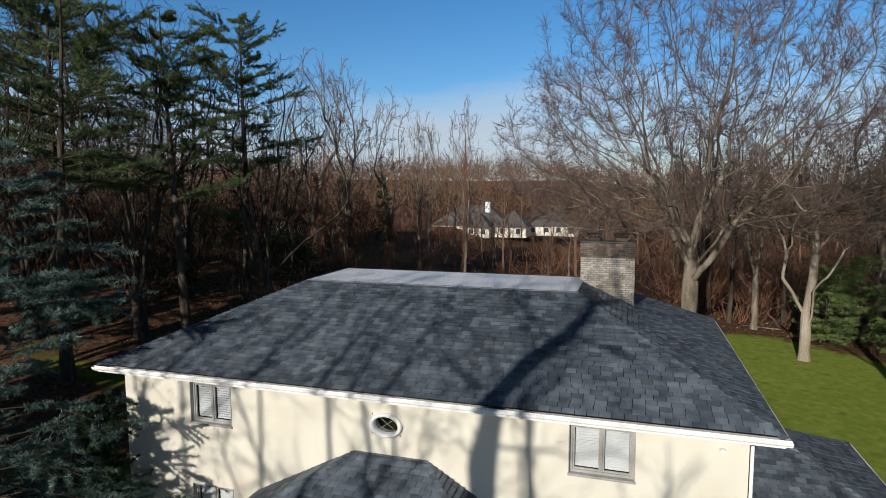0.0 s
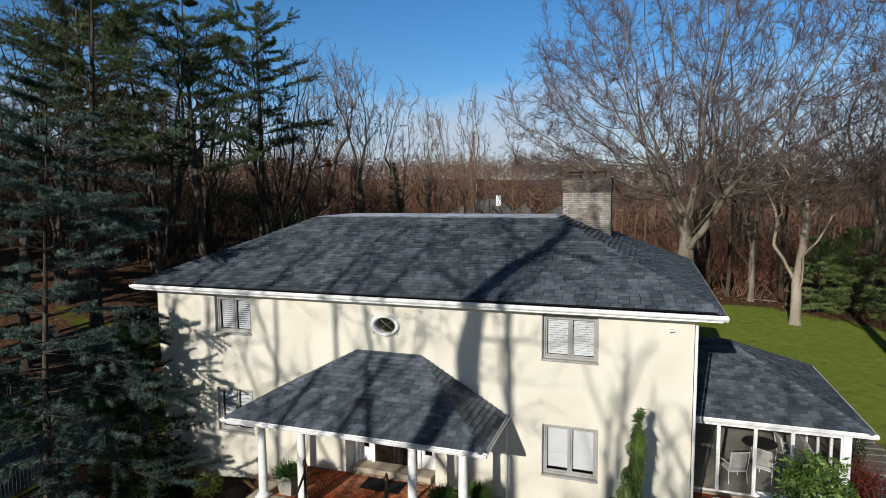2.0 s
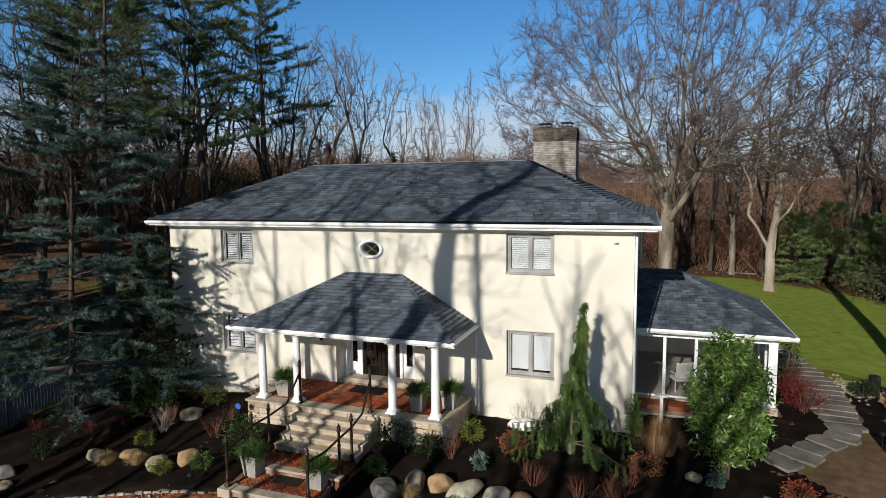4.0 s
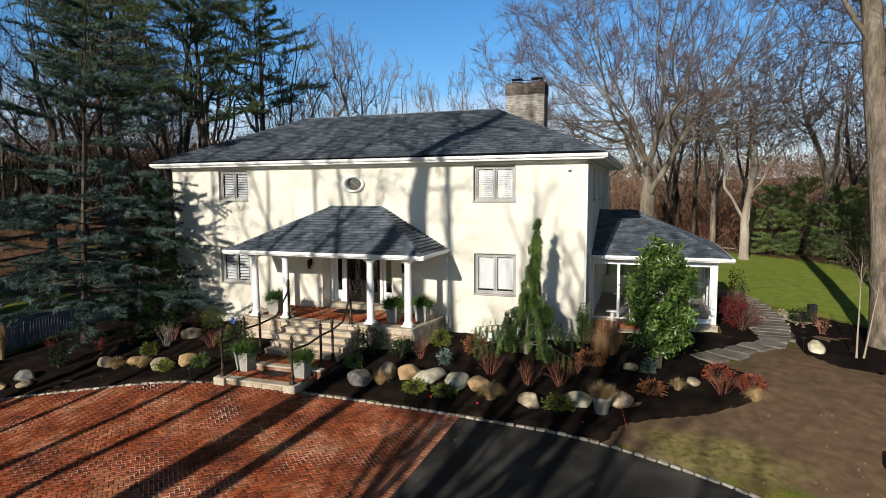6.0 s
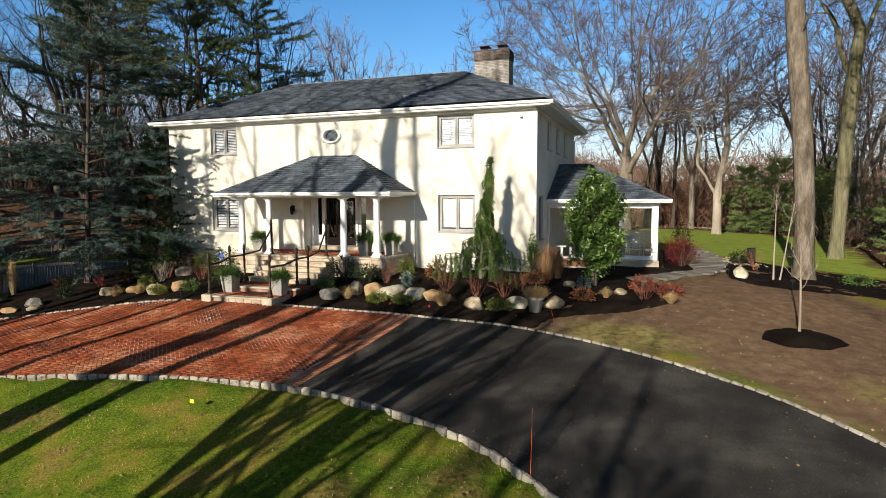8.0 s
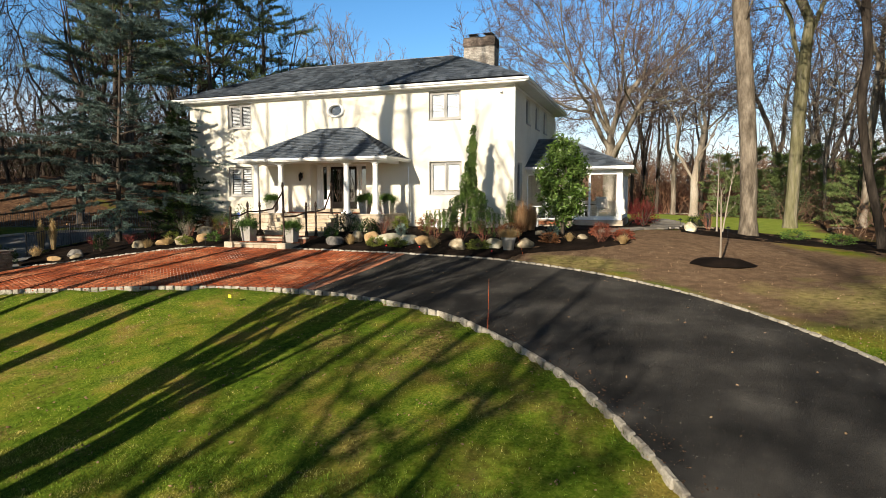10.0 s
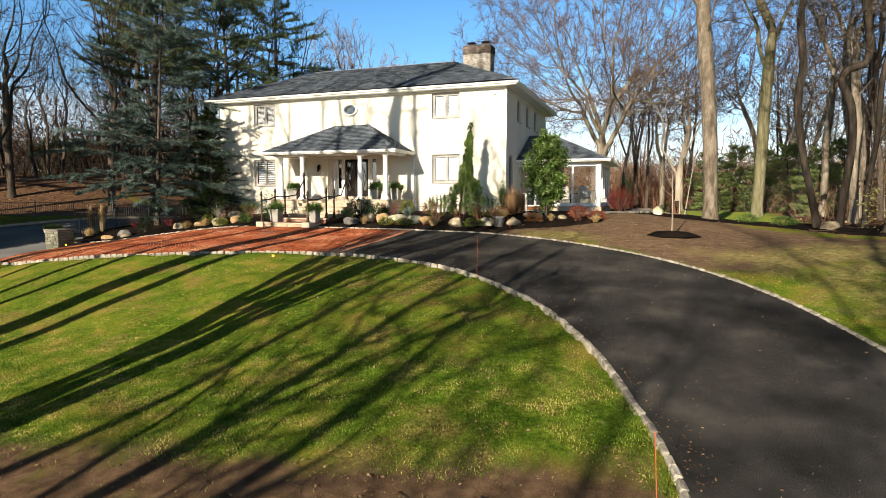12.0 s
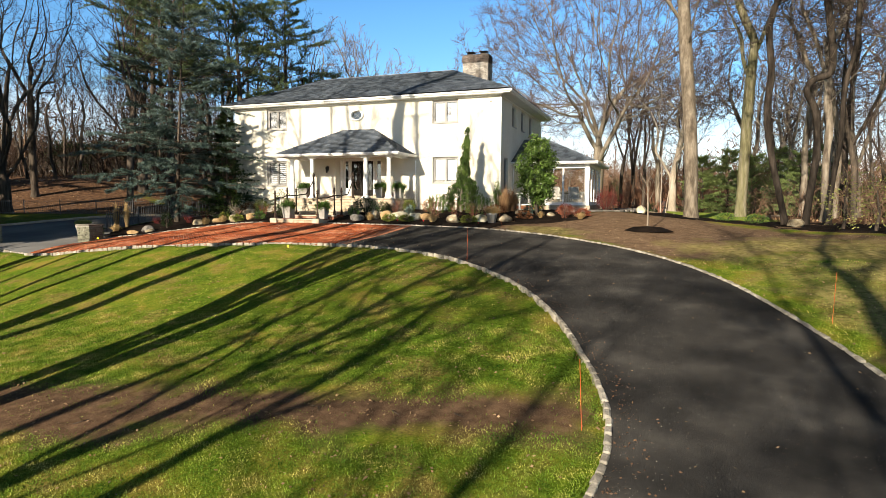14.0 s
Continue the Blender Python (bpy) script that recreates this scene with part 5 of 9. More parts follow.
slate_face(sun_roof, (QX1, QY0, QE), (QX1, QY1, QE), (qx - QX1, 0, q_rise), q_len, qm - QY0, qm - QY0, 22)
slate_face(sun_roof, (QX1, QY1, QE), (0.005, QY1, QE), (0, qm - QY1, q_rise), q_len, QX1 - qx, 0.0, 23)
ridge_line(sun_roof, (QX1, QY0, QE), (qx, qm, QT), 1)
ridge_line(sun_roof, (QX1, QY1, QE), (qx, qm, QT), 1)
ridge_line(sun_roof, (0.005, qm, QT), (qx, qm, QT), 1)
part("sunroom_ceiling", Geo().box(0.01, QY0 + 0.02, QE - 0.07, QX1 - 0.02, QY1 - 0.02, QE - 0.004), M_WHITE, house)
gutter((0.02, QY0, 0), (QX1 + 0.1, QY0, 0), (0, -1, 0), QE - 0.11)
gutter((QX1, QY0, 0), (QX1, QY1, 0), (1, 0, 0), QE - 0.11)
SFL = 1.32
WX1, WY0, WY1 = 4.5, 2.95, 9.15
part("sunroom_base", Geo().box(0.01, WY0 - 0.08, 0.4, WX1 + 0.08, WY1, SFL - 0.02, 0.02), M_ASHLAR, house, "stone-faced sunroom base")
part("sunroom_floor", Geo().box(0.012, WY0, SFL - 0.019, WX1, WY1 - 0.01, SFL + 0.005), M_TILE, house)
beam = Geo().box(0.012, WY0 - 0.04, QE - 0.28, WX1 + 0.04, WY0 + 0.12, QE - 0.072, 0.01).box(WX1 - 0.12, WY0 + 0.12, QE - 0.28, WX1 + 0.04, WY1, QE - 0.072, 0.01)
part("sunroom_beam", beam, M_WHITE, house)
part("sunroom_back_wall", Geo().box(0.012, WY1 - 0.12, SFL, WX1, WY1 - 0.012, 2.2), M_STUCCO, house)
part("corner_post", Geo().box(WX1 - 0.2, WY0 - 0.02, SFL, WX1 + 0.02, WY0 + 0.2, QE - 0.281, 0.012), M_WHITE, house, "white sunroom corner post")
part("corner_post", Geo().box(WX1 - 0.2, WY1 - 0.2, SFL, WX1 + 0.02, WY1 - 0.001, QE - 0.281, 0.012), M_WHITE, house)
bays = [(0.02, 1.0), (1.0, 2.02), (2.02, 3.02), (3.02, 4.3)]
for i, (a, c) in enumerate(bays):
    z0 = SFL + (0.05 if i < 2 else 0.10)
    w = part("sunroom_window", Geo().box(a, WY0 + 0.02, SFL, a + 0.06, WY0 + 0.10, QE - 0.281, 0.008).box(c - 0.045, WY0 + 0.02, SFL, c, WY0 + 0.10, QE - 0.281, 0.008)
             .box(a + 0.06, WY0 + 0.02, QE - 0.36, c - 0.045, WY0 + 0.10, QE - 0.281, 0.008).box(a + 0.06, WY0 + 0.02, SFL, c - 0.045, WY0 + 0.10, z0, 0.008), M_WHITE, house, "white sunroom window")
    if i > 1:
        part("rail", Geo().box(a + 0.06, WY0 + 0.015, z0, c - 0.045, WY0 + 0.105, z0 + 0.07, 0.008), M_WHITE, w)
    pane = part("pane", Geo().box(a + 0.06, WY0 + 0.055, z0, c - 0.045, WY0 + 0.061, QE - 0.36), M_GLASS, w)
    pane.visible_shadow = False
for i in range(4):
    a = WY0 + 0.2 + i * (WY1 - WY0 - 0.4) / 4
    c = a + (WY1 - WY0 - 0.4) / 4
    w = part("sunroom_window", Geo().box(WX1 - 0.09, a, SFL, WX1 - 0.01, a + 0.06, QE - 0.281, 0.008).box(WX1 - 0.09, c - 0.06, SFL, WX1 - 0.01, c, QE - 0.281, 0.008)
             .box(WX1 - 0.09, a + 0.06, SFL + 0.12, WX1 - 0.01, c - 0.06, SFL + 0.2, 0.008), M_WHITE, house)
    part("skirt", Geo().box(WX1 - 0.08, a + 0.06, SFL, WX1 - 0.02, c - 0.06, SFL + 0.12), M_WHITE, w)
    pane = part("pane", Geo().box(WX1 - 0.055, a + 0.06, SFL + 0.2, WX1 - 0.049, c - 0.06, QE - 0.281), M_GLASS, w)
    pane.visible_shadow = False
side_steps = thing("side_steps", (0.9, 2.3, 0.9), "limestone and brick steps at the sunroom door", "steps", kind="structure")
part("tread", Geo().box(-0.75, -0.5, -0.05, 1.0, 0.55, 0.2, 0.015), M_TREAD, side_steps)
part("tread", Geo().box(-0.75, -0.1, 0.2, 1.0, 0.55, 0.36, 0.015), M_PAVER, side_steps, "red brick upper step")


def patio_chair(x, y, turn, group="sunroom chairs"):
    e = thing("patio_chair", (x, y, SFL + 0.005), "white metal patio armchair with a pale cushion", "chair", group)
    e.rotation_euler = (0, 0, radians(turn))
    part("seat", Geo().box(-0.28, -0.28, 0.40, 0.28, 0.26, 0.47, 0.03), M_FABRIC, e, "pale cushion")
    part("backrest", Geo().box(-0.27, -0.05, -0.3, 0.27, 0.04, 0.3, 0.035, m=pose(0, 0.3, 0.78, -14, 0, 0)), M_FABRIC, e, "pale cushion")
    part("back_frame", Geo().tube([(-0.3, 0.26, 0.38), (-0.3, 0.40, 1.08), (0.3, 0.40, 1.08), (0.3, 0.26, 0.38)], 0.016, 6), M_WHITE, e)
    for s in (-1, 1):
        part("arm", Geo().tube([(s * 0.32, -0.27, 0.38), (s * 0.33, -0.27, 0.62), (s * 0.33, 0.0, 0.66), (s * 0.31, 0.32, 0.66)], 0.016, 6), M_WHITE, e)
        part("leg", Geo().tube([(s * 0.29, -0.26, 0.40), (s * 0.30, -0.29, 0.0)], 0.017, 6), M_WHITE, e)
        part("leg", Geo().tube([(s * 0.29, 0.26, 0.40), (s * 0.30, 0.31, 0.0)], 0.017, 6), M_WHITE, e)
    part("seat_frame", Geo().box(-0.29, -0.28, 0.37, 0.29, 0.28, 0.395, 0.01), M_WHITE, e)


patio_chair(1.6, 4.0, 200)
patio_chair(2.6, 4.4, 150)
patio_chair(3.6, 3.7, 20)
patio_chair(3.5, 5.6, 100)
patio_table = thing("patio_table", (2.6, 5.6, SFL + 0.005), "dark round metal table in the sunroom", "table")
part("tabletop", Geo().lathe([(0.55, 0.68), (0.56, 0.70), (0.55, 0.72)], n=24), M_BRONZE, patio_table)
part("pedestal", Geo().lathe([(0.28, 0.0), (0.26, 0.03), (0.05, 0.08), (0.04, 0.66), (0.2, 0.68)], n=14), M_BRONZE, patio_table)

# ---- trees ----


class Tree:
    """Limbs gathered as bent lines with radii, then turned into tubes all at once."""

    def __init__(self, seed):
        self.r = random.Random(seed)
        self.lines = {}
        self.tips = []

    def limb(self, p, d, length, rad, n, wander, rise, end=0.35):
        r = self.r
        pts, rads = [p.copy()], [rad]
        q, d = p.copy(), d.normalized()
        step = length / n
        for i in range(n):
            d = (d + Vector((r.gauss(0, wander), r.gauss(0, wander), r.gauss(0, wander) + rise))).normalized()
            q = q + d * step
            pts.append(q.copy())
            rads.append(rad * (1 - (1 - end) * (i + 1) / n))
        return pts, rads

    def keep(self, pts, rads, sides):
        self.lines.setdefault((len(pts), sides), []).append((pts, rads))

    def arrays(self):
        V, F, o = [], [], 0
        for (n, k), group in self.lines.items():
            P = np.array([[tuple(p) for p in g[0]] for g in group])
            R = np.array([g[1] for g in group])
            T = np.gradient(P, axis=1)
            T /= np.linalg.norm(T, axis=2, keepdims=True) + 1e-9
            U = np.cross(T, np.array([0.31, 0.52, 0.79]))
            U /= np.linalg.norm(U, axis=2, keepdims=True) + 1e-9
            W = np.cross(T, U)
            a = np.arange(k) * 2 * np.pi / k
            ring_v = P[:, :, None] + (U[:, :, None] * np.cos(a)[None, None, :, None] + W[:, :, None] * np.sin(a)[None, None, :, None]) * R[:, :, None, None]
            m = len(group)
            idx = np.arange(m * n * k).reshape(m, n, k) + o
            nx = np.roll(idx, -1, axis=2)
            F.append(np.stack([idx[:, :-1], nx[:, :-1], nx[:, 1:], idx[:, 1:]], -1).reshape(-1, 4))
            V.append(ring_v.reshape(-1, 3))
            o += m * n * k
        return np.concatenate(V), np.concatenate(F)


def side_way(d, r, angle):
    """A direction that leaves d at about that angle."""
    o = d.cross(Vector((r.gauss(0, 1), r.gauss(0, 1), r.gauss(0, 1)))).normalized()
    return (d * math.cos(angle) + o * math.sin(angle)).normalized()


def bare_tree(seed, height, rad, clear=0.3, spread=0.5, limbs=8, subs=7, twigs=7, fine=5, fork=0.0, thick=1.0, droop=0.0, levels=4, lean=(0, 0), wander=0.05, flare=1.5, steep=1.0, rise=0.045, limb_k=1.0, trunk_end=0.32, leader=0.78):
    """A leafless broad-crowned tree: trunk, limbs, branches, twigs. Two meshes' arrays: trunk with limbs, and the fine twigs."""
    t, fine_t = Tree(seed), Tree(seed + 1)
    r = t.r
    top = height * leader
    pts, rads = t.limb(Vector((0, 0, -0.25)), Vector((lean[0], lean[1], 1)), top, rad, 12, wander, 0.01, trunk_end)
    rads[0], rads[1] = rad * flare, rad * 1.12
    t.keep(pts, rads, 12)

    def at(points, radii, u):
        x = u * (len(points) - 1)
        i = min(int(x), len(points) - 2)
        f = x - i
        return points[i].lerp(points[i + 1], f), radii[i] * (1 - f) + radii[i + 1] * f, (points[i + 1] - points[i]).normalized()

    for i in range(limbs):
        u = clear + (1 - clear) * (i + r.uniform(0.1, 0.9)) / limbs
        p, pr_, d = at(pts, rads, min(u, 0.995))
        up_share = (u - clear) / (1 - clear)
        ang = (0.95 - 0.5 * up_share) * r.uniform(0.75, 1.2) * steep
        a = i * 2.4 + r.uniform(-0.5, 0.5)
        d1 = Vector((math.cos(a) * math.sin(ang), math.sin(a) * math.sin(ang), math.cos(ang)))
        L1 = height * spread * (1.05 - 0.45 * up_share) * r.uniform(0.75, 1.15)
        r1 = min(0.9, limb_k * r.uniform(0.45, 0.68)) * pr_
        p1, ra1 = t.limb(p, d1, L1, r1, 8, 0.13, rise, 0.28)
        t.keep(p1, ra1, 8 if levels > 3 else 4)
        for j in range(subs):
            v = 0.22 + 0.78 * (j + r.random()) / subs
            q, qr, dd = at(p1, ra1, min(v, 0.99))
            d2 = side_way(dd, r, r.uniform(0.45, 1.0))
            d2.z += 0.22 - droop
            L2 = L1 * r.uniform(0.32, 0.55) * (1.15 - 0.45 * v)
            p2, ra2 = t.limb(q, d2, L2, max(0.018 * thick, qr * r.uniform(0.4, 0.65)), 6 if levels > 3 else 4, 0.17, 0.05 - droop * 0.2, 0.3)
            t.keep(p2, ra2, 5 if levels > 3 else 3)
            for k in range(twigs):
                w = 0.15 + 0.85 * (k + r.random()) / twigs
                s, sr_, de = at(p2, ra2, min(w, 0.99))
                d3 = side_way(de, r, r.uniform(0.4, 1.0))
                d3.z += 0.18 - droop
                L3 = L2 * r.uniform(0.3, 0.6)
                p3, ra3 = fine_t.limb(s, d3, L3, max(0.011 * thick, sr_ * 0.5), 4 if levels > 3 else 2, 0.2, 0.05 - droop * 0.3, 0.4)
                fine_t.keep(p3, ra3, 3)
                for m in range(fine if levels > 3 else 0):
                    e, er, df = at(p3, ra3, 0.2 + 0.8 * (m + r.random()) / fine)
                    d4 = side_way(df, r, r.uniform(0.4, 0.9))
                    d4.z += 0.12 - droop
                    p4, ra4 = fine_t.limb(e, d4, L3 * r.uniform(0.35, 0.7), 0.0085 * thick, 2, 0.22, 0.03, 0.45)
                    fine_t.keep(p4, ra4, 3)
    return t.arrays(), fine_t.arrays()


def crown_tree(seed, height, rad, fork, mains, reach, angles, shoots=3, crook=0.15, rise=0.035, depth=4, taper=0.6, thin=0.010, lean=(0, 0), ratio=0.6, kids=3, low=4, slim=1.0, lift=0.28, wide=1.0):
    """A bare tree that forks into a few great limbs, each splitting again and again into crooked branches and twigs."""
    t, fine_t = Tree(seed), Tree(seed + 1)
    r = t.r
    trunk, tr = t.limb(Vector((0, 0, -0.25)), Vector((lean[0], lean[1], 1)), fork, rad, 7, 0.02, 0.0, 0.78)
    tr[0], tr[1] = rad * 1.45, rad * 1.1
    t.keep(trunk, tr, 12)

    def grow(p, d, length, ra, level):
        tree = t if level >= depth - 1 else fine_t
        n = (7, 6, 4, 3, 2, 1)[depth - level]
        pts, rads = tree.limb(p, d, length, ra, n, crook, rise, taper if level else 0.4)
        tree.keep(pts, rads, (9, 6, 4, 3, 3, 3)[depth - level])
        if level == 0:
            return
        many = shoots if level > 1 else kids
        for i in range(many + 2):
            if i < 2:
                q, a = pts[-1], r.uniform(0.2, 0.55) * wide
                k = 1.0
            else:
                k = 0.3 + 0.65 * (i - 2 + r.random()) / many
                x = k * n
                j = min(int(x), n - 1)
                q, a = pts[j].lerp(pts[j + 1], x - j), r.uniform(0.5, 1.05)
            d2 = side_way((pts[-1] - pts[-2]).normalized() if i < 2 else (pts[min(n, int(k * n) + 1)] - pts[max(0, int(k * n) - 1)]).normalized(), r, a)
            d2.z += lift
            ra2 = rads[-1] * r.uniform(0.72, 0.9) if i < 2 else ra * (1 - (1 - taper) * k) * r.uniform(0.35, 0.55)
            grow(q, d2, length * ratio * r.uniform(0.75, 1.2) * (1.0 if i < 2 else 1.1 - 0.3 * k), max(thin, ra2), level - 1)

    for i in range(mains):
        u = (i + 0.5) / mains
        a = i * 2.4 + r.uniform(-0.3, 0.3)
        ang = radians(angles[0] + (angles[1] - angles[0]) * u**0.75) * r.uniform(0.85, 1.15)
        p = trunk[-1].lerp(trunk[low], min(1.0, 1.2 * u)) if u < 0.6 else trunk[low].lerp(trunk[low + 1], (1 - u) * 2)
        d = Vector((math.cos(a) * math.sin(ang), math.sin(a) * math.sin(ang), math.cos(ang)))
        grow(p, d, reach * r.uniform(0.85, 1.15) * (0.85 + 0.3 * u), rad * slim * r.uniform(0.42, 0.58), depth)
    return t.arrays(), fine_t.arrays()


def colony(seed, height, rad, crown, n, fork=5.0, mains=0, angles=(25, 60), main_len=6.0, lean=(0, 0), step=0.5, kill=1.2, tip=0.018, bend=0.22, rise=0.06, twigs=3, twig_len=0.9, twig_r=0.009, flare=1.4, trunk=None, wander=0.02, shell=2.2, tiers=1.0, fuzz=2.1):
    """A bare tree whose branches grow towards points strewn through its crown, (middle height, reach, rise above, drop below), thickening downwards; fine twigs at the ends."""
    t, fine_t = Tree(seed), Tree(seed + 1)
    r, g = t.r, np.random.default_rng(seed)
    cz, rx, up, down = crown
    A = g.normal(0, 1, (n, 3))
    A /= np.linalg.norm(A, axis=1, keepdims=True)
    lobe = 1 + 0.13 * np.sin(A[:, :1] * 4.3 + seed) * np.cos(A[:, 1:2] * 5.1 + seed * 0.7) + 0.07 * np.sin(A[:, 2:] * 8 + A[:, :1] * 7)
    A *= lobe * g.uniform(0.02, 1.0, (n, 1)) ** (1 / shell)
    A = np.stack([A[:, 0] * rx, A[:, 1] * rx, cz + np.where(A[:, 2] > 0, A[:, 2] * up, A[:, 2] * down)], -1)
    A[:, :2] += np.array(lean) * A[:, 2:]
    if trunk is None:
        line, _ = t.limb(Vector((0, 0, -0.25)), Vector((lean[0], lean[1], 1)), fork, rad, max(4, int(fork / step)), wander, 0.0)
    else:
        line = [Vector(p) for p in smooth_line3(trunk, step)]
    P, up_of = [np.array(p) for p in line], [-1] + list(range(len(line) - 1))
    lowest = int(0.6 * len(line)) if mains or trunk is not None else int(len(line) * (1 - tiers))
    for i in range(mains):
        u = (i + 0.5) / mains
        a, ang = i * 2.4 + r.uniform(-0.4, 0.4), radians(angles[0] + (angles[1] - angles[0]) * u) * r.uniform(0.85, 1.15)
        at = len(line) - 1 - int(u * 0.4 * len(line))
        pts, _ = t.limb(line[at], Vector((math.cos(a) * math.sin(ang), math.sin(a) * math.sin(ang), math.cos(ang))), main_len * r.uniform(0.7, 1.2), 1, max(3, int(main_len / step)), 0.09, 0.02)
        for j, p in enumerate(pts[1:]):
            up_of.append(at if j == 0 else len(P) - 1)
            P.append(np.array(p))
    near, dist, kids = np.zeros(n, int), np.full(n, 1e9), np.zeros(200000, int)
    fresh = list(range(lowest, len(P)))
    phase = g.uniform(0, 6, 3)
    for _ in range(170):
        if not len(A) or not fresh or len(P) > 60000:
            break
        N = np.array([P[i] for i in fresh])
        d = np.linalg.norm(A[:, None] - N[None], axis=2)
        k = d.argmin(1)
        best = d[np.arange(len(A)), k]
        nearer = best < dist
        near[nearer], dist[nearer] = np.array(fresh)[k[nearer]], best[nearer]
        alive = dist > kill
        A, near, dist = A[alive], near[alive], dist[alive]
        if not len(A):
            break
        who, inv = np.unique(near, return_inverse=True)
        pull = np.zeros((len(who), 3))
        base = np.array([P[i] for i in who])
        way = A - base[inv]
        way /= np.linalg.norm(way, axis=1, keepdims=True)
        np.add.at(pull, inv, way)
        pull /= np.linalg.norm(pull, axis=1, keepdims=True) + 1e-6
        from_way = np.array([P[i] - P[max(0, up_of[i])] for i in who]) / step
        pull += 0.45 * from_way + bend * np.sin(base[:, [1, 2, 0]] * 0.9 + phase) + g.normal(0, bend * 0.45, pull.shape) + np.array([0, 0, rise])
        pull /= np.linalg.norm(pull, axis=1, keepdims=True) + 1e-6
        fresh = []
        for i, p in zip(who, base + pull * step):
            if kids[i] < 3:
                kids[i] += 1
                fresh.append(len(P))
                up_of.append(int(i))
                P.append(p)
    m = len(P)
    power = np.zeros(m)
    biggest, heir = np.zeros(m), np.full(m, -1)
    for i in range(m - 1, -1, -1):
        if power[i] == 0:
            power[i] = 1.0
        u = up_of[i]
        if u >= 0:
            power[u] += power[i]
            if power[i] > biggest[u]:
                biggest[u], heir[u] = power[i], i
    thick = power ** (math.log(rad / tip) / math.log(power[0])) * tip
    for i in range(m):
        if i and heir[up_of[i]] == i:
            continue
        chain, j = ([up_of[i]] if i else []), i
        while j >= 0:
            chain.append(j)
            j = heir[j]
        ra = [float(thick[c]) for c in chain]
        if i:
            ra[0] = min(ra[0], ra[1] * 1.15)
        else:
            ra[0], ra[1] = ra[0] * flare, ra[1] * (1 + 0.4 * (flare - 1))
        big = max(ra)
        (t if big > 0.028 else fine_t).keep([Vector(P[c]) for c in chain], ra, 12 if big > 0.2 else 7 if big > 0.09 else 5 if big > 0.04 else 3)
    for i in np.nonzero(thick < tip * fuzz)[0]:
        if i < len(line):
            continue
        d0 = Vector(P[i] - P[up_of[i]]).normalized()
        for _ in range(twigs):
            d = side_way(d0, r, r.uniform(0.25, 1.0))
            d.z += 0.25
            L = twig_len * r.uniform(0.5, 1.25)
            pts, ra = fine_t.limb(Vector(P[i]), d, L, twig_r * 1.3, 2, 0.22, 0.04, 0.55)
            fine_t.keep(pts, ra, 3)
            for q in (pts[1], pts[1].lerp(pts[2], 0.6)):
                p2, r2 = fine_t.limb(q, side_way(d, r, r.uniform(0.4, 0.9)), L * r.uniform(0.3, 0.6), twig_r, 1, 0.1, 0.05, 0.6)
                fine_t.keep(p2, r2, 3)
    return t.arrays(), fine_t.arrays()


def smooth_line3(pts, step):
    """Even steps along a smooth line through a few points in space."""
    pts = np.asarray(pts, float)
    s = np.r_[0, np.cumsum(np.linalg.norm(np.diff(pts, axis=0), axis=1))]
    at = np.linspace(0, s[-1], max(3, int(s[-1] / step)))
    flat_way = smooth_line(np.stack([s, pts[:, 0]], -1), 0.05), smooth_line(np.stack([s, pts[:, 1]], -1), 0.05), smooth_line(np.stack([s, pts[:, 2]], -1), 0.05)
    return np.stack([np.interp(at, f[:, 0], f[:, 1]) for f in flat_way], -1)


def blades(centres, ways, length, width, count, spread, seed, curve=0.0):
    """Needle or leaf blades round each centre: arrays of thin three-cornered faces."""
    g = np.random.default_rng(seed)
    C, D = np.repeat(np.asarray(centres, float), count, axis=0), np.repeat(np.asarray(ways, float), count, axis=0)
    D = D + g.normal(0, spread, D.shape)
    D /= np.linalg.norm(D, axis=1, keepdims=True) + 1e-9
    S = np.cross(D, g.normal(0, 1, D.shape))
    S /= np.linalg.norm(S, axis=1, keepdims=True) + 1e-9
    L = length * g.uniform(0.6, 1.25, (len(C), 1))
    Wd = width * g.uniform(0.7, 1.3, (len(C), 1))
    C = C + g.normal(0, length * 0.12, C.shape)
    V = np.stack([C - S * Wd * 0.5, C + S * Wd * 0.5, C + D * L + np.array([0, 0, -curve])], 1).reshape(-1, 3)
    return V, np.arange(len(V)).reshape(-1, 3)


def leaves(centres, size, seed, flat=0.4, long=1.8):
    """Pointed leaves, one at each centre: arrays of four-cornered faces."""
    g = np.random.default_rng(seed)
    C = np.asarray(centres, float)
    D = g.normal(0, 1, C.shape)
    D[:, 2] *= flat
    D /= np.linalg.norm(D, axis=1, keepdims=True) + 1e-9
    S = np.cross(D, g.normal(0, 1, C.shape))
    S /= np.linalg.norm(S, axis=1, keepdims=True) + 1e-9
    L = size * long * g.uniform(0.7, 1.2, (len(C), 1))
    Wd = size * g.uniform(0.7, 1.2, (len(C), 1))
    V = np.stack([C, C + D * L * 0.5 + S * Wd * 0.5, C + D * L, C + D * L * 0.5 - S * Wd * 0.5], 1).reshape(-1, 3)
    return V, np.arange(len(V)).reshape(-1, 4)


BARE = {}


def bare_meshes(key, bark, twig=None, **kw):
    """Trunk and twig meshes of one kind of bare tree, built once."""
    if key not in BARE:
        a, f = colony(**kw) if "crown" in kw else crown_tree(**kw) if "mains" in kw else bare_tree(**kw)
        BARE[key] = (np_mesh("trunk", *a, True), np_mesh("crown", *f))
    a, f = BARE[key]
    if not a.materials:
        a.materials.append(bark)
        f.materials.append(twig or M_BARK_RED)
    return a, f


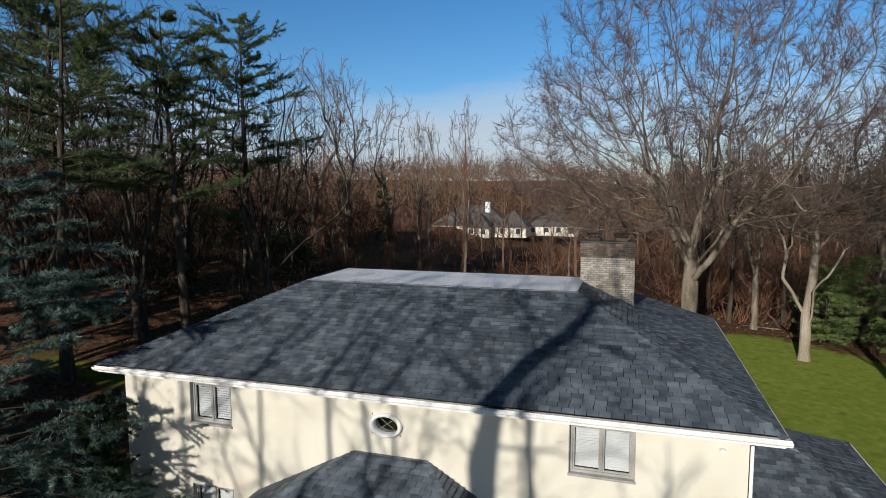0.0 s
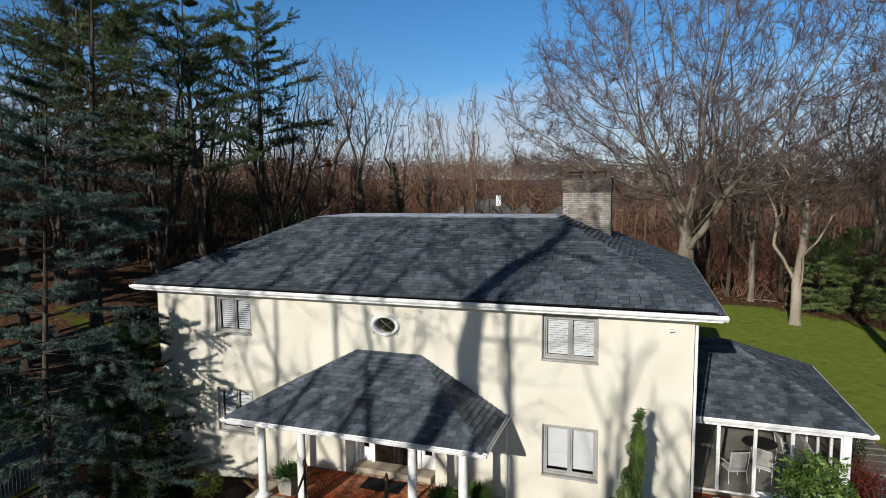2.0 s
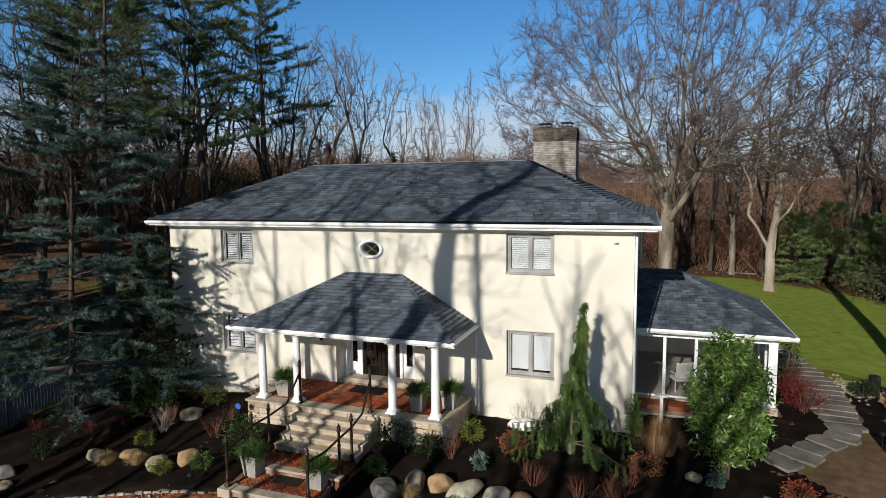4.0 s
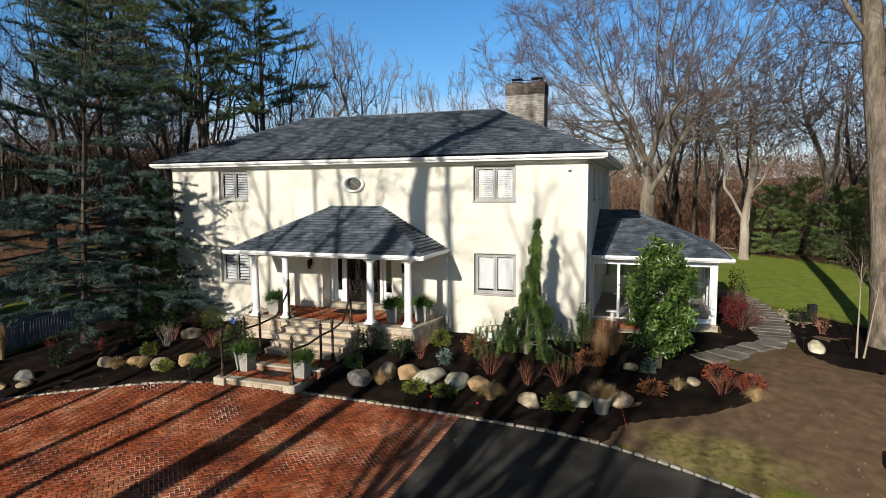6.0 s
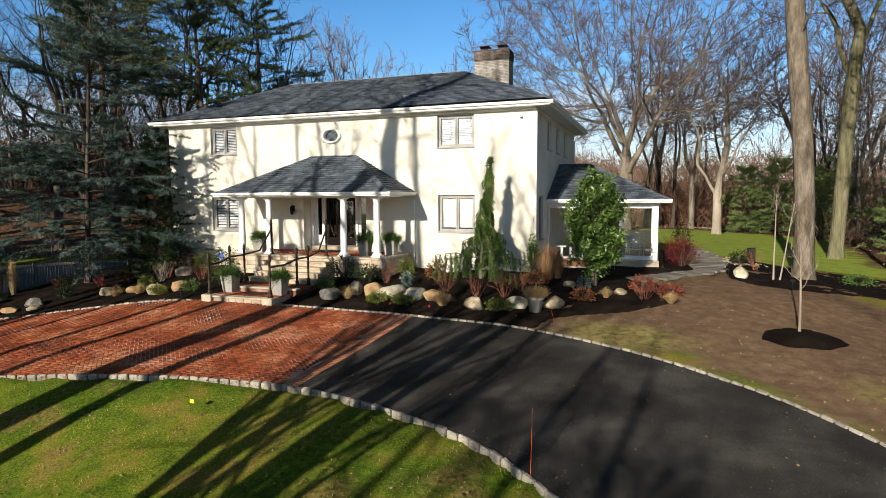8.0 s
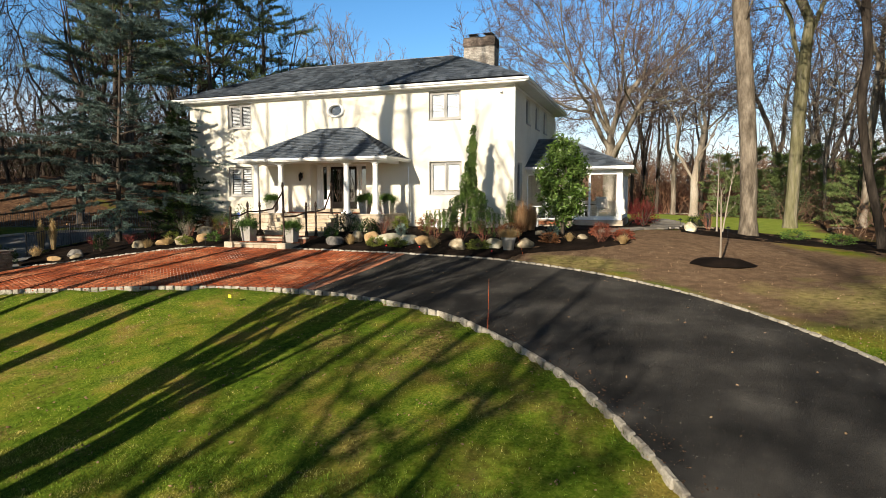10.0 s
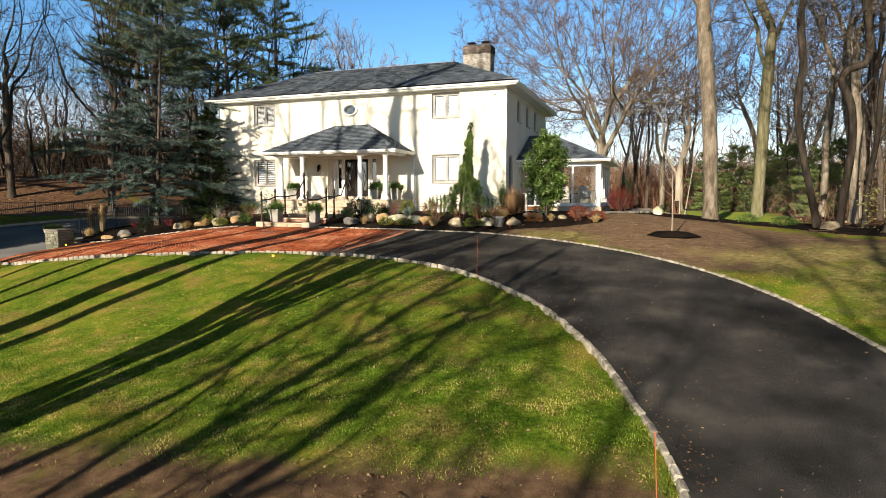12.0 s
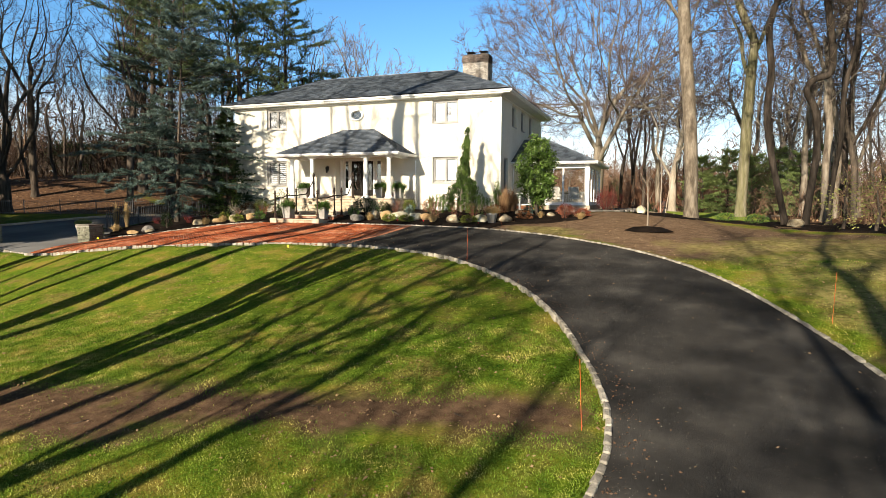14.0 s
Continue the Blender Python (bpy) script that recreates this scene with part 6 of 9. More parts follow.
def plant_bare(key, x, y, turn, scale, label, group="", name="bare_tree", tall=1.0, sink=0.0):
    a, f = BARE[key]
    e = thing(name, (x, y, landf(x, y) - sink), label, "tree", group)
    e.rotation_euler = (0, 0, radians(turn))
    e.scale = (scale, scale, scale * tall)
    part("trunk", a, None, e)
    part("crown", f, None, e)
    return e


def conifer(seed, height, rad, first, reach, whorls, per, droop, tuft_len, tuft_w, count, plates=0.0, shape=0.9, ragged=0.3, sub=6, lean=0.0, gap=0.0, flat=1.0):
    """A conifer: straight trunk, whorls of limbs with side sprays, each set with needle tufts."""
    t = Tree(seed)
    r = t.r
    pts, rads = t.limb(Vector((0, 0, -0.2)), Vector((lean, 0, 1)), height, rad, 12, 0.012, 0.02, 0.08)
    rads[0] = rad * 1.35
    t.keep(pts, rads, 10)
    C, D = [], []
    for i in range(whorls):
        u = first + (1 - first) * (i + 0.5 * r.random()) / whorls
        if r.random() < gap:
            continue
        x = u * 12
        k = min(int(x), 11)
        p = pts[k].lerp(pts[k + 1], x - k)
        prof = (1 - (u - first) / (1 - first)) ** shape
        for j in range(per):
            L = max(0.25, reach * prof * r.uniform(1 - ragged, 1 + ragged))
            a = r.uniform(0, 2 * math.pi)
            d = Vector((math.cos(a), math.sin(a), 0.18 - droop + 0.5 * (u - first)))
            br, ra = t.limb(p, d, L, max(0.012, rad * 0.28 * (1 - u)), 5, 0.07, -0.02 + plates * 0.05, 0.25)
            t.keep(br, ra, 4)
            for m in range(sub):
                v = 0.25 + 0.75 * (m + r.random()) / sub
                xx = v * 5
                kk = min(int(xx), 4)
                q = br[kk].lerp(br[kk + 1], xx - kk)
                along = (br[kk + 1] - br[kk]).normalized()
                side_d = (along + along.cross(Vector((0, 0, 1))).normalized() * r.choice((-1, 1)) * r.uniform(0.4, 1.1)).normalized()
                side_d.z += r.uniform(-0.28, 0.25) * flat - droop * 0.4
                sl = L * r.uniform(0.12, 0.34)
                sp, sr_ = t.limb(q, side_d, sl, 0.008, 2, 0.1, 0, 0.5)
                t.keep(sp, sr_, 3)
                for w in np.linspace(0.15, 1.0, max(2, int(sl / (tuft_len * 0.75)))):
                    c = sp[0].lerp(sp[2], float(w))
                    C.append(tuple(c))
                    D.append(tuple(side_d * 0.7 + Vector((0, 0, 0.25 + plates * 0.3))))
            C.append(tuple(br[-1]))
            D.append(tuple(d))
    V, F = blades(C, D, tuft_len, tuft_w, count, 0.75, seed)
    return t.arrays(), (V, F)


def plant_conifer(name, x, y, wood, needles, label, arrays, turn=0.0, scale=1.0, category="tree", group="", dz=0.0):
    e = thing(name, (x, y, landf(x, y) + dz), label, category, group)
    e.rotation_euler = (0, 0, radians(turn))
    e.scale = (scale,) * 3
    if isinstance(arrays[0], tuple):
        meshes = [np_mesh("trunk", *arrays[0], True), np_mesh("crown", *arrays[1])]
        meshes[0].materials.append(wood), meshes[1].materials.append(needles)
    else:
        meshes = arrays
    part("trunk", meshes[0], None, e)
    part("crown", meshes[1], None, e)
    return e, meshes


# kinds of bare tree
bare_meshes("oak", M_BARK_OAK, M_TWIG, seed=14, height=32, rad=0.72, crown=(13.5, 18.5, 18.5, 4.5), n=4600, shell=2.5, fork=8.5, mains=9, angles=(10, 62), main_len=6.5, step=0.55, kill=0.95, tip=0.0135, bend=0.2, rise=0.05, twigs=5, twig_len=0.9, twig_r=0.0115, fuzz=2.6)
bare_meshes("tall", M_BARK_BROWN, M_TWIG, seed=23, height=27, rad=0.36, crown=(18.5, 6.5, 10, 7), n=900, fork=14.5, mains=4, angles=(10, 45), main_len=4.5, step=0.5, kill=1.0, tip=0.014, bend=0.2, twigs=4, twig_len=0.9, wander=0.014, flare=1.35, lean=(-0.02, 0.0), fuzz=2.6)
bare_meshes("tall_dark", M_BARK_DARK, M_SHADEWOOD, seed=29, height=27, rad=0.36, crown=(18.5, 6.0, 10, 8), n=480, fork=13, mains=4, angles=(10, 45), main_len=4.5, step=0.5, kill=1.2, tip=0.015, bend=0.2, twigs=1, twig_len=0.9, wander=0.014, flare=1.35)
bare_meshes("mossy", M_BARK_MOSS, M_TWIG, seed=27, height=27, rad=0.35, crown=(18, 6.5, 10, 7), n=900, fork=12.5, mains=4, angles=(10, 50), main_len=4.5, step=0.5, kill=1.0, tip=0.014, bend=0.2, twigs=4, twig_len=0.9, wander=0.014, flare=1.35, fuzz=2.6)
bare_meshes("tall_b", M_BARK, M_TWIG, seed=31, height=24, rad=0.21, crown=(15, 4.6, 9, 6), n=520, fork=10, mains=3, angles=(8, 40), main_len=4, step=0.5, kill=1.0, tip=0.015, bend=0.22, twigs=3, twig_len=0.9, wander=0.035)
bare_meshes("pale", M_BARK_PALE, M_BARK_DARK, seed=47, height=18, rad=0.38, crown=(11.5, 6.0, 6.5, 3.5), n=560, fork=4.0, mains=3, angles=(12, 32), main_len=4.5, step=0.45, kill=1.0, tip=0.018, bend=0.42, rise=0.03, twigs=3, twig_len=0.8)
bare_meshes("grey", M_BARK, M_TWIG, seed=48, height=19, rad=0.28, crown=(12, 5.6, 7, 5), n=560, fork=5.0, mains=4, angles=(8, 40), main_len=4.5, step=0.45, kill=1.0, tip=0.016, bend=0.28, twigs=3, twig_len=0.8)
bare_meshes("dark", M_BARK_DARK, M_SHADEWOOD, seed=53, height=25, rad=0.48, crown=(15, 8.0, 10, 7), n=1000, fork=4.5, mains=7, angles=(5, 34), main_len=10, step=0.5, kill=1.1, tip=0.018, bend=0.25, rise=0.1, twigs=1, twig_len=0.9, twig_r=0.010)
bare_meshes("twisted", M_BARK_DARK, M_BARK_DARK, seed=68, height=19, rad=0.26, fork=6.0, mains=2, reach=4.6, angles=(6, 24), shoots=2, crook=0.24, rise=0.05, depth=4, thin=0.013, lean=(-0.15, 0), ratio=0.66, kids=2, slim=1.15)
bare_meshes("wood_a", M_BARK, M_TWIG, seed=71, height=19, rad=0.17, crown=(12.5, 3.6, 7.5, 6.5), n=240, fork=13, tiers=0.6, step=0.6, kill=1.0, tip=0.016, bend=0.22, twigs=2, twig_len=1.0, twig_r=0.011, wander=0.04)
bare_meshes("wood_b", M_BARK_DARK, M_TWIG, seed=79, height=18, rad=0.20, crown=(12, 4.2, 7.5, 6.5), n=240, fork=7, mains=3, angles=(6, 30), main_len=4, step=0.6, kill=1.0, tip=0.016, bend=0.26, twigs=2, twig_len=1.0, twig_r=0.011, wander=0.05)
bare_meshes("wood_d", M_BARK_DARK, M_SHADEWOOD, seed=81, height=18, rad=0.20, crown=(12, 4.2, 8, 7.5), n=260, fork=6, mains=4, angles=(6, 30), main_len=4, step=0.6, kill=1.0, tip=0.018, bend=0.26, twigs=2, twig_len=1.1, twig_r=0.012, wander=0.05)
bare_meshes("wood_c", M_BARK, M_TWIG, seed=83, height=15, rad=0.13, crown=(9, 3.4, 6, 5.5), n=200, fork=5, mains=4, angles=(6, 34), main_len=3, step=0.6, kill=1.0, tip=0.015, bend=0.28, twigs=2, twig_len=1.0, twig_r=0.011, wander=0.06)
bare_meshes("sapling", M_BARK_PALE, seed=97, height=3.2, rad=0.042, clear=0.55, spread=0.26, limbs=7, subs=3, twigs=2, fine=0, levels=3, thick=0.3, wander=0.012, flare=1.1)
bare_meshes("whip", M_BARK_PALE, seed=99, height=4.3, rad=0.036, clear=0.72, spread=0.16, limbs=6, subs=3, twigs=2, fine=0, levels=3, thick=0.3, wander=0.012, flare=1.1)
bare_meshes("mast", M_BARK, seed=103, height=31, rad=0.44, crown=(25, 6.0, 7, 7), n=260, fork=19.0, mains=3, angles=(8, 24), main_len=9.0, step=0.5, kill=1.0, tip=0.02, bend=0.2, twigs=1, twig_len=0.8, twig_r=0.011, wander=0.008, flare=1.3)
bare_meshes("mast_c", M_BARK, seed=107, height=31, rad=0.34, clear=0.80, spread=0.2, limbs=5, subs=4, twigs=3, fine=0, levels=3, thick=1.5, wander=0.008, steep=0.5, flare=1.3, trunk_end=0.25)
bare_meshes("mast_slim", M_BARK, seed=109, height=29, rad=0.21, clear=0.45, spread=0.26, limbs=6, subs=4, twigs=3, fine=0, levels=3, thick=1.4, wander=0.012, steep=0.6, flare=1.3, limb_k=1.2, trunk_end=0.18, leader=0.95)
bare_meshes("open_crown", M_BARK, seed=131, height=24, rad=0.25, clear=0.45, spread=0.26, limbs=7, subs=4, twigs=2, fine=0, levels=3, thick=1.0, wander=0.035)
bare_meshes("clump", M_BARK_DARK, seed=113, height=22, rad=0.33, fork=2.6, mains=4, reach=11, angles=(3, 17), shoots=3, crook=0.035, rise=0.008, depth=3, thin=0.02, ratio=0.4, kids=2, taper=0.68, low=5)
bare_meshes("clump_b", M_BARK_DARK, seed=117, height=22, rad=0.34, fork=2.2, mains=5, reach=11, angles=(4, 22), shoots=3, crook=0.035, rise=0.008, depth=3, thin=0.02, ratio=0.4, kids=2, taper=0.68, low=5)

bare_meshes("crooked", M_BARK_BLACK, M_BARK_DARK, seed=91, height=19, rad=0.16, flare=1.7, crown=(14.5, 4.5, 6, 6), n=420, trunk=[(0, 0, -0.2), (0.25, 0.1, 1.6), (0.45, 0.1, 3.6), (0.25, 0.0, 5.3), (-0.28, -0.1, 6.3), (0.05, 0.0, 6.8), (0.85, 0.1, 7.1), (0.98, 0.1, 7.9), (0.68, 0.0, 9.4), (0.45, 0.1, 11.5), (0.6, 0.1, 13)], step=0.3, kill=0.9, tip=0.015, bend=0.4, twigs=3, twig_len=0.7)
bare_meshes("leaning", M_BARK_BLACK, M_BARK_DARK, seed=93, height=19, rad=0.15, flare=1.7, crown=(14, 4.5, 7, 7), n=420, trunk=[(0, 0, -0.2), (-0.35, 0.0, 1.2), (-0.9, 0.0, 3.4), (-1.2, 0.0, 5.5), (-1.05, 0.0, 7.0), (-1.25, 0.0, 9.2), (-0.8, 0.0, 11), (-0.9, 0, 13)], step=0.4, kill=0.9, tip=0.015, bend=0.35, twigs=3, twig_len=0.7)
bare_meshes("twin", M_BARK_BLACK, M_BARK_DARK, seed=95, height=19, rad=0.115, flare=1.7, crown=(15, 4.2, 6, 6), n=360, trunk=[(0, 0, -0.2), (0.15, 0.1, 2.0), (0.35, 0.0, 4.0), (0.5, 0.1, 6.6), (0.85, 0.0, 8.4), (0.95, 0.1, 10.5), (1.1, 0.1, 13)], step=0.4, kill=0.9, tip=0.015, bend=0.35, twigs=3, twig_len=0.7)

bare_meshes("vined", M_BARK, M_BARK_RED, seed=61, height=26, rad=0.36, crown=(18, 5.2, 8, 8), n=230, fork=7, mains=5, angles=(5, 26), main_len=8, step=0.6, kill=1.3, tip=0.034, bend=0.32, twigs=2, twig_len=1.3, twig_r=0.026, wander=0.03)
bare_meshes("dense", M_BARK, M_TWIG, seed=97, height=15, rad=0.2, crown=(11, 4.6, 3.6, 3.4), n=420, fork=7, mains=4, angles=(15, 50), main_len=3, step=0.4, kill=0.7, tip=0.016, bend=0.25, twigs=3, twig_len=0.8, twig_r=0.012)

plant_bare("oak", 1.75, 34.5, 40, 0.84, "large spreading bare tree with pale limbs behind the house", tall=1.1)
plant_bare("pale", 9.4, 33, 10, 0.95, "pale-barked forked bare tree at the lawn's edge", name="bare_tree")
plant_bare("grey", 7.9, 43, 130, 1.0, "slender bare tree with a grey trunk at the wood's edge")
for x, y, turn, s in ((3.4, 46, 20, 1.0), (5.0, 49, 150, 1.1), (6.2, 45, 270, 0.95), (10.9, 46, 60, 1.05), (4.3, 54, 330, 1.15)):
    plant_bare("wood_b", x, y, turn, s, "brown-stemmed bare tree crowded at the wood's edge", "wood's edge trees", tall=1.15)
plant_bare("grey", 17.5, 44, 210, 1.3, "tall grey bare tree in the woods")
plant_bare("tall_b", 23, 47, 100, 1.25, "tall bare tree in the woods")
plant_bare("pale", 21, 39, 70, 0.95, "pale twin-trunked bare tree in the woods")
plant_bare("tall", 10.0, 4.0, 255, 1.0, "tall bare tree with a thick grey-brown trunk beside the path")
plant_bare("mossy", 13.6, 14.2, 200, 1.0, "tall bare tree with a green mossy trunk")
plant_bare("leaning", 14.05, 0.15, 20, 1.0, "leaning dark tree above a pale rock")
plant_bare("crooked", 14.85, 0.45, 20, 1.0, "dark tree with a sharply crooked trunk beside the pale rock")
plant_bare("twin", 15.9, 0.8, 20, 1.0, "slender dark tree behind the crooked one")
plant_bare("tall_b", 18.6, -3.4, 10, 0.95, "tall bare tree in the wood's front rank")
plant_bare("tall_b", 17.0, 6.5, 60, 1.05, "tall bare tree in the wood's front rank")
plant_bare("tall_b", 17.5, 15, 240, 1.0, "tall bare tree at the wood's edge")
plant_bare("grey", 21.5, 3.0, 300, 1.0, "dark bare tree with several stems in the woods")
# on the far side of the lower court
plant_bare("dark", -39, 22, 0, 1.1, "large dark bare tree with several stems")
plant_bare("tall_b", -55, 36, 30, 1.1, "tall dark bare tree on the leafy bank")
plant_bare("dark", -48, 38, 100, 1.1, "dark bare tree on the leafy bank")
plant_bare("tall_dark", -36, 8, 200, 0.8, "tall bare tree beyond the lower court")
plant_bare("tall_dark", -48, 8, 120, 0.85, "tall dark tree beside the lower court")
plant_bare("dark", -44, 17, 50, 1.0, "dark bare tree beyond the lower court")
plant_bare("dark", -41.5, 1.0, 60, 0.9, "dark bare tree beside the lower court")
plant_bare("dark", -33, 30, 150, 0.95, "dark bare tree among the pines")
# vine-hung trees behind the house
for x, y, turn, s, tall, top, full in ((-39.2, 50.0, 0, 0.92, 1.08, 12.0, 1.0), (-36.3, 52.0, 80, 0.7, 1.4, 11.0, 0.9), (-31.8, 55.0, 200, 0.55, 1.6, 9.0, 0.8), (-28.3, 57.0, 300, 0.42, 1.9, 4.0, 0.4),
                                   (-27.3, 57.6, 40, 0.38, 2.1, 4.0, 0.4), (-22.4, 57.0, 120, 0.45, 2.0, 20.0, 0.5)):
    hung = plant_bare("vined", x, y, turn, s, "bare tree hung with red-brown vines behind the house", "vine-hung trees", tall=tall)
    tv = Tree(int(turn) + 5)
    for _ in range(int(950 * full)):
        a, h = tv.r.uniform(0, 6.28), top * tv.r.random()
        k = abs(tv.r.gauss(0, 1.1)) * (1.2 - h / top) if top < 15 else abs(tv.r.gauss(0, 0.7)) * (0.4 + h / top)
        st, rs = tv.limb(Vector((math.cos(a) * k, math.sin(a) * k, h)), Vector((tv.r.gauss(0, 0.3), tv.r.gauss(0, 0.3), -1)), tv.r.uniform(0.6, 1.8), 0.035, 3, 0.25, -0.05, 0.5)
        tv.keep(st, rs, 3)
    part("vine", np_mesh("vine", *tv.arrays()), M_VINE, hung, "tangle of red-brown vines")

# trees beyond the front lawn whose shadows fall on lawn, drive and house
SHADE = [("mast", -10.9, -28.5, 0, 0.97), ("mast_c", -9.55, -29.5, 140, 0.95), ("mast_slim", -15.2, -29, 30, 1.0), ("mast_slim", -14.0, -30, 140, 1.0), ("mast_slim", -18.3, -30.5, 200, 1.0), ("mast", -21.6, -33, 80, 0.9),
         ("clump", -5.1, -29.2, 180, 1.0), ("clump_b", -4.25, -29.4, 20, 1.0), ("open_crown", -2.4, -42.5, 60, 0.95), ("open_crown", 0.2, -58, 200, 0.95), ("tall", 8.3, -47, 200, 0.95), ("mast_slim", -5.1, -45, 90, 1.0),
         ("mast_slim", -20.6, -31, 50, 1.0), ("open_crown", -0.9, -43.5, 310, 0.9), ("twisted", 5.0, -53, 40, 1.1), ("tall_b", 6.6, -61, 10, 1.0), ("dense", -2.2, -40.5, 0, 1.0)]
for key, x, y, turn, s in SHADE:
    plant_bare(key, x, y, turn, s, "tall bare tree on the far side of the front lawn", "front lawn trees")

# woods: many thinner bare trees
rw = random.Random(9)


def wood(count, spot, group, label, lo=0.8, hi=1.25):
    for _ in range(count):
        x, y = spot()
        # left of x -30 the twigs carry shade in their colour
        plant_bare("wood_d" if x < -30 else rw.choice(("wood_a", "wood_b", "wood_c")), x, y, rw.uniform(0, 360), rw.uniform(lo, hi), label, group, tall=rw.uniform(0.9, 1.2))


wood(58, lambda: (rw.uniform(19, 54), rw.uniform(6, 70)), "woods beside the lawn", "slender bare woodland tree in leaf litter")
wood(15, lambda: (rw.uniform(20, 44), rw.uniform(-9, 8)), "woods beside the lawn", "slender bare woodland tree in leaf litter")
wood(16, lambda: (rw.uniform(-58, 14), rw.uniform(50, 88)), "woods behind the house", "slender bare woodland tree in leaf litter", 0.5, 0.75)
wood(50, lambda: (rw.uniform(-95, -38), rw.uniform(20, 70)), "woods beyond the court", "slender dark bare woodland tree on the bank", 0.65, 1.0)

# pines beyond the court
pine = conifer(5, 25, 0.40, 0.46, 4.6, 17, 4, 0.0, 0.27, 0.036, 17, plates=0.5, shape=0.26, ragged=0.6, sub=19, gap=0.12)
_, pine_meshes = plant_conifer("pine_tree", -34.2, 21.5, M_BARK_DARK, M_PINE, "tall dark white pine with plated branches", pine, 20, 1.0)
# the six with y below 0 are added out of view to cast shade
for x, y, turn, s in ((-37.6, 33.5, 150, 1.06), (-37.5, 14.2, 250, 1.05), (-58, 34, 80, 1.15), (-50, 24, 190, 1.1), (-46, -4, 40, 1.0), (-53, -5, 220, 1.1), (-41, -10, 130, 1.0), (-36, -17, 300, 1.0), (-58, -12, 160, 1.1), (-66, -6, 250, 1.1)):
    plant_conifer("pine_tree", x, y, None, None, "tall dark white pine with plated branches", pine_meshes, turn, s)
young = conifer(15, 9.5, 0.13, 0.04, 3.1, 24, 5, 0.05, 0.30, 0.024, 26, plates=0.2, shape=0.5, ragged=0.6, sub=11, gap=0.08)
young_meshes = None
for x, y, turn, s in ((12.6, 40, 0, 0.68), (15.2, 41, 90, 0.76), (17.2, 37, 200, 0.66), (19.8, 39, 20, 0.75), (17.6, 16.5, 40, 0.5), (24, 36, 300, 0.75)):
    _, young_meshes = plant_conifer("young_pine", x, y, M_BARK_DARK, M_YPINE, "young green pine at the wood's edge", young_meshes or young, turn, s, group="young pines")

# dense evergreens on the court's sunny side, added out of view for shade
screen = conifer(34, 21, 0.3, 0.05, 3.9, 26, 6, 0.12, 0.8, 0.3, 5, shape=0.75, ragged=0.3, sub=6)
screen_meshes = None
for x, y, turn, s in ((-36, -16, 0, 0.9), (-41.5, -13, 70, 1.0), (-58, -6, 280, 1.1), (-64, -4, 350, 1.0), (-70, -2, 60, 1.1), (-76, 0, 130, 1.1), (-27, -26, 20, 0.9), (-31.5, -15, 40, 0.6), (-32.5, -24, 95, 1.0), (-38, -22, 170, 1.0), (-31, -33, 250, 1.1)):
    _, screen_meshes = plant_conifer("shade_conifer", x, y, M_BARK_DARK, M_DARKGREEN, "tall dense dark evergreen beyond the court", screen_meshes or screen, turn, s, group="court evergreens")

# blue cedar and dark conifer in the bed by the court
cedar = conifer(8, 14.5, 0.135, 0.12, 3.7, 30, 5, 0.10, 0.15, 0.026, 20, plates=-0.6, shape=0.45, ragged=0.55, sub=15, lean=0.015, gap=0.1, flat=0.5)
plant_conifer("blue_cedar", -19.9, -3.0, M_BARK_DARK, M_BLUE, "blue-grey cedar with layered drooping branches", cedar)
yew = conifer(13, 8.6, 0.13, 0.04, 1.7, 26, 5, 0.15, 0.22, 0.05, 10, shape=0.5, ragged=0.35, sub=6)
plant_conifer("dark_conifer", -17.1, -1.7, M_BARK_DARK, M_DARKGREEN, "small dark conifer at the house corner", yew, 0, 0.78)

# ---- distance: far woods, thicket, neighbouring house ----


def far_woods():
    """Low-cost bare trees in belts out to the skyline, joined."""
    g = np.random.default_rng(4)
    V, F, o = [], [], 0
    t = Tree(200)
    r = t.r
    for _ in range(520):
        d = r.uniform(85, 300) if r.random() < 0.6 else r.uniform(300, 420)
        a = radians(r.uniform(28, 168))
        x, y = -3 + d * math.cos(a), -10 + d * math.sin(a)
        if y < 60 and abs(x) < 60:
            continue
        if math.hypot(x + 38, y - 146) < 22 or (abs(x + 38 - (141 - y) * 0.24) < 4 and 95 < y < 141):
            continue
        z = landf(x, y) - 0.5
        h = r.uniform(13, 20)
        base = Vector((x, y, z))
        tr, ra = t.limb(base, Vector((r.gauss(0, 0.05), r.gauss(0, 0.05), 1)), h * 0.8, r.uniform(0.16, 0.3), 4, 0.05, 0.0, 0.3)
        t.keep(tr, ra, 4)
        for i in range(11):
            u = r.uniform(0.22, 1.0) * 4
            k = min(int(u), 3)
            p = tr[k].lerp(tr[k + 1], u - k)
            b = r.uniform(0, 6.28)
            br, rb = t.limb(p, Vector((math.cos(b), math.sin(b), r.uniform(0.5, 1.6))), h * r.uniform(0.18, 0.4), 0.07, 3, 0.2, 0.06, 0.35)
            t.keep(br, rb, 3)
            for _ in range(3):
                w = r.uniform(0.3, 1) * 3
                k = min(int(w), 2)
                p2 = br[k].lerp(br[k + 1], w - k)
                tw, rt = t.limb(p2, Vector((r.gauss(0, 1), r.gauss(0, 1), r.uniform(0.3, 1.5))), h * r.uniform(0.07, 0.15), 0.045, 2, 0.2, 0.03, 0.4)
                t.keep(tw, rt, 3)
    return t.arrays()


far_mesh = np_mesh("far_woods", *far_woods())
tagged(part("far_woods", far_mesh, M_FARWOOD), "brown leafless woodland reaching to the skyline", "woods", kind="stuff")


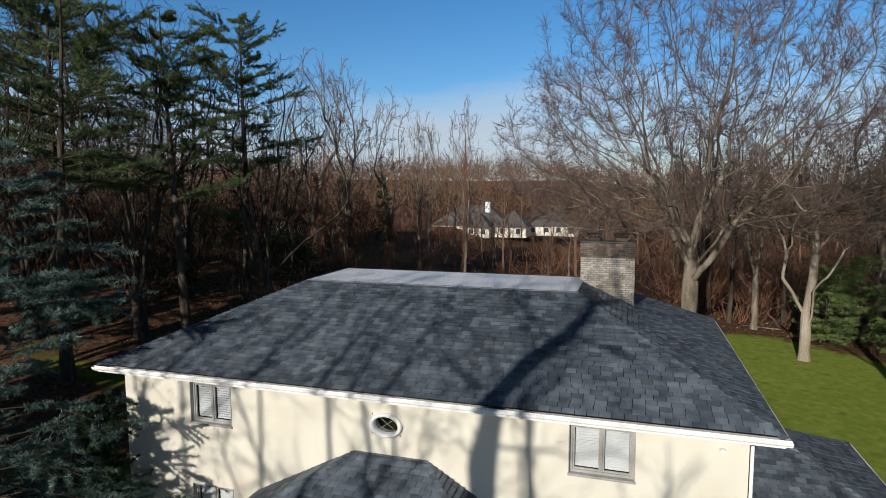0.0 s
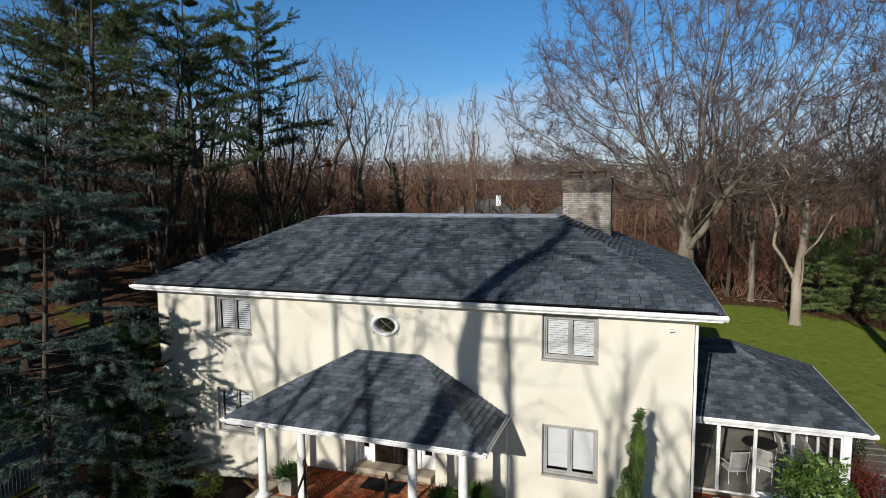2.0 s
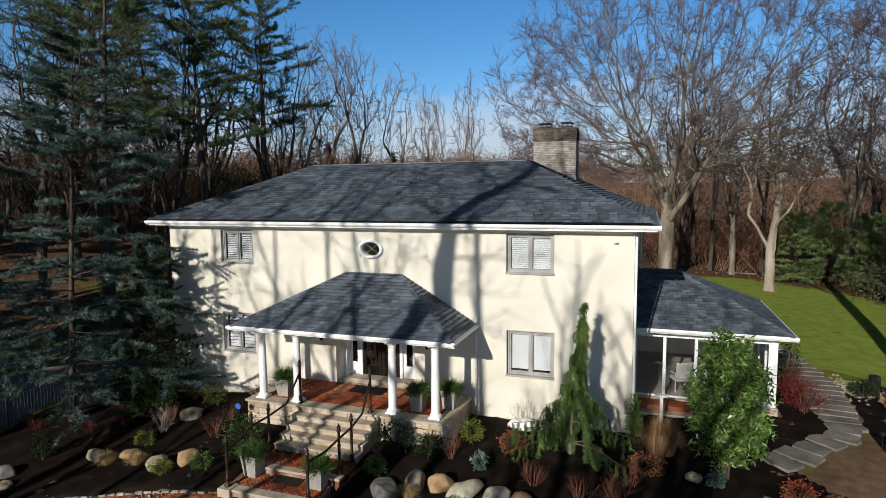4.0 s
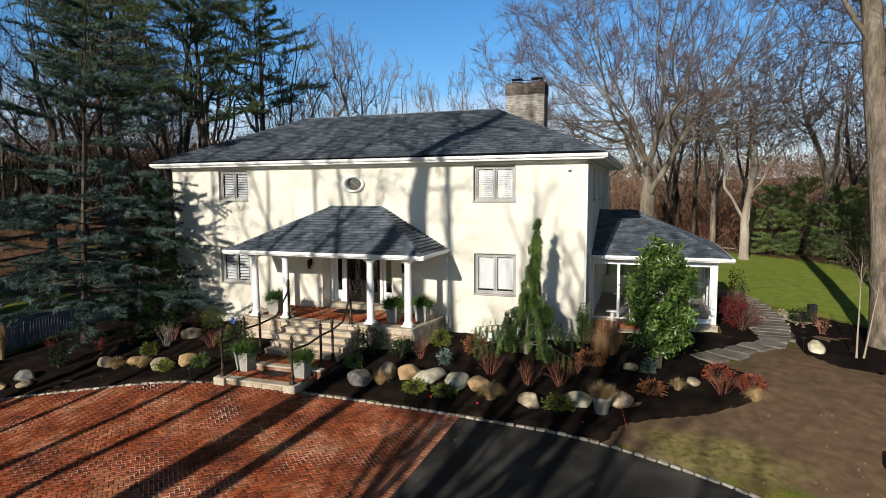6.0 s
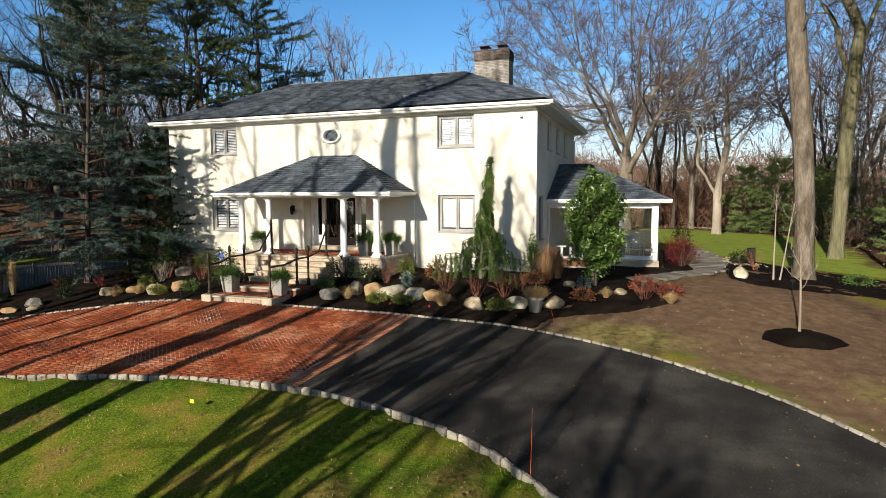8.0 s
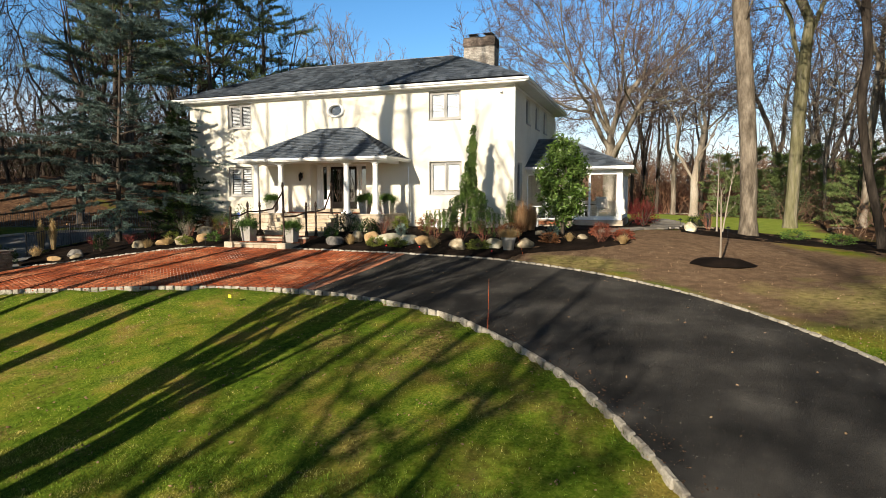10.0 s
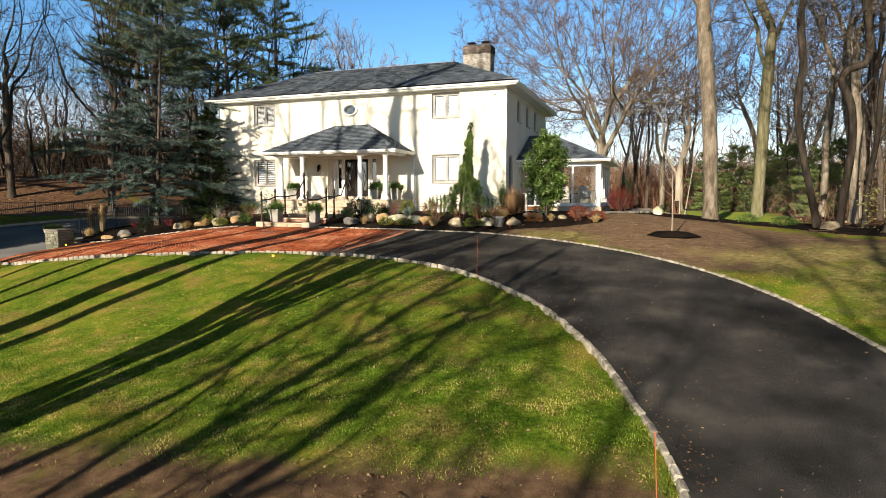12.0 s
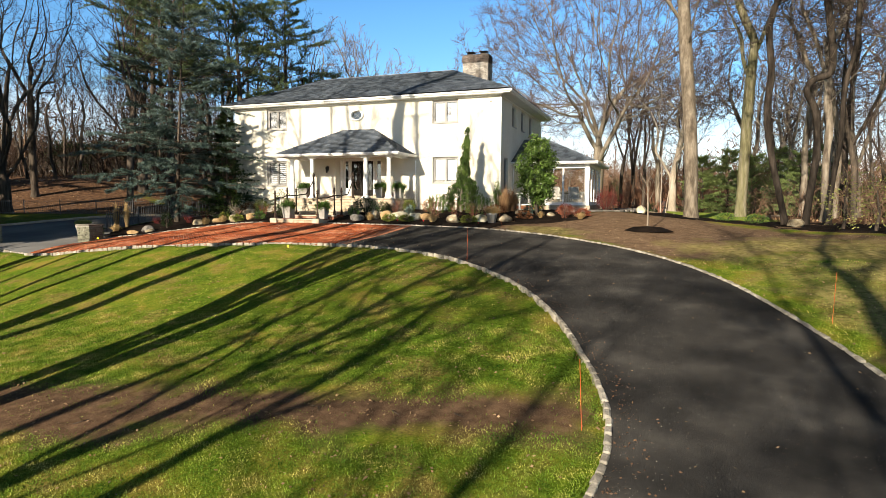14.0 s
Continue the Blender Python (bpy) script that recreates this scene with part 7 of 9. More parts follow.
def far_crowns():
    """Twiggy crowns massed on the rising ground out to the skyline."""
    g = np.random.default_rng(44)
    n = 2300
    d = np.sqrt(g.uniform(130**2, 440**2, n))
    a = np.radians(g.uniform(30, 165, n))
    X, Y = -3 + d * np.cos(a), -10 + d * np.sin(a)
    ok = ((np.hypot(X + 38, Y - 146) > 24) | (Y > 162)) & ~((np.abs(X + 38 - (141 - Y) * 0.24) < 7) & (Y < 146))
    X, Y = X[ok], Y[ok]
    per = 84
    m = len(X)
    h = g.uniform(9, 17, m)
    c = g.normal(0, 1, (m, per, 3))
    c /= np.linalg.norm(c, axis=2, keepdims=True)
    c *= g.uniform(0.3, 1.0, (m, per, 1)) * np.stack([h * 0.5, h * 0.5, h * 0.62], -1)[:, None]
    P = c + np.stack([X, Y, land(X, Y) + h * 0.7], -1)[:, None]
    return leaves(P.reshape(-1, 3), 0.28, 45, 1.6, 7.0)


tagged(part("far_crowns", np_mesh("far_crowns", *far_crowns()), M_FARWOOD), "hazy brown leafless crowns on the far hillside", "woods", kind="stuff")


def thicket(spots, height, seed, stems=6, thick=0.014):
    """Brushwood: sprays of thin stems with side twigs."""
    t = Tree(seed)
    r = t.r
    for x, y, s in spots:
        z = landf(x, y) - 0.1
        for _ in range(stems):
            a = r.uniform(0, 6.28)
            p = Vector((x + r.gauss(0, 0.5), y + r.gauss(0, 0.5), z))
            st, rs = t.limb(p, Vector((math.cos(a) * 0.45, math.sin(a) * 0.45, 1)), height * s * r.uniform(0.5, 1.1), thick * 1.6, 4, 0.16, -0.01, 0.4)
            t.keep(st, rs, 3)
            for _ in range(4):
                w = r.uniform(0.3, 1) * 4
                k = min(int(w), 3)
                tw, rt = t.limb(st[k].lerp(st[k + 1], w - k), Vector((r.gauss(0, 1), r.gauss(0, 1), 0.8)), height * s * r.uniform(0.15, 0.4), thick, 2, 0.2, 0, 0.5)
                t.keep(tw, rt, 3)
    return np_mesh("thicket", *t.arrays())


rt_ = random.Random(3)
edge_spots = [(rt_.uniform(15, 42), rt_.uniform(2, 44), rt_.uniform(0.6, 1.3)) for _ in range(170)] + [(rt_.uniform(18, 40), rt_.uniform(-9, 3), rt_.uniform(0.6, 1.2)) for _ in range(60)]
edge_spots += [(rt_.uniform(-50, 15), rt_.uniform(42, 66), rt_.uniform(0.4, 1.0)) for _ in range(200)]
tagged(part("brushwood", thicket(edge_spots, 2.6, 7, 5), M_FARWOOD), "red-brown brushwood at the edge of the woods", "brushwood", kind="stuff")
edge_high = [(rt_.uniform(1.5, 17), rt_.uniform(45, 68), rt_.uniform(0.6, 1.25)) for _ in range(90)]
tagged(part("brushwood", thicket(edge_high, 6.2, 27, 5, 0.026), M_VINE), "russet vines and saplings behind the great bare tree", "brushwood", kind="stuff")
mid_spots = [(rt_.uniform(-75, 45), rt_.uniform(66, 125), rt_.uniform(0.6, 1.3)) for _ in range(260)]
tagged(part("brushwood", thicket(mid_spots, 5.0, 17, 4, 0.03), M_VINE), "russet undergrowth in the woods behind the house", "brushwood", kind="stuff")
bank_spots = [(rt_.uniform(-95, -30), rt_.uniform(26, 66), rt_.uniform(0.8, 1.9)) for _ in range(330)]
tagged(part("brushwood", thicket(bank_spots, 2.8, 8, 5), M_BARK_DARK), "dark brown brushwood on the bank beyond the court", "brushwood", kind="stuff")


# undergrowth coloured darker to stand for the shade it lies in
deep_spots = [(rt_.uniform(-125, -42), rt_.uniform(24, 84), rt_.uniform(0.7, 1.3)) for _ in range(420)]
tagged(part("brushwood", thicket(deep_spots, 8.5, 9, 4, 0.034), M_SHADEWOOD), "tall brown undergrowth beyond the court", "brushwood", kind="stuff")
side_spots = [(rt_.uniform(16, 55), rt_.uniform(26, 80), rt_.uniform(0.7, 1.3)) for _ in range(170)]
tagged(part("brushwood", thicket(side_spots, 6.0, 10, 4, 0.026), M_FARWOOD), "tall brown undergrowth in the woods", "brushwood", kind="stuff")


def evergreen_mass(spots, seed, size):
    C = []
    g = np.random.default_rng(seed)
    for x, y, rx, h in spots:
        n = int(900 * rx * h / 6)
        d = g.normal(0, 1, (n, 3))
        d /= np.linalg.norm(d, axis=1, keepdims=True)
        d *= g.uniform(0.45, 1.0, (n, 1)) * (1 + 0.25 * np.sin(d[:, :1] * 7 + d[:, 2:] * 9))
        C.append(np.stack([x + d[:, 0] * rx, y + d[:, 1] * rx, landf(x, y) + h * (0.5 + 0.5 * d[:, 2])], -1))
    C = np.concatenate(C)
    return leaves(C, size, seed)


for spots, size, seed, m, label in (
        ([(15.9, -1.6, 0.9, 2.3), (17.0, -2.0, 1.0, 2.5), (18.2, -2.4, 1.0, 2.4), (19.6, -3.0, 1.2, 2.3)], 0.07, 3, M_OLIVE, "olive-green shrub beside the woods"),
        ([(16.5, 30, 2.1, 3.2), (21, 27, 2.5, 3.8), (26, 25, 2.6, 3.6)], 0.11, 4, M_PINE, "green evergreen shrub at the wood's edge"),
        ([(-43, 30, 2.0, 3.5), (-56, 38, 2.6, 4.0), (-34, 38, 2.2, 3.6), (-64, 36, 2.6, 4.0), (-72, 44, 4.0, 6.5), (-84, 40, 4.0, 6.0), (-50, 46, 3.6, 6.0), (-60, 52, 4.2, 7.0), (-40, 44, 3.2, 5.0), (-92, 52, 5.0, 7.0)], 0.17, 5, M_DARKGREEN, "dark evergreen shrub on the bank")):
    for spot in spots:
        V, F = evergreen_mass([spot], seed, size)
        V = V - np.array([spot[0], spot[1], landf(spot[0], spot[1])])
        e = thing("evergreen_shrub", (spot[0], spot[1], landf(spot[0], spot[1])), label, "shrub")
        part("leaves", np_mesh("leaves", V, F), m, e)
        part("stem", Geo().tube([(0, 0, -0.1), (0.1, 0, spot[3] * 0.3), (0, 0.1, spot[3] * 0.7)], [0.08, 0.06, 0.02], 6), M_BARK_DARK, e)

# neighbouring house far behind
NX, NY = -40, 141
NZ = landf(NX, NY) - 0.3
nb = thing("neighbouring_house", (NX, NY, NZ), "pale rambling house with grey hip roofs far behind the trees", "house")


def hip_block(x0, x1, y0, y1, h, rise_, parent, windows=3):
    w = part("wall", Geo().box(x0, y0, 0, x1, y1, h), M_STUCCO, parent)
    m, d = (y0 + y1) / 2, min((y1 - y0) / 2, (x1 - x0) / 2)
    part("roof", Geo().add([(x0 - 0.5, y0 - 0.5, h), (x1 + 0.5, y0 - 0.5, h), (x1 + 0.5, y1 + 0.5, h), (x0 - 0.5, y1 + 0.5, h), (x0 + d, m, h + rise_), (x1 - d, m, h + rise_)], [(0, 1, 5, 4), (1, 2, 5), (2, 3, 4, 5), (3, 0, 4), (3, 2, 1, 0)]), M_FARROOF, parent)
    for i in range(windows):
        cx = x0 + (x1 - x0) * (i + 0.5) / windows
        part("window", Geo().box(cx - 0.6, y0 - 0.06, 1.0, cx + 0.6, y0 + 0.05, min(h - 0.3, 2.5), 0.03), M_PANE_FAR, parent)


hip_block(-15, 6, 0, 13, 2.8, 5.4, nb, 5)
hip_block(-4, 2.5, -6, 1, 2.6, 4.0, nb, 2)
hip_block(3.2, 11.5, -2.5, 8, 2.7, 4.4, nb, 2)
hip_block(10.5, 24, 5, 15, 2.6, 3.4, nb, 4)
part("chimney", Geo().box(-1, 4, 6, 0.4, 5.2, 9.2, 0.05), M_WHITE, nb)
shed = thing("distant_shed", (-56, 70, landf(-56, 70)), "small pale timber shed far off among the trees", "shed")
part("wall", Geo().box(-2.2, 0, 0, 2.2, 3, 2.0, 0.03), M_ASHLAR, shed)
part("roof", Geo().add([(-2.5, -0.3, 2.0), (2.5, -0.3, 2.0), (2.5, 3.3, 2.0), (-2.5, 3.3, 2.0), (-2.5, 1.5, 2.9), (2.5, 1.5, 2.9)], [(0, 1, 5, 4), (2, 3, 4, 5), (0, 4, 3), (1, 2, 5), (3, 2, 1, 0)]), M_FARROOF, shed)
spruce = conifer(33, 11, 0.16, 0.02, 1.9, 22, 5, 0.15, 0.3, 0.07, 8, shape=0.7, ragged=0.2, sub=5)
plant_conifer("dark_spruce", -49.8, 96, M_BARK_DARK, M_DARKGREEN, "narrow dark spruce behind the house", spruce, 0, 1.15)

# ---- garden ----


def boulder(x, y, sx, sy, sz, seed, red=0, turn=0.0, label="rounded tan boulder in the mulch"):
    r = random.Random(seed)
    b = bmesh.new()
    bmesh.ops.create_icosphere(b, subdivisions=3, radius=1.0)
    off = Vector((r.uniform(0, 50), r.uniform(0, 50), r.uniform(0, 50)))
    cuts = [(Vector((r.gauss(0, 1), r.gauss(0, 1), r.gauss(0.2, 0.8))).normalized(), r.uniform(0.6, 0.86)) for _ in range(11)]
    for v in b.verts:
        n = v.co.normalized()
        p = n * (1 + 0.16 * noise.noise(n * 1.2 + off) + 0.07 * noise.noise(n * 3.2 + off))
        for way, d in cuts:
            over = p.dot(way) - d
            if over > 0:
                p -= way * over * 0.98
        p += n * (0.03 * noise.noise(n * 5 + off) + 0.025 * noise.noise(n * 11 + off))
        v.co = (p.x * sx, p.y * sy, p.z * sz * 0.85)
    me = bpy.data.meshes.new("boulder")
    b.to_mesh(me)
    b.free()
    me.shade_smooth()
    ob = single("boulder", me, (M_BOULDER, M_BOULDER_RED, M_BOULDER_PALE, M_BOULDER_DARK)[red], (label, "reddish sandstone boulder in the mulch", "pale yellowish angular boulder in the mulch", "dark grey boulder in the mulch")[red], "boulder", "garden boulders")
    ob.location = (x, y, landf(x, y) + sz * 0.5)
    ob.rotation_euler = (0, 0, radians(turn))


for i, (x, y, sx, sy, sz, red) in enumerate([
        (-18.7, -6.4, 0.40, 0.32, 0.28, 3), (-14.9, -2.4, 0.45, 0.30, 0.32, 0), (-13.5, -5.3, 0.42, 0.32, 0.3, 0), (-12.75, -4.95, 0.42, 0.34, 0.3, 1), (-5.5, -4.4, 0.40, 0.34, 0.34, 0),
        (-4.75, -4.35, 0.44, 0.36, 0.33, 1), (-4.05, -4.5, 0.58, 0.40, 0.36, 2), (-3.15, -4.55, 0.48, 0.38, 0.33, 2), (-2.5, -4.55, 0.44, 0.38, 0.34, 1), (-0.85, -5.3, 0.36, 0.34, 0.33, 0),
        (0.4, -4.9, 0.46, 0.32, 0.28, 2), (1.5, -4.6, 0.48, 0.34, 0.28, 0), (7.4, 1.45, 0.34, 0.3, 0.34, 2), (-6.15, -4.95, 0.66, 0.40, 0.30, 3), (-16.3, -5.1, 0.44, 0.32, 0.26, 0), (-15.0, -4.95, 0.36, 0.3, 0.22, 1),
        (1.7, -2.3, 0.26, 0.22, 0.2, 0), (3.37, -2.9, 0.36, 0.24, 0.16, 0), (14.25, -0.5, 0.5, 0.34, 0.3, 0), (-18.0, -6.9, 0.3, 0.25, 0.2, 0), (-18.9, -7.2, 0.36, 0.28, 0.2, 1)]):
    boulder(x, y, sx, sy, sz, i + 3, red, i * 37)


def shrub(name, x, y, w, h, m, label, seed, size=0.05, n=700, stem=M_BARK_DARK, category="shrub", hollow=0.45, flat=0.5, long=1.8, group="", top=1.0):
    """A leafy shrub: stems and a broken, lobed crown of separate leaves."""
    g = np.random.default_rng(seed)
    d = g.normal(0, 1, (n, 3))
    d /= np.linalg.norm(d, axis=1, keepdims=True)
    lobes = 1 + 0.22 * np.sin(d[:, :1] * 5 + seed) * np.cos(d[:, 1:2] * 6 + seed * 2) + 0.12 * np.sin(d[:, 2:] * 9)
    d = d * lobes * g.uniform(hollow, 1.0, (n, 1))
    taper = 1 - (1 - top) * np.clip(d[:, 2:3] * 0.5 + 0.5, 0, 1)
    C = np.concatenate([d[:, :2] * w / 2 * taper, (d[:, 2:] * 0.5 + 0.52) * h], -1)
    e = thing(name, (x, y, landf(x, y) + 0.03), label, category, group)
    part("leaves", np_mesh("leaves", *leaves(C, size, seed, flat, long)), m, e)
    r = random.Random(seed)
    st = Geo()
    for _ in range(6):
        a = r.uniform(0, 6.28)
        st.tube([(0, 0, -0.1), (0.15 * w * math.cos(a), 0.15 * w * math.sin(a), h * 0.35), (0.3 * w * math.cos(a), 0.3 * w * math.sin(a), h * 0.75)], [0.02 + h * 0.006, 0.015 + h * 0.004, 0.006], 5)
    part("stem_spray", st, stem, e)
    return e


def twig_shrub(name, x, y, w, h, m, label, seed, stems=17, group="red-twig shrubs", thick=0.004):
    """A leafless vase of stems, each forking twice."""
    t = Tree(seed)
    r = t.r

    def fork(p, d, length, ra, level):
        st, rs = t.limb(p, d, length, ra, 3, 0.09, 0.03, 0.6)
        t.keep(st, rs, 4 if level == 2 else 3)
        if level:
            for k in (1.0, 1.0, r.uniform(0.4, 0.8)):
                j = min(int(k * 3), 2)
                fork(st[j].lerp(st[j + 1], k * 3 - j), side_way((st[j + 1] - st[j]).normalized(), r, r.uniform(0.2, 0.6)), length * r.uniform(0.45, 0.75), rs[-1] * 0.8, level - 1)

    for _ in range(stems):
        a, k = r.uniform(0, 6.28), r.uniform(0.1, 0.62)
        fork(Vector((0.06 * math.cos(a), 0.06 * math.sin(a), -0.05)), Vector((math.cos(a) * k * w / h, math.sin(a) * k * w / h, 1)), h * r.uniform(0.4, 0.55), thick * 1.6, 2)
    e = thing(name, (x, y, landf(x, y) + 0.03), label, "shrub", group)
    part("stem_spray", np_mesh("stem_spray", *t.arrays()), m, e)
    return e


def grass_tuft(x, y, h, w, label, seed, m=None, n=650, group="ornamental grasses", z=None, name="ornamental_grass"):
    g = np.random.default_rng(seed)
    a, k = g.uniform(0, 6.28, n), np.sqrt(g.uniform(0, 1, n))
    base = np.stack([np.cos(a) * k * 0.16 * w, np.sin(a) * k * 0.16 * w, np.zeros(n)], -1)
    out = np.stack([np.cos(a), np.sin(a), np.zeros(n)], -1) * (k * g.uniform(0.7, 1.15, n))[:, None]
    side_ = np.stack([-np.sin(a), np.cos(a), np.zeros(n)], -1) * 0.004
    L = h * g.uniform(0.7, 1.1, (n, 1))
    mid = base + out * w * 0.22 + np.array([0, 0, 1]) * L * (0.78 - 0.2 * k[:, None]) + g.normal(0, 0.02, (n, 3))
    tip = base + out * w * 0.52 + np.array([0, 0, 1]) * L * (1.0 - 0.62 * k[:, None] ** 2) + g.normal(0, 0.05, (n, 3)) * w
    V = np.stack([base - side_, base + side_, mid + side_ * 0.8, tip + side_ * 0.1, tip - side_ * 0.1, mid - side_ * 0.8], 1).reshape(-1, 3)
    i = np.arange(n)[:, None] * 6
    F = np.concatenate([i + np.array([0, 1, 2, 5]), i + np.array([5, 2, 3, 4])])
    e = thing(name, (x, y, landf(x, y) + 0.02 if z is None else z), label, "grass", group)
    part("blades", np_mesh("blades", V, F), m or M_STRAW, e)
    return e


def clumped(name, x, y, w, h, m, label, seed, size, clumps, per, stem=M_BARK_DARK, low=0.45):
    """A tall leafy shrub: clumps of leaves over a rounded, uneven crown, with stems inside."""
    g = np.random.default_rng(seed)
    d = g.normal(0, 1, (clumps, 3))
    d /= np.linalg.norm(d, axis=1, keepdims=True)
    d *= g.uniform(0.45, 1.0, (clumps, 1))
    wide = np.where(d[:, 2:] < 0, 1 + (1 - low) * d[:, 2:], 1 - 0.45 * d[:, 2:])
    centre = np.concatenate([d[:, :2] * w * 0.5 * wide, (d[:, 2:] * 0.47 + 0.5) * h], -1)
    C = np.repeat(centre, per, axis=0) + g.normal(0, 0.5, (clumps * per, 3)) * np.array([0.25, 0.25, 0.22]) * w / 2.4
    C[:, 2] = np.maximum(C[:, 2], 0.06)
    e = thing(name, (x, y, landf(x, y) + 0.03), label, "shrub")
    part("leaves", np_mesh("leaves", *leaves(C, size, seed, 0.9, 3.0)), m, e)
    st, r = Geo(), random.Random(seed)
    for _ in range(7):
        a = r.uniform(0, 6.28)
        st.tube([(0.05 * math.cos(a), 0.05 * math.sin(a), -0.1), (0.12 * w * math.cos(a), 0.12 * w * math.sin(a), h * 0.3), (0.28 * w * math.cos(a), 0.28 * w * math.sin(a), h * 0.75)], [0.035, 0.025, 0.008], 5)
    part("stem_spray", st, stem, e)
    return e


# weeping conifer against the facade
def weeping(seed, height):
    t = Tree(seed)
    r = t.r
    pts, rads = t.limb(Vector((0, 0, -0.1)), Vector((0, 0, 1)), height, 0.09, 10, 0.03, 0.0, 0.15)
    t.keep(pts, rads, 8)
    C, D = [], []
    for i in range(78):
        tier = i // 7
        u = 0.10 + 0.86 * tier / 11 + r.uniform(-0.025, 0.025)
        x = u * 10
        k = min(int(x), 9)
        p = pts[k].lerp(pts[k + 1], x - k)
        a = r.uniform(0, 6.28)
        reach = (0.07 + 1.65 * (1 - u) ** 2.3) * r.uniform(0.25, 1.6)
        q = p + Vector((math.cos(a) * reach, math.sin(a) * reach, r.uniform(-0.1, 0.2)))
        mid = p.lerp(q, 0.55) + Vector((0, 0, 0.14))
        t.keep([p, mid, q], [0.018, 0.013, 0.008], 4)
        for s in range(5):
            st = mid.lerp(q, s / 4)
            L = min(st.z - 0.02, r.uniform(0.2, 0.75) * (1.1 - 0.6 * u))
            hang, hr = t.limb(st, Vector((r.gauss(0, 0.12), r.gauss(0, 0.12), -1)), max(0.1, L), 0.006, 3, 0.05, -0.05, 0.5)
            t.keep(hang, hr, 3)
            for w in np.linspace(0.05, 1, max(3, int(L / 0.07))):
                j = min(int(w * 3), 2)
                C.append(tuple(hang[j].lerp(hang[j + 1], w * 3 - j)))
                D.append((r.gauss(0, 0.35), r.gauss(0, 0.35), -0.8))
    for _ in range(100):
        x = r.uniform(0.5, 9.5)
        p = pts[int(x)].lerp(pts[int(x) + 1], x % 1) + Vector((r.gauss(0, 0.07), r.gauss(0, 0.07), 0))
        for w in range(4):
            C.append((p.x, p.y, p.z - 0.07 * w))
            D.append((r.gauss(0, 0.5), r.gauss(0, 0.5), -0.8))
    C += [tuple(pts[-1] + Vector((r.gauss(0, 0.05), r.gauss(0, 0.05), r.uniform(-0.2, 0.12)))) for _ in range(30)]
    D += [(r.gauss(0, 1), r.gauss(0, 1), -0.3) for _ in range(30)]
    return t.arrays(), blades(C, D, 0.16, 0.02, 14, 0.32, seed)


plant_conifer("weeping_conifer", -1.65, -1.85, M_BARK, M_WEEP, "narrow weeping green conifer against the stucco wall", weeping(3, 4.5))
# glossy broadleaf tree before the sunroom
clumped("glossy_evergreen", 2.5, -2.0, 2.15, 4.15, M_HOLLY, "tall glossy-leaved evergreen shrub before the sunroom", 21, 0.062, 135, 80, low=0.75)
twig_shrub("red_shrub", 5.3, 4.3, 1.9, 1.5, M_MAPLE, "deep red twiggy shrub beside the sunroom", 31, 46, group="", thick=0.007)
shrub("red_shrub", 5.5, 3.6, 1.5, 1.1, M_MAPLE, "deep red leafless shrub beside the path", 32, 0.04, 900)
for i, (x, y, w, h) in enumerate([(-2.4, -3.6, 0.8, 0.85), (-1.1, -4.1, 0.9, 0.95), (-0.25, -3.9, 1.0, 0.95), (0.1, -3.0, 0.8, 0.7), (4.1, -3.4, 0.9, 0.75), (4.75, -3.2, 0.9, 0.6), (-4.95, -2.9, 0.6, 0.9), (-13.2, -2.4, 0.9, 0.7), (-15.6, -2.6, 0.8, 0.7), (-12.9, -3.6, 0.8, 0.8), (8.4, 4.8, 0.8, 0.9)]):
    twig_shrub("red_twig_shrub", x, y, w, h, M_REDTWIG, "leafless red-brown twiggy shrub in the mulch", 40 + i)
for i, (x, y, w, h) in enumerate([(-18.3, -3.7, 0.8, 0.65), (-17.9, -2.7, 0.8, 0.75), (-20.6, -3.9, 0.7, 0.55)]):
    twig_shrub("red_twig_shrub", x, y, w, h, M_MAPLE, "deep red leafless twiggy shrub in the mulch", 160 + i, 22)
twig_shrub("bare_shrub", -15.2, -3.4, 0.9, 1.0, M_BARK_PALE, "pale leafless vase-shaped shrub in the mulch", 165, 14, "", 0.006)
for i, (x, y, h, w) in enumerate([(-5.45, -5.0, 0.45, 0.62), (-1.95, -5.15, 0.52, 0.75), (-15.55, -5.35, 0.42, 0.75), (-14.4, -5.3, 0.42, 0.7), (4.9, -3.6, 0.35, 0.6), (2.97, -3.4, 0.36, 0.45), (-20.9, -6.6, 0.5, 0.7)]):
    grass_tuft(x, y, h, w, "tan dry ornamental grass in the mulch", 60 + i)
for i, (x, y, h, w) in enumerate([(0.75, -1.5, 1.45, 1.2), (1.05, -1.2, 1.25, 0.9), (-22.3, -5.3, 1.5, 0.55), (-21.6, -5.2, 1.6, 0.5)]):
    grass_tuft(x, y, h, w, "tall russet feather grass in the bed", 75 + i, M_FEATHER if i < 2 else M_STRAW, n=900)
shrub("columnar_conifer", 0.1, -0.75, 0.6, 1.5, M_WEEP, "narrow upright green conifer by the house corner", 81, 0.04, 1500, hollow=0.2, top=0.6)
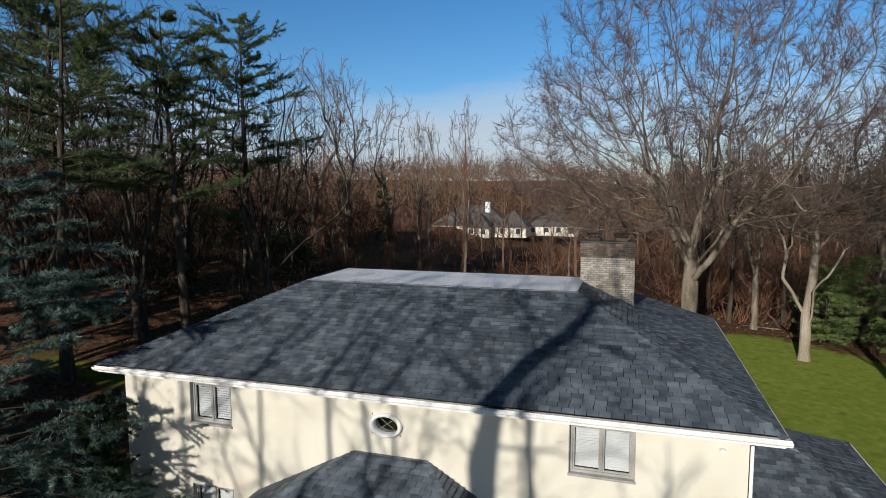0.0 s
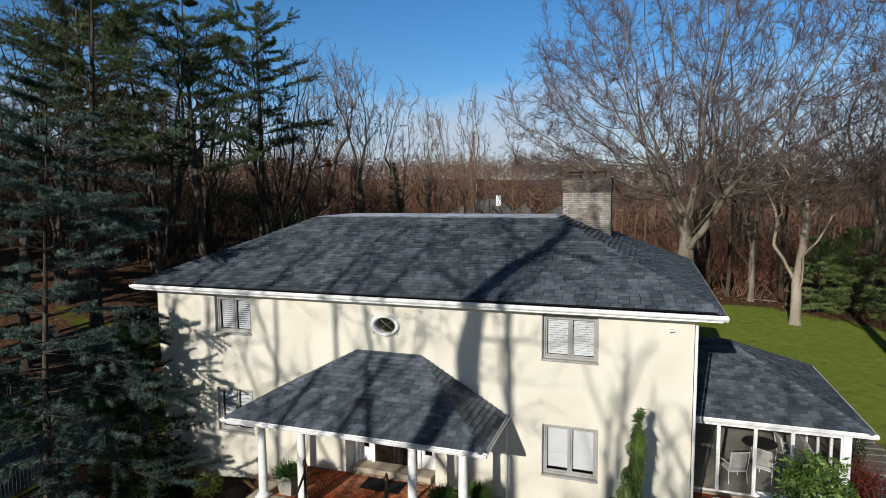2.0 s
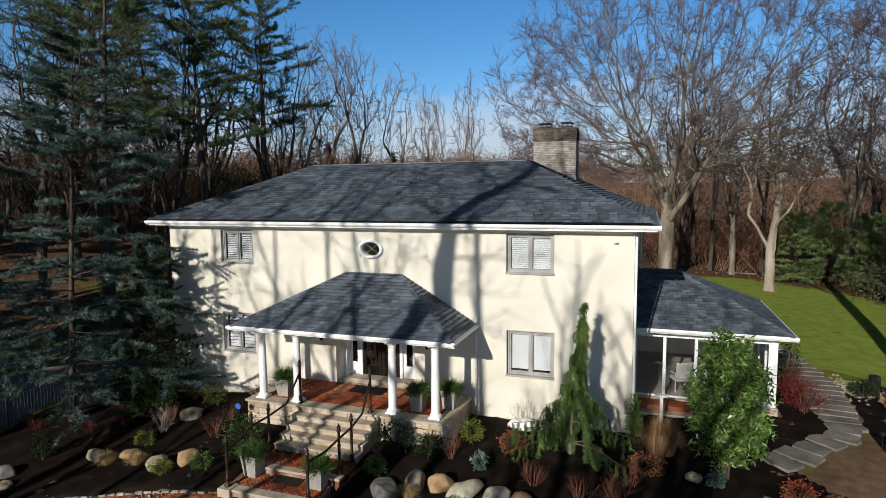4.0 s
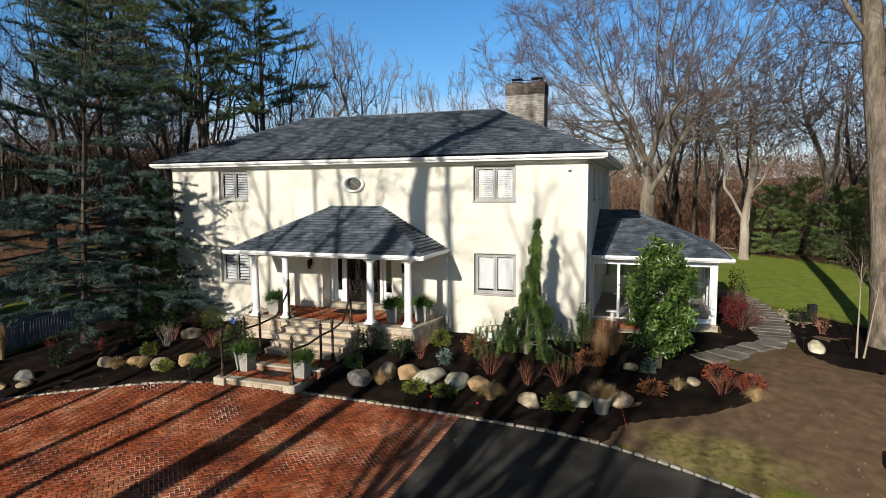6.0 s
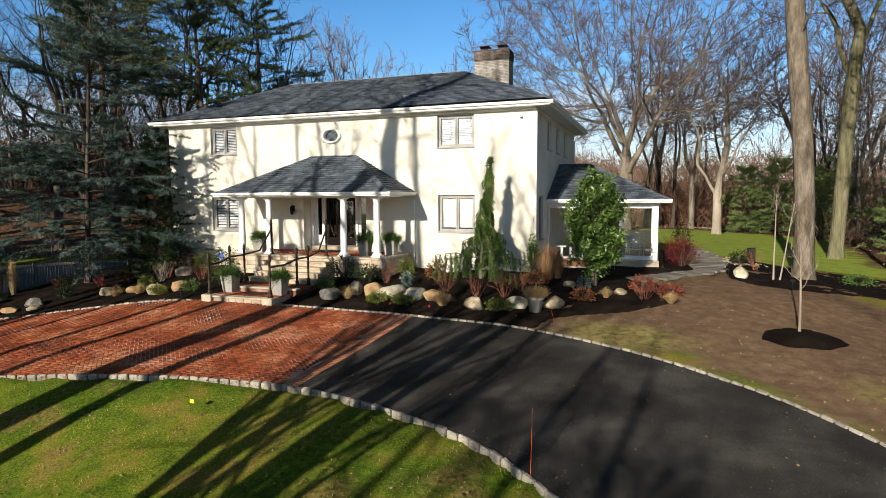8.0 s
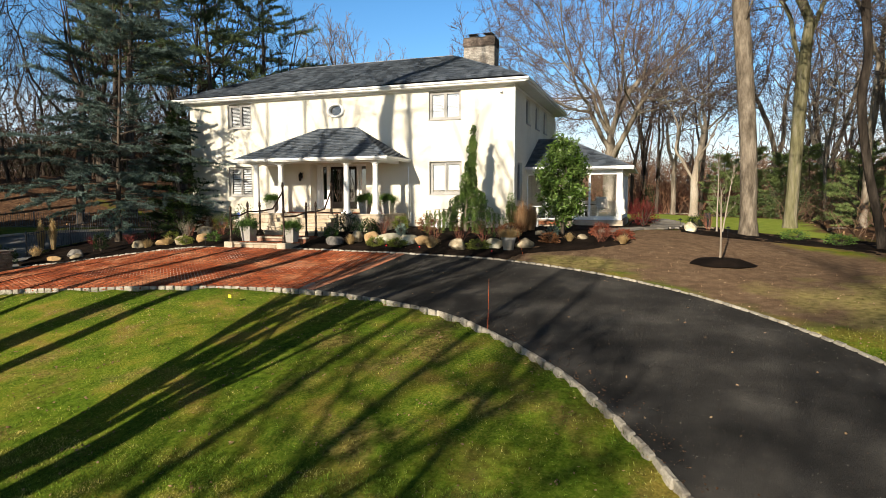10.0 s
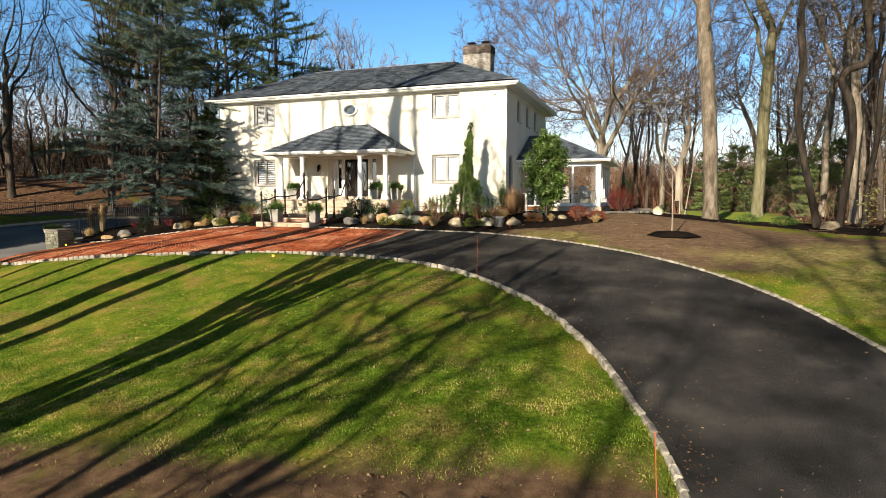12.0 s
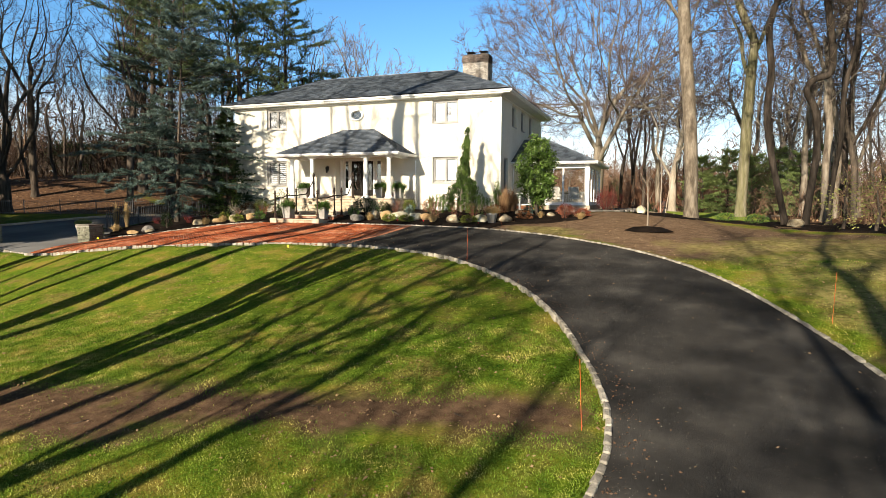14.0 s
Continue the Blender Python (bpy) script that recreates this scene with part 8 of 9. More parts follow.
for i, (x, y, w, h, m, lab) in enumerate([
        (-4.6, -1.9, 0.72, 0.65, M_YELLOW, "yellow-green rounded shrub in the dark mulch"), (-3.2, -2.3, 0.8, 0.75, M_RUST, "rusty-leaved low shrub in the dark mulch"), (-5.7, -2.6, 0.5, 0.4, M_GREEN, "small green shrub in the dark mulch"),
        (-3.3, -5.3, 0.7, 0.32, M_YELLOW, "low bright green spreading conifer"), (-4.2, -5.3, 0.7, 0.34, M_YELLOW, "low bright green spreading conifer"), (-0.05, -5.3, 0.85, 0.34, M_YELLOW, "low bright green spreading conifer"),
        (-6.75, -4.2, 0.6, 0.5, M_GREEN, "dark green low shrub in the dark mulch"), (-6.7, -2.95, 1.25, 0.95, M_DARKGREEN, "dark green shrub by the steps"), (-5.6, -3.0, 0.9, 0.65, M_DARKGREEN, "dark green shrub before the porch base"), (-14.8, -1.3, 0.9, 0.8, M_YELLOW, "yellow-green rounded shrub in the dark mulch"),
        (-15.2, -4.2, 0.6, 0.45, M_YELLOW, "yellow-green rounded shrub in the dark mulch"), (-12.0, -5.2, 0.6, 0.42, M_GREEN, "low green shrub in the dark mulch"), (-13.1, -5.6, 0.6, 0.36, M_YELLOW, "low bright green shrub in the dark mulch"), (-18.3, -5.4, 0.6, 0.9, M_DARKGREEN, "upright dark green shrub in the dark mulch"), (-16.2, -0.7, 0.9, 0.8, M_RUST, "rusty-leaved shrub against the wall"), (2.3, -3.9, 0.7, 0.4, M_RUST, "rusty-leaved low shrub in the dark mulch"), (4.05, -2.7, 0.8, 0.55, M_REDLEAF, "red-leaved low shrub at the tip of the bed"), (4.9, -2.9, 0.7, 0.38, M_REDLEAF, "red-leaved low shrub at the tip of the bed"), (-11.05, -4.5, 1.1, 1.4, M_GREEN, "green leafy shrub by the landing"),
        (-12.5, -1.4, 0.9, 0.8, M_RUST, "rusty-leaved low shrub in the dark mulch"), (0.45, -2.3, 1.0, 0.45, M_RUST, "rusty-leaved low shrub in the dark mulch"), (-16.6, -2.2, 1.6, 2.2, M_HOLLY, "dark glossy laurel by the corner"), (8.0, 6.5, 0.9, 0.6, M_DARKGREEN, "low dark shrub by the path"),
        (11.7, 3.4, 1.1, 0.42, M_GREEN, "low green groundcover clump"), (12.9, 1.3, 1.1, 0.42, M_GREEN, "low green groundcover clump"), (5.6, 6.4, 0.8, 1.9, M_DARKGREEN, "upright evergreen by the sunroom"),
        (-3.97, -3.3, 0.4, 0.5, M_BLUE, "grey-blue upright foliage in the dark mulch"), (-5.3, -2.5, 0.5, 0.4, M_BLUE, "grey-blue low foliage in the dark mulch"), (2.2, -2.5, 0.4, 0.4, M_BLUE, "grey-blue low foliage in the dark mulch"), (-20.6, -8.0, 0.7, 0.6, M_DARKGREEN, "small dark shrub by the pillar")]):
    shrub("garden_shrub", x, y, w, h, m, lab, 100 + i, 0.045, int(450 + 420 * w * h), group="bed shrubs")
twig_shrub("bare_shrub", -5.0, -0.5, 1.0, 0.9, M_BARK, "thin bare shrub against the wall", 141, 14, "", 0.005)
twig_shrub("bare_shrub", -3.3, -0.5, 1.0, 1.0, M_BARK, "thin bare shrub against the wall", 142, 14, "", 0.005)
twig_shrub("bare_shrub", -13.2, -0.7, 1.4, 0.9, M_STRAW, "thin pale shrub against the wall", 143, 22, "", 0.006)


def planter(x, y, z, w, h, seed, m=None, square=True, label="square grey planter with spiky green foliage", leaf=None, turn=0.0):
    e = thing("planter", (x, y, z), label, "planter", "entrance planters" if square else "")
    e.rotation_euler = (0, 0, radians(turn))
    if square:
        g = Geo()
        a, b = w * 0.36, w * 0.5
        vs = []
        for rad_, zz in ((a, 0), (b, h), (b - 0.03, h), (b - 0.05, h - 0.06)):
            vs += [(-rad_, -rad_, zz), (rad_, -rad_, zz), (rad_, rad_, zz), (-rad_, rad_, zz)]
        fs = [(3, 2, 1, 0), (12, 13, 14, 15)]
        for k in range(3):
            for i in range(4):
                fs.append((k * 4 + i, k * 4 + (i + 1) % 4, k * 4 + 4 + (i + 1) % 4, k * 4 + 4 + i))
        part("pot", g.add(vs, fs), m or M_CLAY, e)
    else:
        part("pot", Geo().lathe([(w * 0.34, 0), (w * 0.46, h * 0.8), (w * 0.5, h * 0.82), (w * 0.5, h), (w * 0.45, h), (w * 0.43, h - 0.06)], n=20), m or M_CLAY, e, "", True)
    g = np.random.default_rng(seed)
    n = 260
    a, k = g.uniform(0, 6.28, n), np.sqrt(g.uniform(0, 1, n))
    C = np.stack([np.cos(a) * k * w * 0.3, np.sin(a) * k * w * 0.3, np.full(n, h - 0.04)], -1)
    D = np.stack([np.cos(a) * k * 0.9, np.sin(a) * k * 0.9, np.full(n, 0.9)], -1)
    part("foliage", np_mesh("foliage", *blades(C, D, 0.44 if square else 0.34, 0.024 if square else 0.014, 6 if square else 7, 0.55 if square else 0.25, seed, 0.08 if square else 0.0)), leaf or M_GREEN, e)
    return e


planter(-11.35, -1.75, DECK, 0.55, 0.6, 1)
planter(-6.45, -1.7, DECK, 0.48, 0.62, 2, label="grey planter with green foliage beside the column")
planter(-5.55, -1.2, DECK, 0.5, 0.6, 4)
planter(-10.15, -5.2, LAND1, 0.52, 0.62, 5)
planter(-8.0, -5.25, LAND1, 0.48, 0.6, 6)
planter(1.05, -5.25, landf(1.05, -5.25) + 0.05, 0.52, 0.46, 7, square=False, label="round grey pot of dry grass at the bed's edge", leaf=M_STRAW)
planter(-20.9, -8.6, landf(-20.9, -8.6), 0.75, 0.7, 8, square=False, label="large grey round pot by the stone pillar", leaf=M_DARKGREEN)


# ---- handrails ----
def rail_post(parent, x, y, z, h):
    prof = [(r_ * 1.3, h_) for r_, h_ in ((0.075, 0), (0.075, 0.04), (0.05, 0.06), (0.045, 0.2), (0.055, 0.22), (0.03, 0.26), (0.032, h * 0.55), (0.042, h * 0.58), (0.03, h * 0.62), (0.03, h - 0.2), (0.05, h - 0.17), (0.05, h - 0.13), (0.025, h - 0.11), (0.045, h - 0.06), (0.03, h - 0.02), (0.006, h + 0.05))]
    o = parent.location
    part("post", Geo().lathe([(r_, z + h_ - o.z) for r_, h_ in prof], x - o.x, y - o.y, 12), M_BRONZE, parent, "", True)


for posts, bx in (((( -10.38, -6.03, LAND1 + 0.03), (-10.52, -4.75, LAND2), (-10.5, -3.95, LAND2), (-10.42, -2.3, DECK)), -10.6), (((-7.84, -6.03, LAND1 + 0.03), (-7.62, -4.75, LAND2), (-7.66, -3.95, LAND2), (-7.8, -2.4, DECK)), -7.6)):
    rail = thing("handrail", (bx, -4.2, LAND1), "dark bronze handrail with turned posts and finials", "handrail", "front step handrails")
    for x, y, z in posts:
        rail_post(rail, x, y, z, 1.42)
    line = []
    for (x, y, z), (x2, y2, z2) in zip(posts, posts[1:]):
        for u in (0.0, 0.55, 0.8):
            k = max(0.0, (u - 0.5) * 2) if u < 1 else 1.0
            line.append((x + (x2 - x) * u - bx, y + (y2 - y) * u + 4.2, z + (z2 - z) * k + 1.03 - LAND1))
    line.append((posts[-1][0] - bx, posts[-1][1] + 4.2, posts[-1][2] + 1.03 - LAND1))
    part("rail", Geo().tube(line, 0.034, 8), M_BRONZE, rail, "", True)

# ---- stone pillars, iron fences ----


def pillar(x, y, w, h):
    z = landf(x, y) - 0.15
    e = thing("stone_pillar", (x, y, z), "low stacked-stone pillar with a bluestone cap", "pillar", "gate pillars")
    part("core", Geo().box(-w / 2 + 0.03, -w / 2 + 0.03, 0, w / 2 - 0.03, w / 2 - 0.03, h - 0.05), M_MORTAR, e)
    g = Geo()
    r = random.Random(int(abs(x) * 7))
    zz = 0.0
    while zz < h - 0.1:
        hh = min(r.uniform(0.06, 0.12), h - 0.05 - zz)
        for f in range(4):
            s = -w / 2
            while s < w / 2 - 0.02:
                ww = min(r.uniform(0.12, 0.36), w / 2 - s)
                g.box(s + 0.004, -w / 2 - r.uniform(0, 0.02), zz + 0.004, s + ww - 0.004, -w / 2 + 0.06, zz + hh - 0.004, 0.01, m=pose(0, 0, 0, 0, 0, 90 * f))
                s += ww
        zz += hh
    tagged(part("stones", g, M_STACK, e), kind="stuff")
    part("cap", Geo().box(-w / 2 - 0.06, -w / 2 - 0.06, h - 0.05, w / 2 + 0.06, w / 2 + 0.06, h + 0.02, 0.012), M_FLAG, e)


pillar(-19.4, -9.4, 0.82, 1.0)
pillar(-24.6, -11.2, 0.95, 1.1)


def iron_fence(line, h, label, gap=0.13, z_off=0.0):
    pts = smooth_line(line, gap)
    x0, y0 = pts[0]
    e = thing("iron_fence", (x0, y0, landf(x0, y0)), label, "fence")
    o = e.location
    top, low_r = [], []
    picket = Geo().box(-0.009, -0.009, 0.04, 0.009, 0.009, h).mesh("picket")
    picket.materials.append(M_FENCE)
    for i, (x, y) in enumerate(pts):
        z = landf(x, y) + z_off
        q = (x - o.x, y - o.y, z - o.z)
        top.append((q[0], q[1], q[2] + h - 0.08)), low_r.append((q[0], q[1], q[2] + 0.12))
        if i % 18 == 0:
            part("post", Geo().box(q[0] - 0.03, q[1] - 0.03, q[2] - 0.2, q[0] + 0.03, q[1] + 0.03, q[2] + h + 0.06, 0.006), M_FENCE, e)
        else:
            ob = new("picket", picket)
            ob.parent = e
            ob.location = q
    part("top_rail", Geo().tube(top[::4] + [top[-1]], 0.016, 6), M_FENCE, e)
    part("bottom_rail", Geo().tube(low_r[::4] + [low_r[-1]], 0.014, 6), M_FENCE, e)


iron_fence([(-21.9, -6.3), (-22.0, -4.0), (-21.9, -1.5), (-21.4, 1.5), (-21.2, 4.0)], 1.05, "black iron picket fence above the lower court")
iron_fence([(-44, -1.5), (-38, 0.6), (-30, 3.4), (-25, 6.0), (-20, 9.0)], 1.1, "black iron fence along the far side of the court", 0.16)
part("court_kerb", Geo().tube([(x, y, landf(x, y) + 0.03) for x, y in smooth_line([(-35.9, -10.2), (-33, -6.9), (-30.3, -3.9), (-28, -1.2), (-25.5, 1.9), (-22.8, 5.1)], 0.8)], 0.1, 6), M_TREAD)
tagged(bpy.data.objects["court_kerb"], "pale stone kerb along the court", "kerb", kind="structure")

# ---- flagstone path ----
flag_path = thing("flagstone_path", (6.2, 3, 1.0), "irregular bluestone flag path round to the back lawn", "path", kind="structure")
rf = random.Random(17)
line_a = smooth_line([(4.0, -0.7), (4.69, -0.07), (5.34, 0.84), (6.15, 1.7), (6.4, 2.4)], 0.78)
line_b = smooth_line([(6.45, 2.6), (6.47, 3.7), (6.6, 5.2), (6.73, 7.3), (6.5, 9.8), (6.0, 13)], 0.58)
track = list(line_a) + list(line_b)
for i, ((x, y), (x2, y2)) in enumerate(zip(track, track[1:])):
    d = Vector((x2 - x, y2 - y, 0)).normalized()
    a = math.atan2(d.y, d.x)
    n = 7
    g = Geo()
    wx, wy = (0.35, rf.uniform(0.45, 0.62)) if i < len(line_a) else (0.25, rf.uniform(0.62, 0.8))
    vs = []
    outline = [(wx * sx * rf.uniform(0.9, 1.05), wy * sy * rf.uniform(0.85, 1.05)) for sx, sy in ((-1, -0.9), (-0.2, -1), (1, -0.9), (1.05, 0), (0.95, 0.9), (0.1, 1), (-1, 0.92), (-1.05, 0.1))]
    m = len(outline)
    for zz, k in ((-0.04, 1.0), (0.03, 1.0), (0.04, 0.96)):
        vs += [(px * k, py * k, zz) for px, py in outline]
    fs = [tuple(range(2 * m, 3 * m))] + [(k * m + j, k * m + (j + 1) % m, (k + 1) * m + (j + 1) % m, (k + 1) * m + j) for k in range(2) for j in range(m)]
    ob = part("flagstone", g.add(vs, fs), M_FLAG, flag_path)
    ob.matrix_basis = Matrix.Translation(-flag_path.location) @ pose(x, y, landf(x, y) + 0.06, 0, 0, math.degrees(a))

# ---- young trees in mulch rings ----


def sapling(x, y, turn, scale, label, ring_r=0.75, lean=0.0, key="sapling"):
    z = landf(x, y)
    g = Geo()
    n = 28
    r = random.Random(int(x * 10))
    vs = [(0, 0, 0.17)]
    for rr, zz in ((0.55, 0.13), (1.0, -0.03)):
        for i in range(n):
            k = ring_r * rr * (1 + 0.06 * math.sin(i * 1.7) + r.uniform(-0.04, 0.04))
            vs.append((k * math.cos(2 * math.pi * i / n), k * math.sin(2 * math.pi * i / n), zz))
    fs = [(0, 1 + i, 1 + (i + 1) % n) for i in range(n)] + [(1 + i, 1 + n + i, 1 + n + (i + 1) % n, 1 + (i + 1) % n) for i in range(n)]
    single("mulch_ring", g.add(vs, fs), M_MULCH, "round dark mulch ring round a young tree", "mulch", loc=(x, y, z), smooth=True)
    e = plant_bare(key, x, y, turn, scale, label, name="young_tree")
    e.location.z = z + 0.1
    e.rotation_euler = (0, radians(lean), radians(turn))


sapling(7.92, -5.7, 20, 0.95, "slender young bare tree staked in a mulch ring", 1.0)
sapling(8.4, 0.85, 90, 1.0, "slender pale young bare tree in mulch", 0.9, 1, "whip")
plant_bare("whip", 8.6, 0.95, 200, 0.95, "slender pale young bare tree leaning in mulch", name="young_tree").rotation_euler = (0, radians(9), 0.2)

# ---- small things ----


def stake(x, y, h, m, label, lean=0.0):
    ob = single("marker_stake", Geo().tube([(0, 0, -0.1), (lean * h, 0, h)], 0.0045, 6), m, label, "stake", loc=(x, y, landf(x, y)))
    return ob


stake(2.6, -13.75, 1.15, M_ORANGE, "thin orange driveway marker stake", 0.02)
stake(7.45, -23.0, 1.1, M_ORANGE, "thin orange driveway marker stake", -0.05)
stake(11.95, -17.4, 1.1, M_ORANGE, "thin orange driveway marker stake", 0.03)
stake(1.75, -5.9, 0.9, M_ORANGE, "thin leaning orange marker stake", -0.3)
for x, y in ((-4.6, -13.3), (-17.0, -11.0), (-13.6, -21.5)):
    e = thing("yellow_flag", (x, y, landf(x, y)), "small yellow irrigation marker flag in the lawn", "marker flag", "lawn flags")
    part("wire", Geo().tube([(0, 0, -0.05), (0, 0, 0.3)], 0.004, 5), M_IRON, e)
    part("flag", Geo().box(0, -0.003, 0.21, 0.10, 0.003, 0.29, 0.002), M_YELLOWFLAG, e)
for x, y in ((-3.58, -5.7), (-2.21, -5.75), (0.63, -6.1)):
    e = thing("red_flag", (x, y, landf(x, y) + 0.05), "tiny red marker flag in the mulch", "marker flag", "bed flags")
    part("wire", Geo().tube([(0, 0, -0.1), (0, 0, 0.16)], 0.003, 5), M_IRON, e)
    part("flag", Geo().box(0, -0.003, 0.1, 0.05, 0.003, 0.15, 0.002), M_REDFLAG, e)
sg = thing("garden_sign", (-12.3, -3.1, landf(-12.3, -3.1)), "small blue security sign on a stake in the bed", "sign")
part("pole", Geo().tube([(0, 0, -0.1), (0, 0, 0.75)], 0.012, 6), M_IRON, sg)
part("plate", Geo().lathe([(0.02, -0.012), (0.10, -0.010), (0.105, 0.0), (0.10, 0.010), (0.02, 0.012)], n=16, m=pose(0, 0, 0.88, 90, 0, 0)), M_BLUESIGN, sg)
well = thing("window_well", (-3.2, -0.45, landf(-3.2, -0.45)), "pale plastic window-well cover against the wall", "well cover")
part("cover", Geo().lathe([(0.62, 0.0), (0.62, 0.08), (0.5, 0.22), (0.2, 0.3)], n=20, sy=0.55), M_WHITE, well, "", True)
mailbox = thing("bird_table", (0.9, 1.1, landf(0.9, 1.1)), "small pale post with a flat top by the sunroom steps", "post")
part("post", Geo().box(-0.05, -0.05, -0.1, 0.05, 0.05, 0.95, 0.01), M_WHITE, mailbox)
part("top", Geo().box(-0.2, -0.12, 0.95, 0.2, 0.12, 1.0, 0.01), M_WHITE, mailbox)
bin_ = thing("utility_pedestal", (8.5, 6.9, landf(8.5, 6.9)), "dark utility pedestal with a lower box beside it", "utility box")
part("case", Geo().box(-0.16, -0.16, -0.05, 0.16, 0.16, 0.8, 0.03), M_IRON, bin_)
part("case", Geo().box(-0.42, -0.12, -0.05, -0.17, 0.14, 0.45, 0.03), M_IRON, bin_)
gp = np.random.default_rng(5)
PXY = np.stack([gp.normal(7.9, 0.45, 420), gp.normal(7.3, 0.55, 420)], -1)
PV, PF = [], []
for i, (x, y) in enumerate(PXY):
    z = landf(x, y) + 0.05
    k = gp.uniform(0.03, 0.09)
    w = gp.uniform(0.6, 1.4, 6) * k
    o = len(PV)
    PV += [(x + w[0], y, z), (x, y + w[1], z), (x - w[2], y, z), (x, y - w[3], z), (x, y, z + k * 0.7), (x, y, z - k)]
    PF += [(o + a_, o + (a_ + 1) % 4, o + e_) if e_ == 4 else (o + (a_ + 1) % 4, o + a_, o + e_) for a_ in range(4) for e_ in (4, 5)]
tagged(part("pebbles", np_mesh("pebbles", np.array(PV), np.array(PF)), M_BOULDER), "pale river pebbles beside the path", "pebbles", kind="stuff")
for i, (x, y, z) in enumerate([(-11.7, -6.0, 0.35), (8.6, -1.2, 0.5), (7.0, 1.2, 0.5)]):
    pl = thing("path_light", (x, y, landf(x, y)), "small dark garden path light", "garden light", "path lights")
    part("stem", Geo().tube([(0, 0, -0.1), (0, 0, z)], 0.012, 6), M_IRON, pl)
    part("hood", Geo().lathe([(0.09, z - 0.02), (0.08, z), (0.02, z + 0.05)], n=12), M_IRON, pl)

single("doormat", Geo().box(-0.42, -0.27, 0.0, 0.42, 0.27, 0.015, 0.004), M_IRON, "dark rubber doormat on the lower landing", "doormat", loc=(-9.0, -5.2, LAND1 + 0.001))
# fallen log and leaves
for x, y, L, a in ((12.6, 40.5, 3.4, 10), (8.6, 43.5, 3, 160), (15.5, 12, 3, 60)):
    single("fallen_log", Geo().tube([(-L / 2, 0, 0.12), (0, 0.15, 0.15), (L / 2, 0, 0.1)], [0.07, 0.06, 0.035], 8), M_BARK, "grey fallen log at the wood's edge", "log", loc=(x, y, landf(x, y))).rotation_euler = (0, 0, radians(a))
gl = np.random.default_rng(12)
n_g = 10000
PX_, PY_ = gl.uniform(-3, 14, n_g), gl.uniform(-34, -7, n_g)
okg = inside(DRIVE_AT, PX_, PY_)
CG = np.stack([PX_[okg], PY_[okg], land(PX_[okg], PY_[okg]) + 0.024], -1)
tagged(part("grit", np_mesh("grit", *leaves(CG, 0.015, 15, 0.2, 1.2)), M_GRIT), "pale grit scattered over the asphalt", "grit", kind="stuff")
n_l = 8000
LX, LYY = gl.uniform(-20, 22, n_l), gl.uniform(-32, -4, n_l)
okl = ~inside(BRICKS_AT, LX, LYY) & ~(inside(DRIVE_AT, LX, LYY) & (gl.random(n_l) < 0.85))
LX, LYY = LX[okl], LYY[okl]
on_road = inside(DRIVE_AT, LX, LYY)
CL = np.stack([LX, LYY, land(LX, LYY) + np.where(on_road, 0.026, lump(LX, LYY) + 0.024)], -1)
tagged(part("fallen_leaves", np_mesh("fallen_leaves", *leaves(CL, 0.036, 5, 0.2, 1.5)), M_LITTER), "scattered brown fallen leaves on lawn and drive", "leaves", kind="stuff")
LB = np.stack([gl.uniform(-12, 8, 300), gl.uniform(-28, -12.5, 300)], -1)
LB = LB[~inside(DRIVE_AT, LB[:, 0], LB[:, 1]) & ~inside(BRICKS_AT, LB[:, 0], LB[:, 1])]
CB = np.repeat(np.concatenate([LB, (land(LB[:, 0], LB[:, 1]) + lump(LB[:, 0], LB[:, 1]))[:, None] + 0.03], -1), 3, axis=0) + gl.normal(0, 0.05, (3 * len(LB), 3)) * np.array([1, 1, 0.15])
tagged(part("oak_leaves", np_mesh("oak_leaves", *leaves(CB, 0.042, 35, 0.3, 1.5)), M_LITTER), "curled brown oak leaves lying on the lawn", "leaves", kind="stuff")
BX, BY = gl.uniform(-4.5, 7.5, 9000), gl.uniform(-26, -21.8, 9000)
okb = inside(BARE_AT, BX, BY)
CC = np.stack([BX[okb], BY[okb], land(BX[okb], BY[okb]) + lump(BX[okb], BY[okb]) + 0.008], -1)
tagged(part("soil_crumbs", np_mesh("soil_crumbs", *leaves(CC, 0.014, 36, 0.4, 1.3)), M_CRUMB), "crumbs of leaf and soil on the bare strip", "leaves", kind="stuff")
rk = random.Random(77)
for x, y in ((4.4, -23.2), (3.2, -23.6), (1.9, -23.9), (5.4, -23.0), (-0.8, -24.9)):
    a = rk.uniform(0, 6.28)
    single("fallen_twig", Geo().tube([(0, 0, 0.0), (0.12 * math.cos(a), 0.12 * math.sin(a), 0.03), (0.26 * math.cos(a + 0.5), 0.26 * math.sin(a + 0.5), 0.01)], [0.008, 0.007, 0.004], 6), M_BARK_DARK, "short dark fallen twig on the bare soil", "twig", "fallen twigs", loc=(x, y, landf(x, y) + float(lump(x, y)) + 0.01))
GXY = np.stack([gl.uniform(-1, 13, 9000), gl.uniform(-33, -8, 9000)], -1)
GXY = GXY[inside(DRIVE_AT, GXY[:, 0], GXY[:, 1])]
CG = np.stack([GXY[:, 0], GXY[:, 1], land(GXY[:, 0], GXY[:, 1]) + 0.024], -1)
tagged(part("drive_crumbs", np_mesh("drive_crumbs", *leaves(CG, 0.012, 37, 0.2, 1.4)), M_CRUMB), "crumbs of leaf and grit lying on the drive", "leaves", kind="stuff")
near_k = ls[(ls[:, 1] < -13) & (ls[:, 1] > -27)]
pick_k = near_k[gl.integers(0, len(near_k), 700)] + np.stack([gl.exponential(0.22, 700) + 0.12, gl.normal(0, 0.2, 700)], -1)
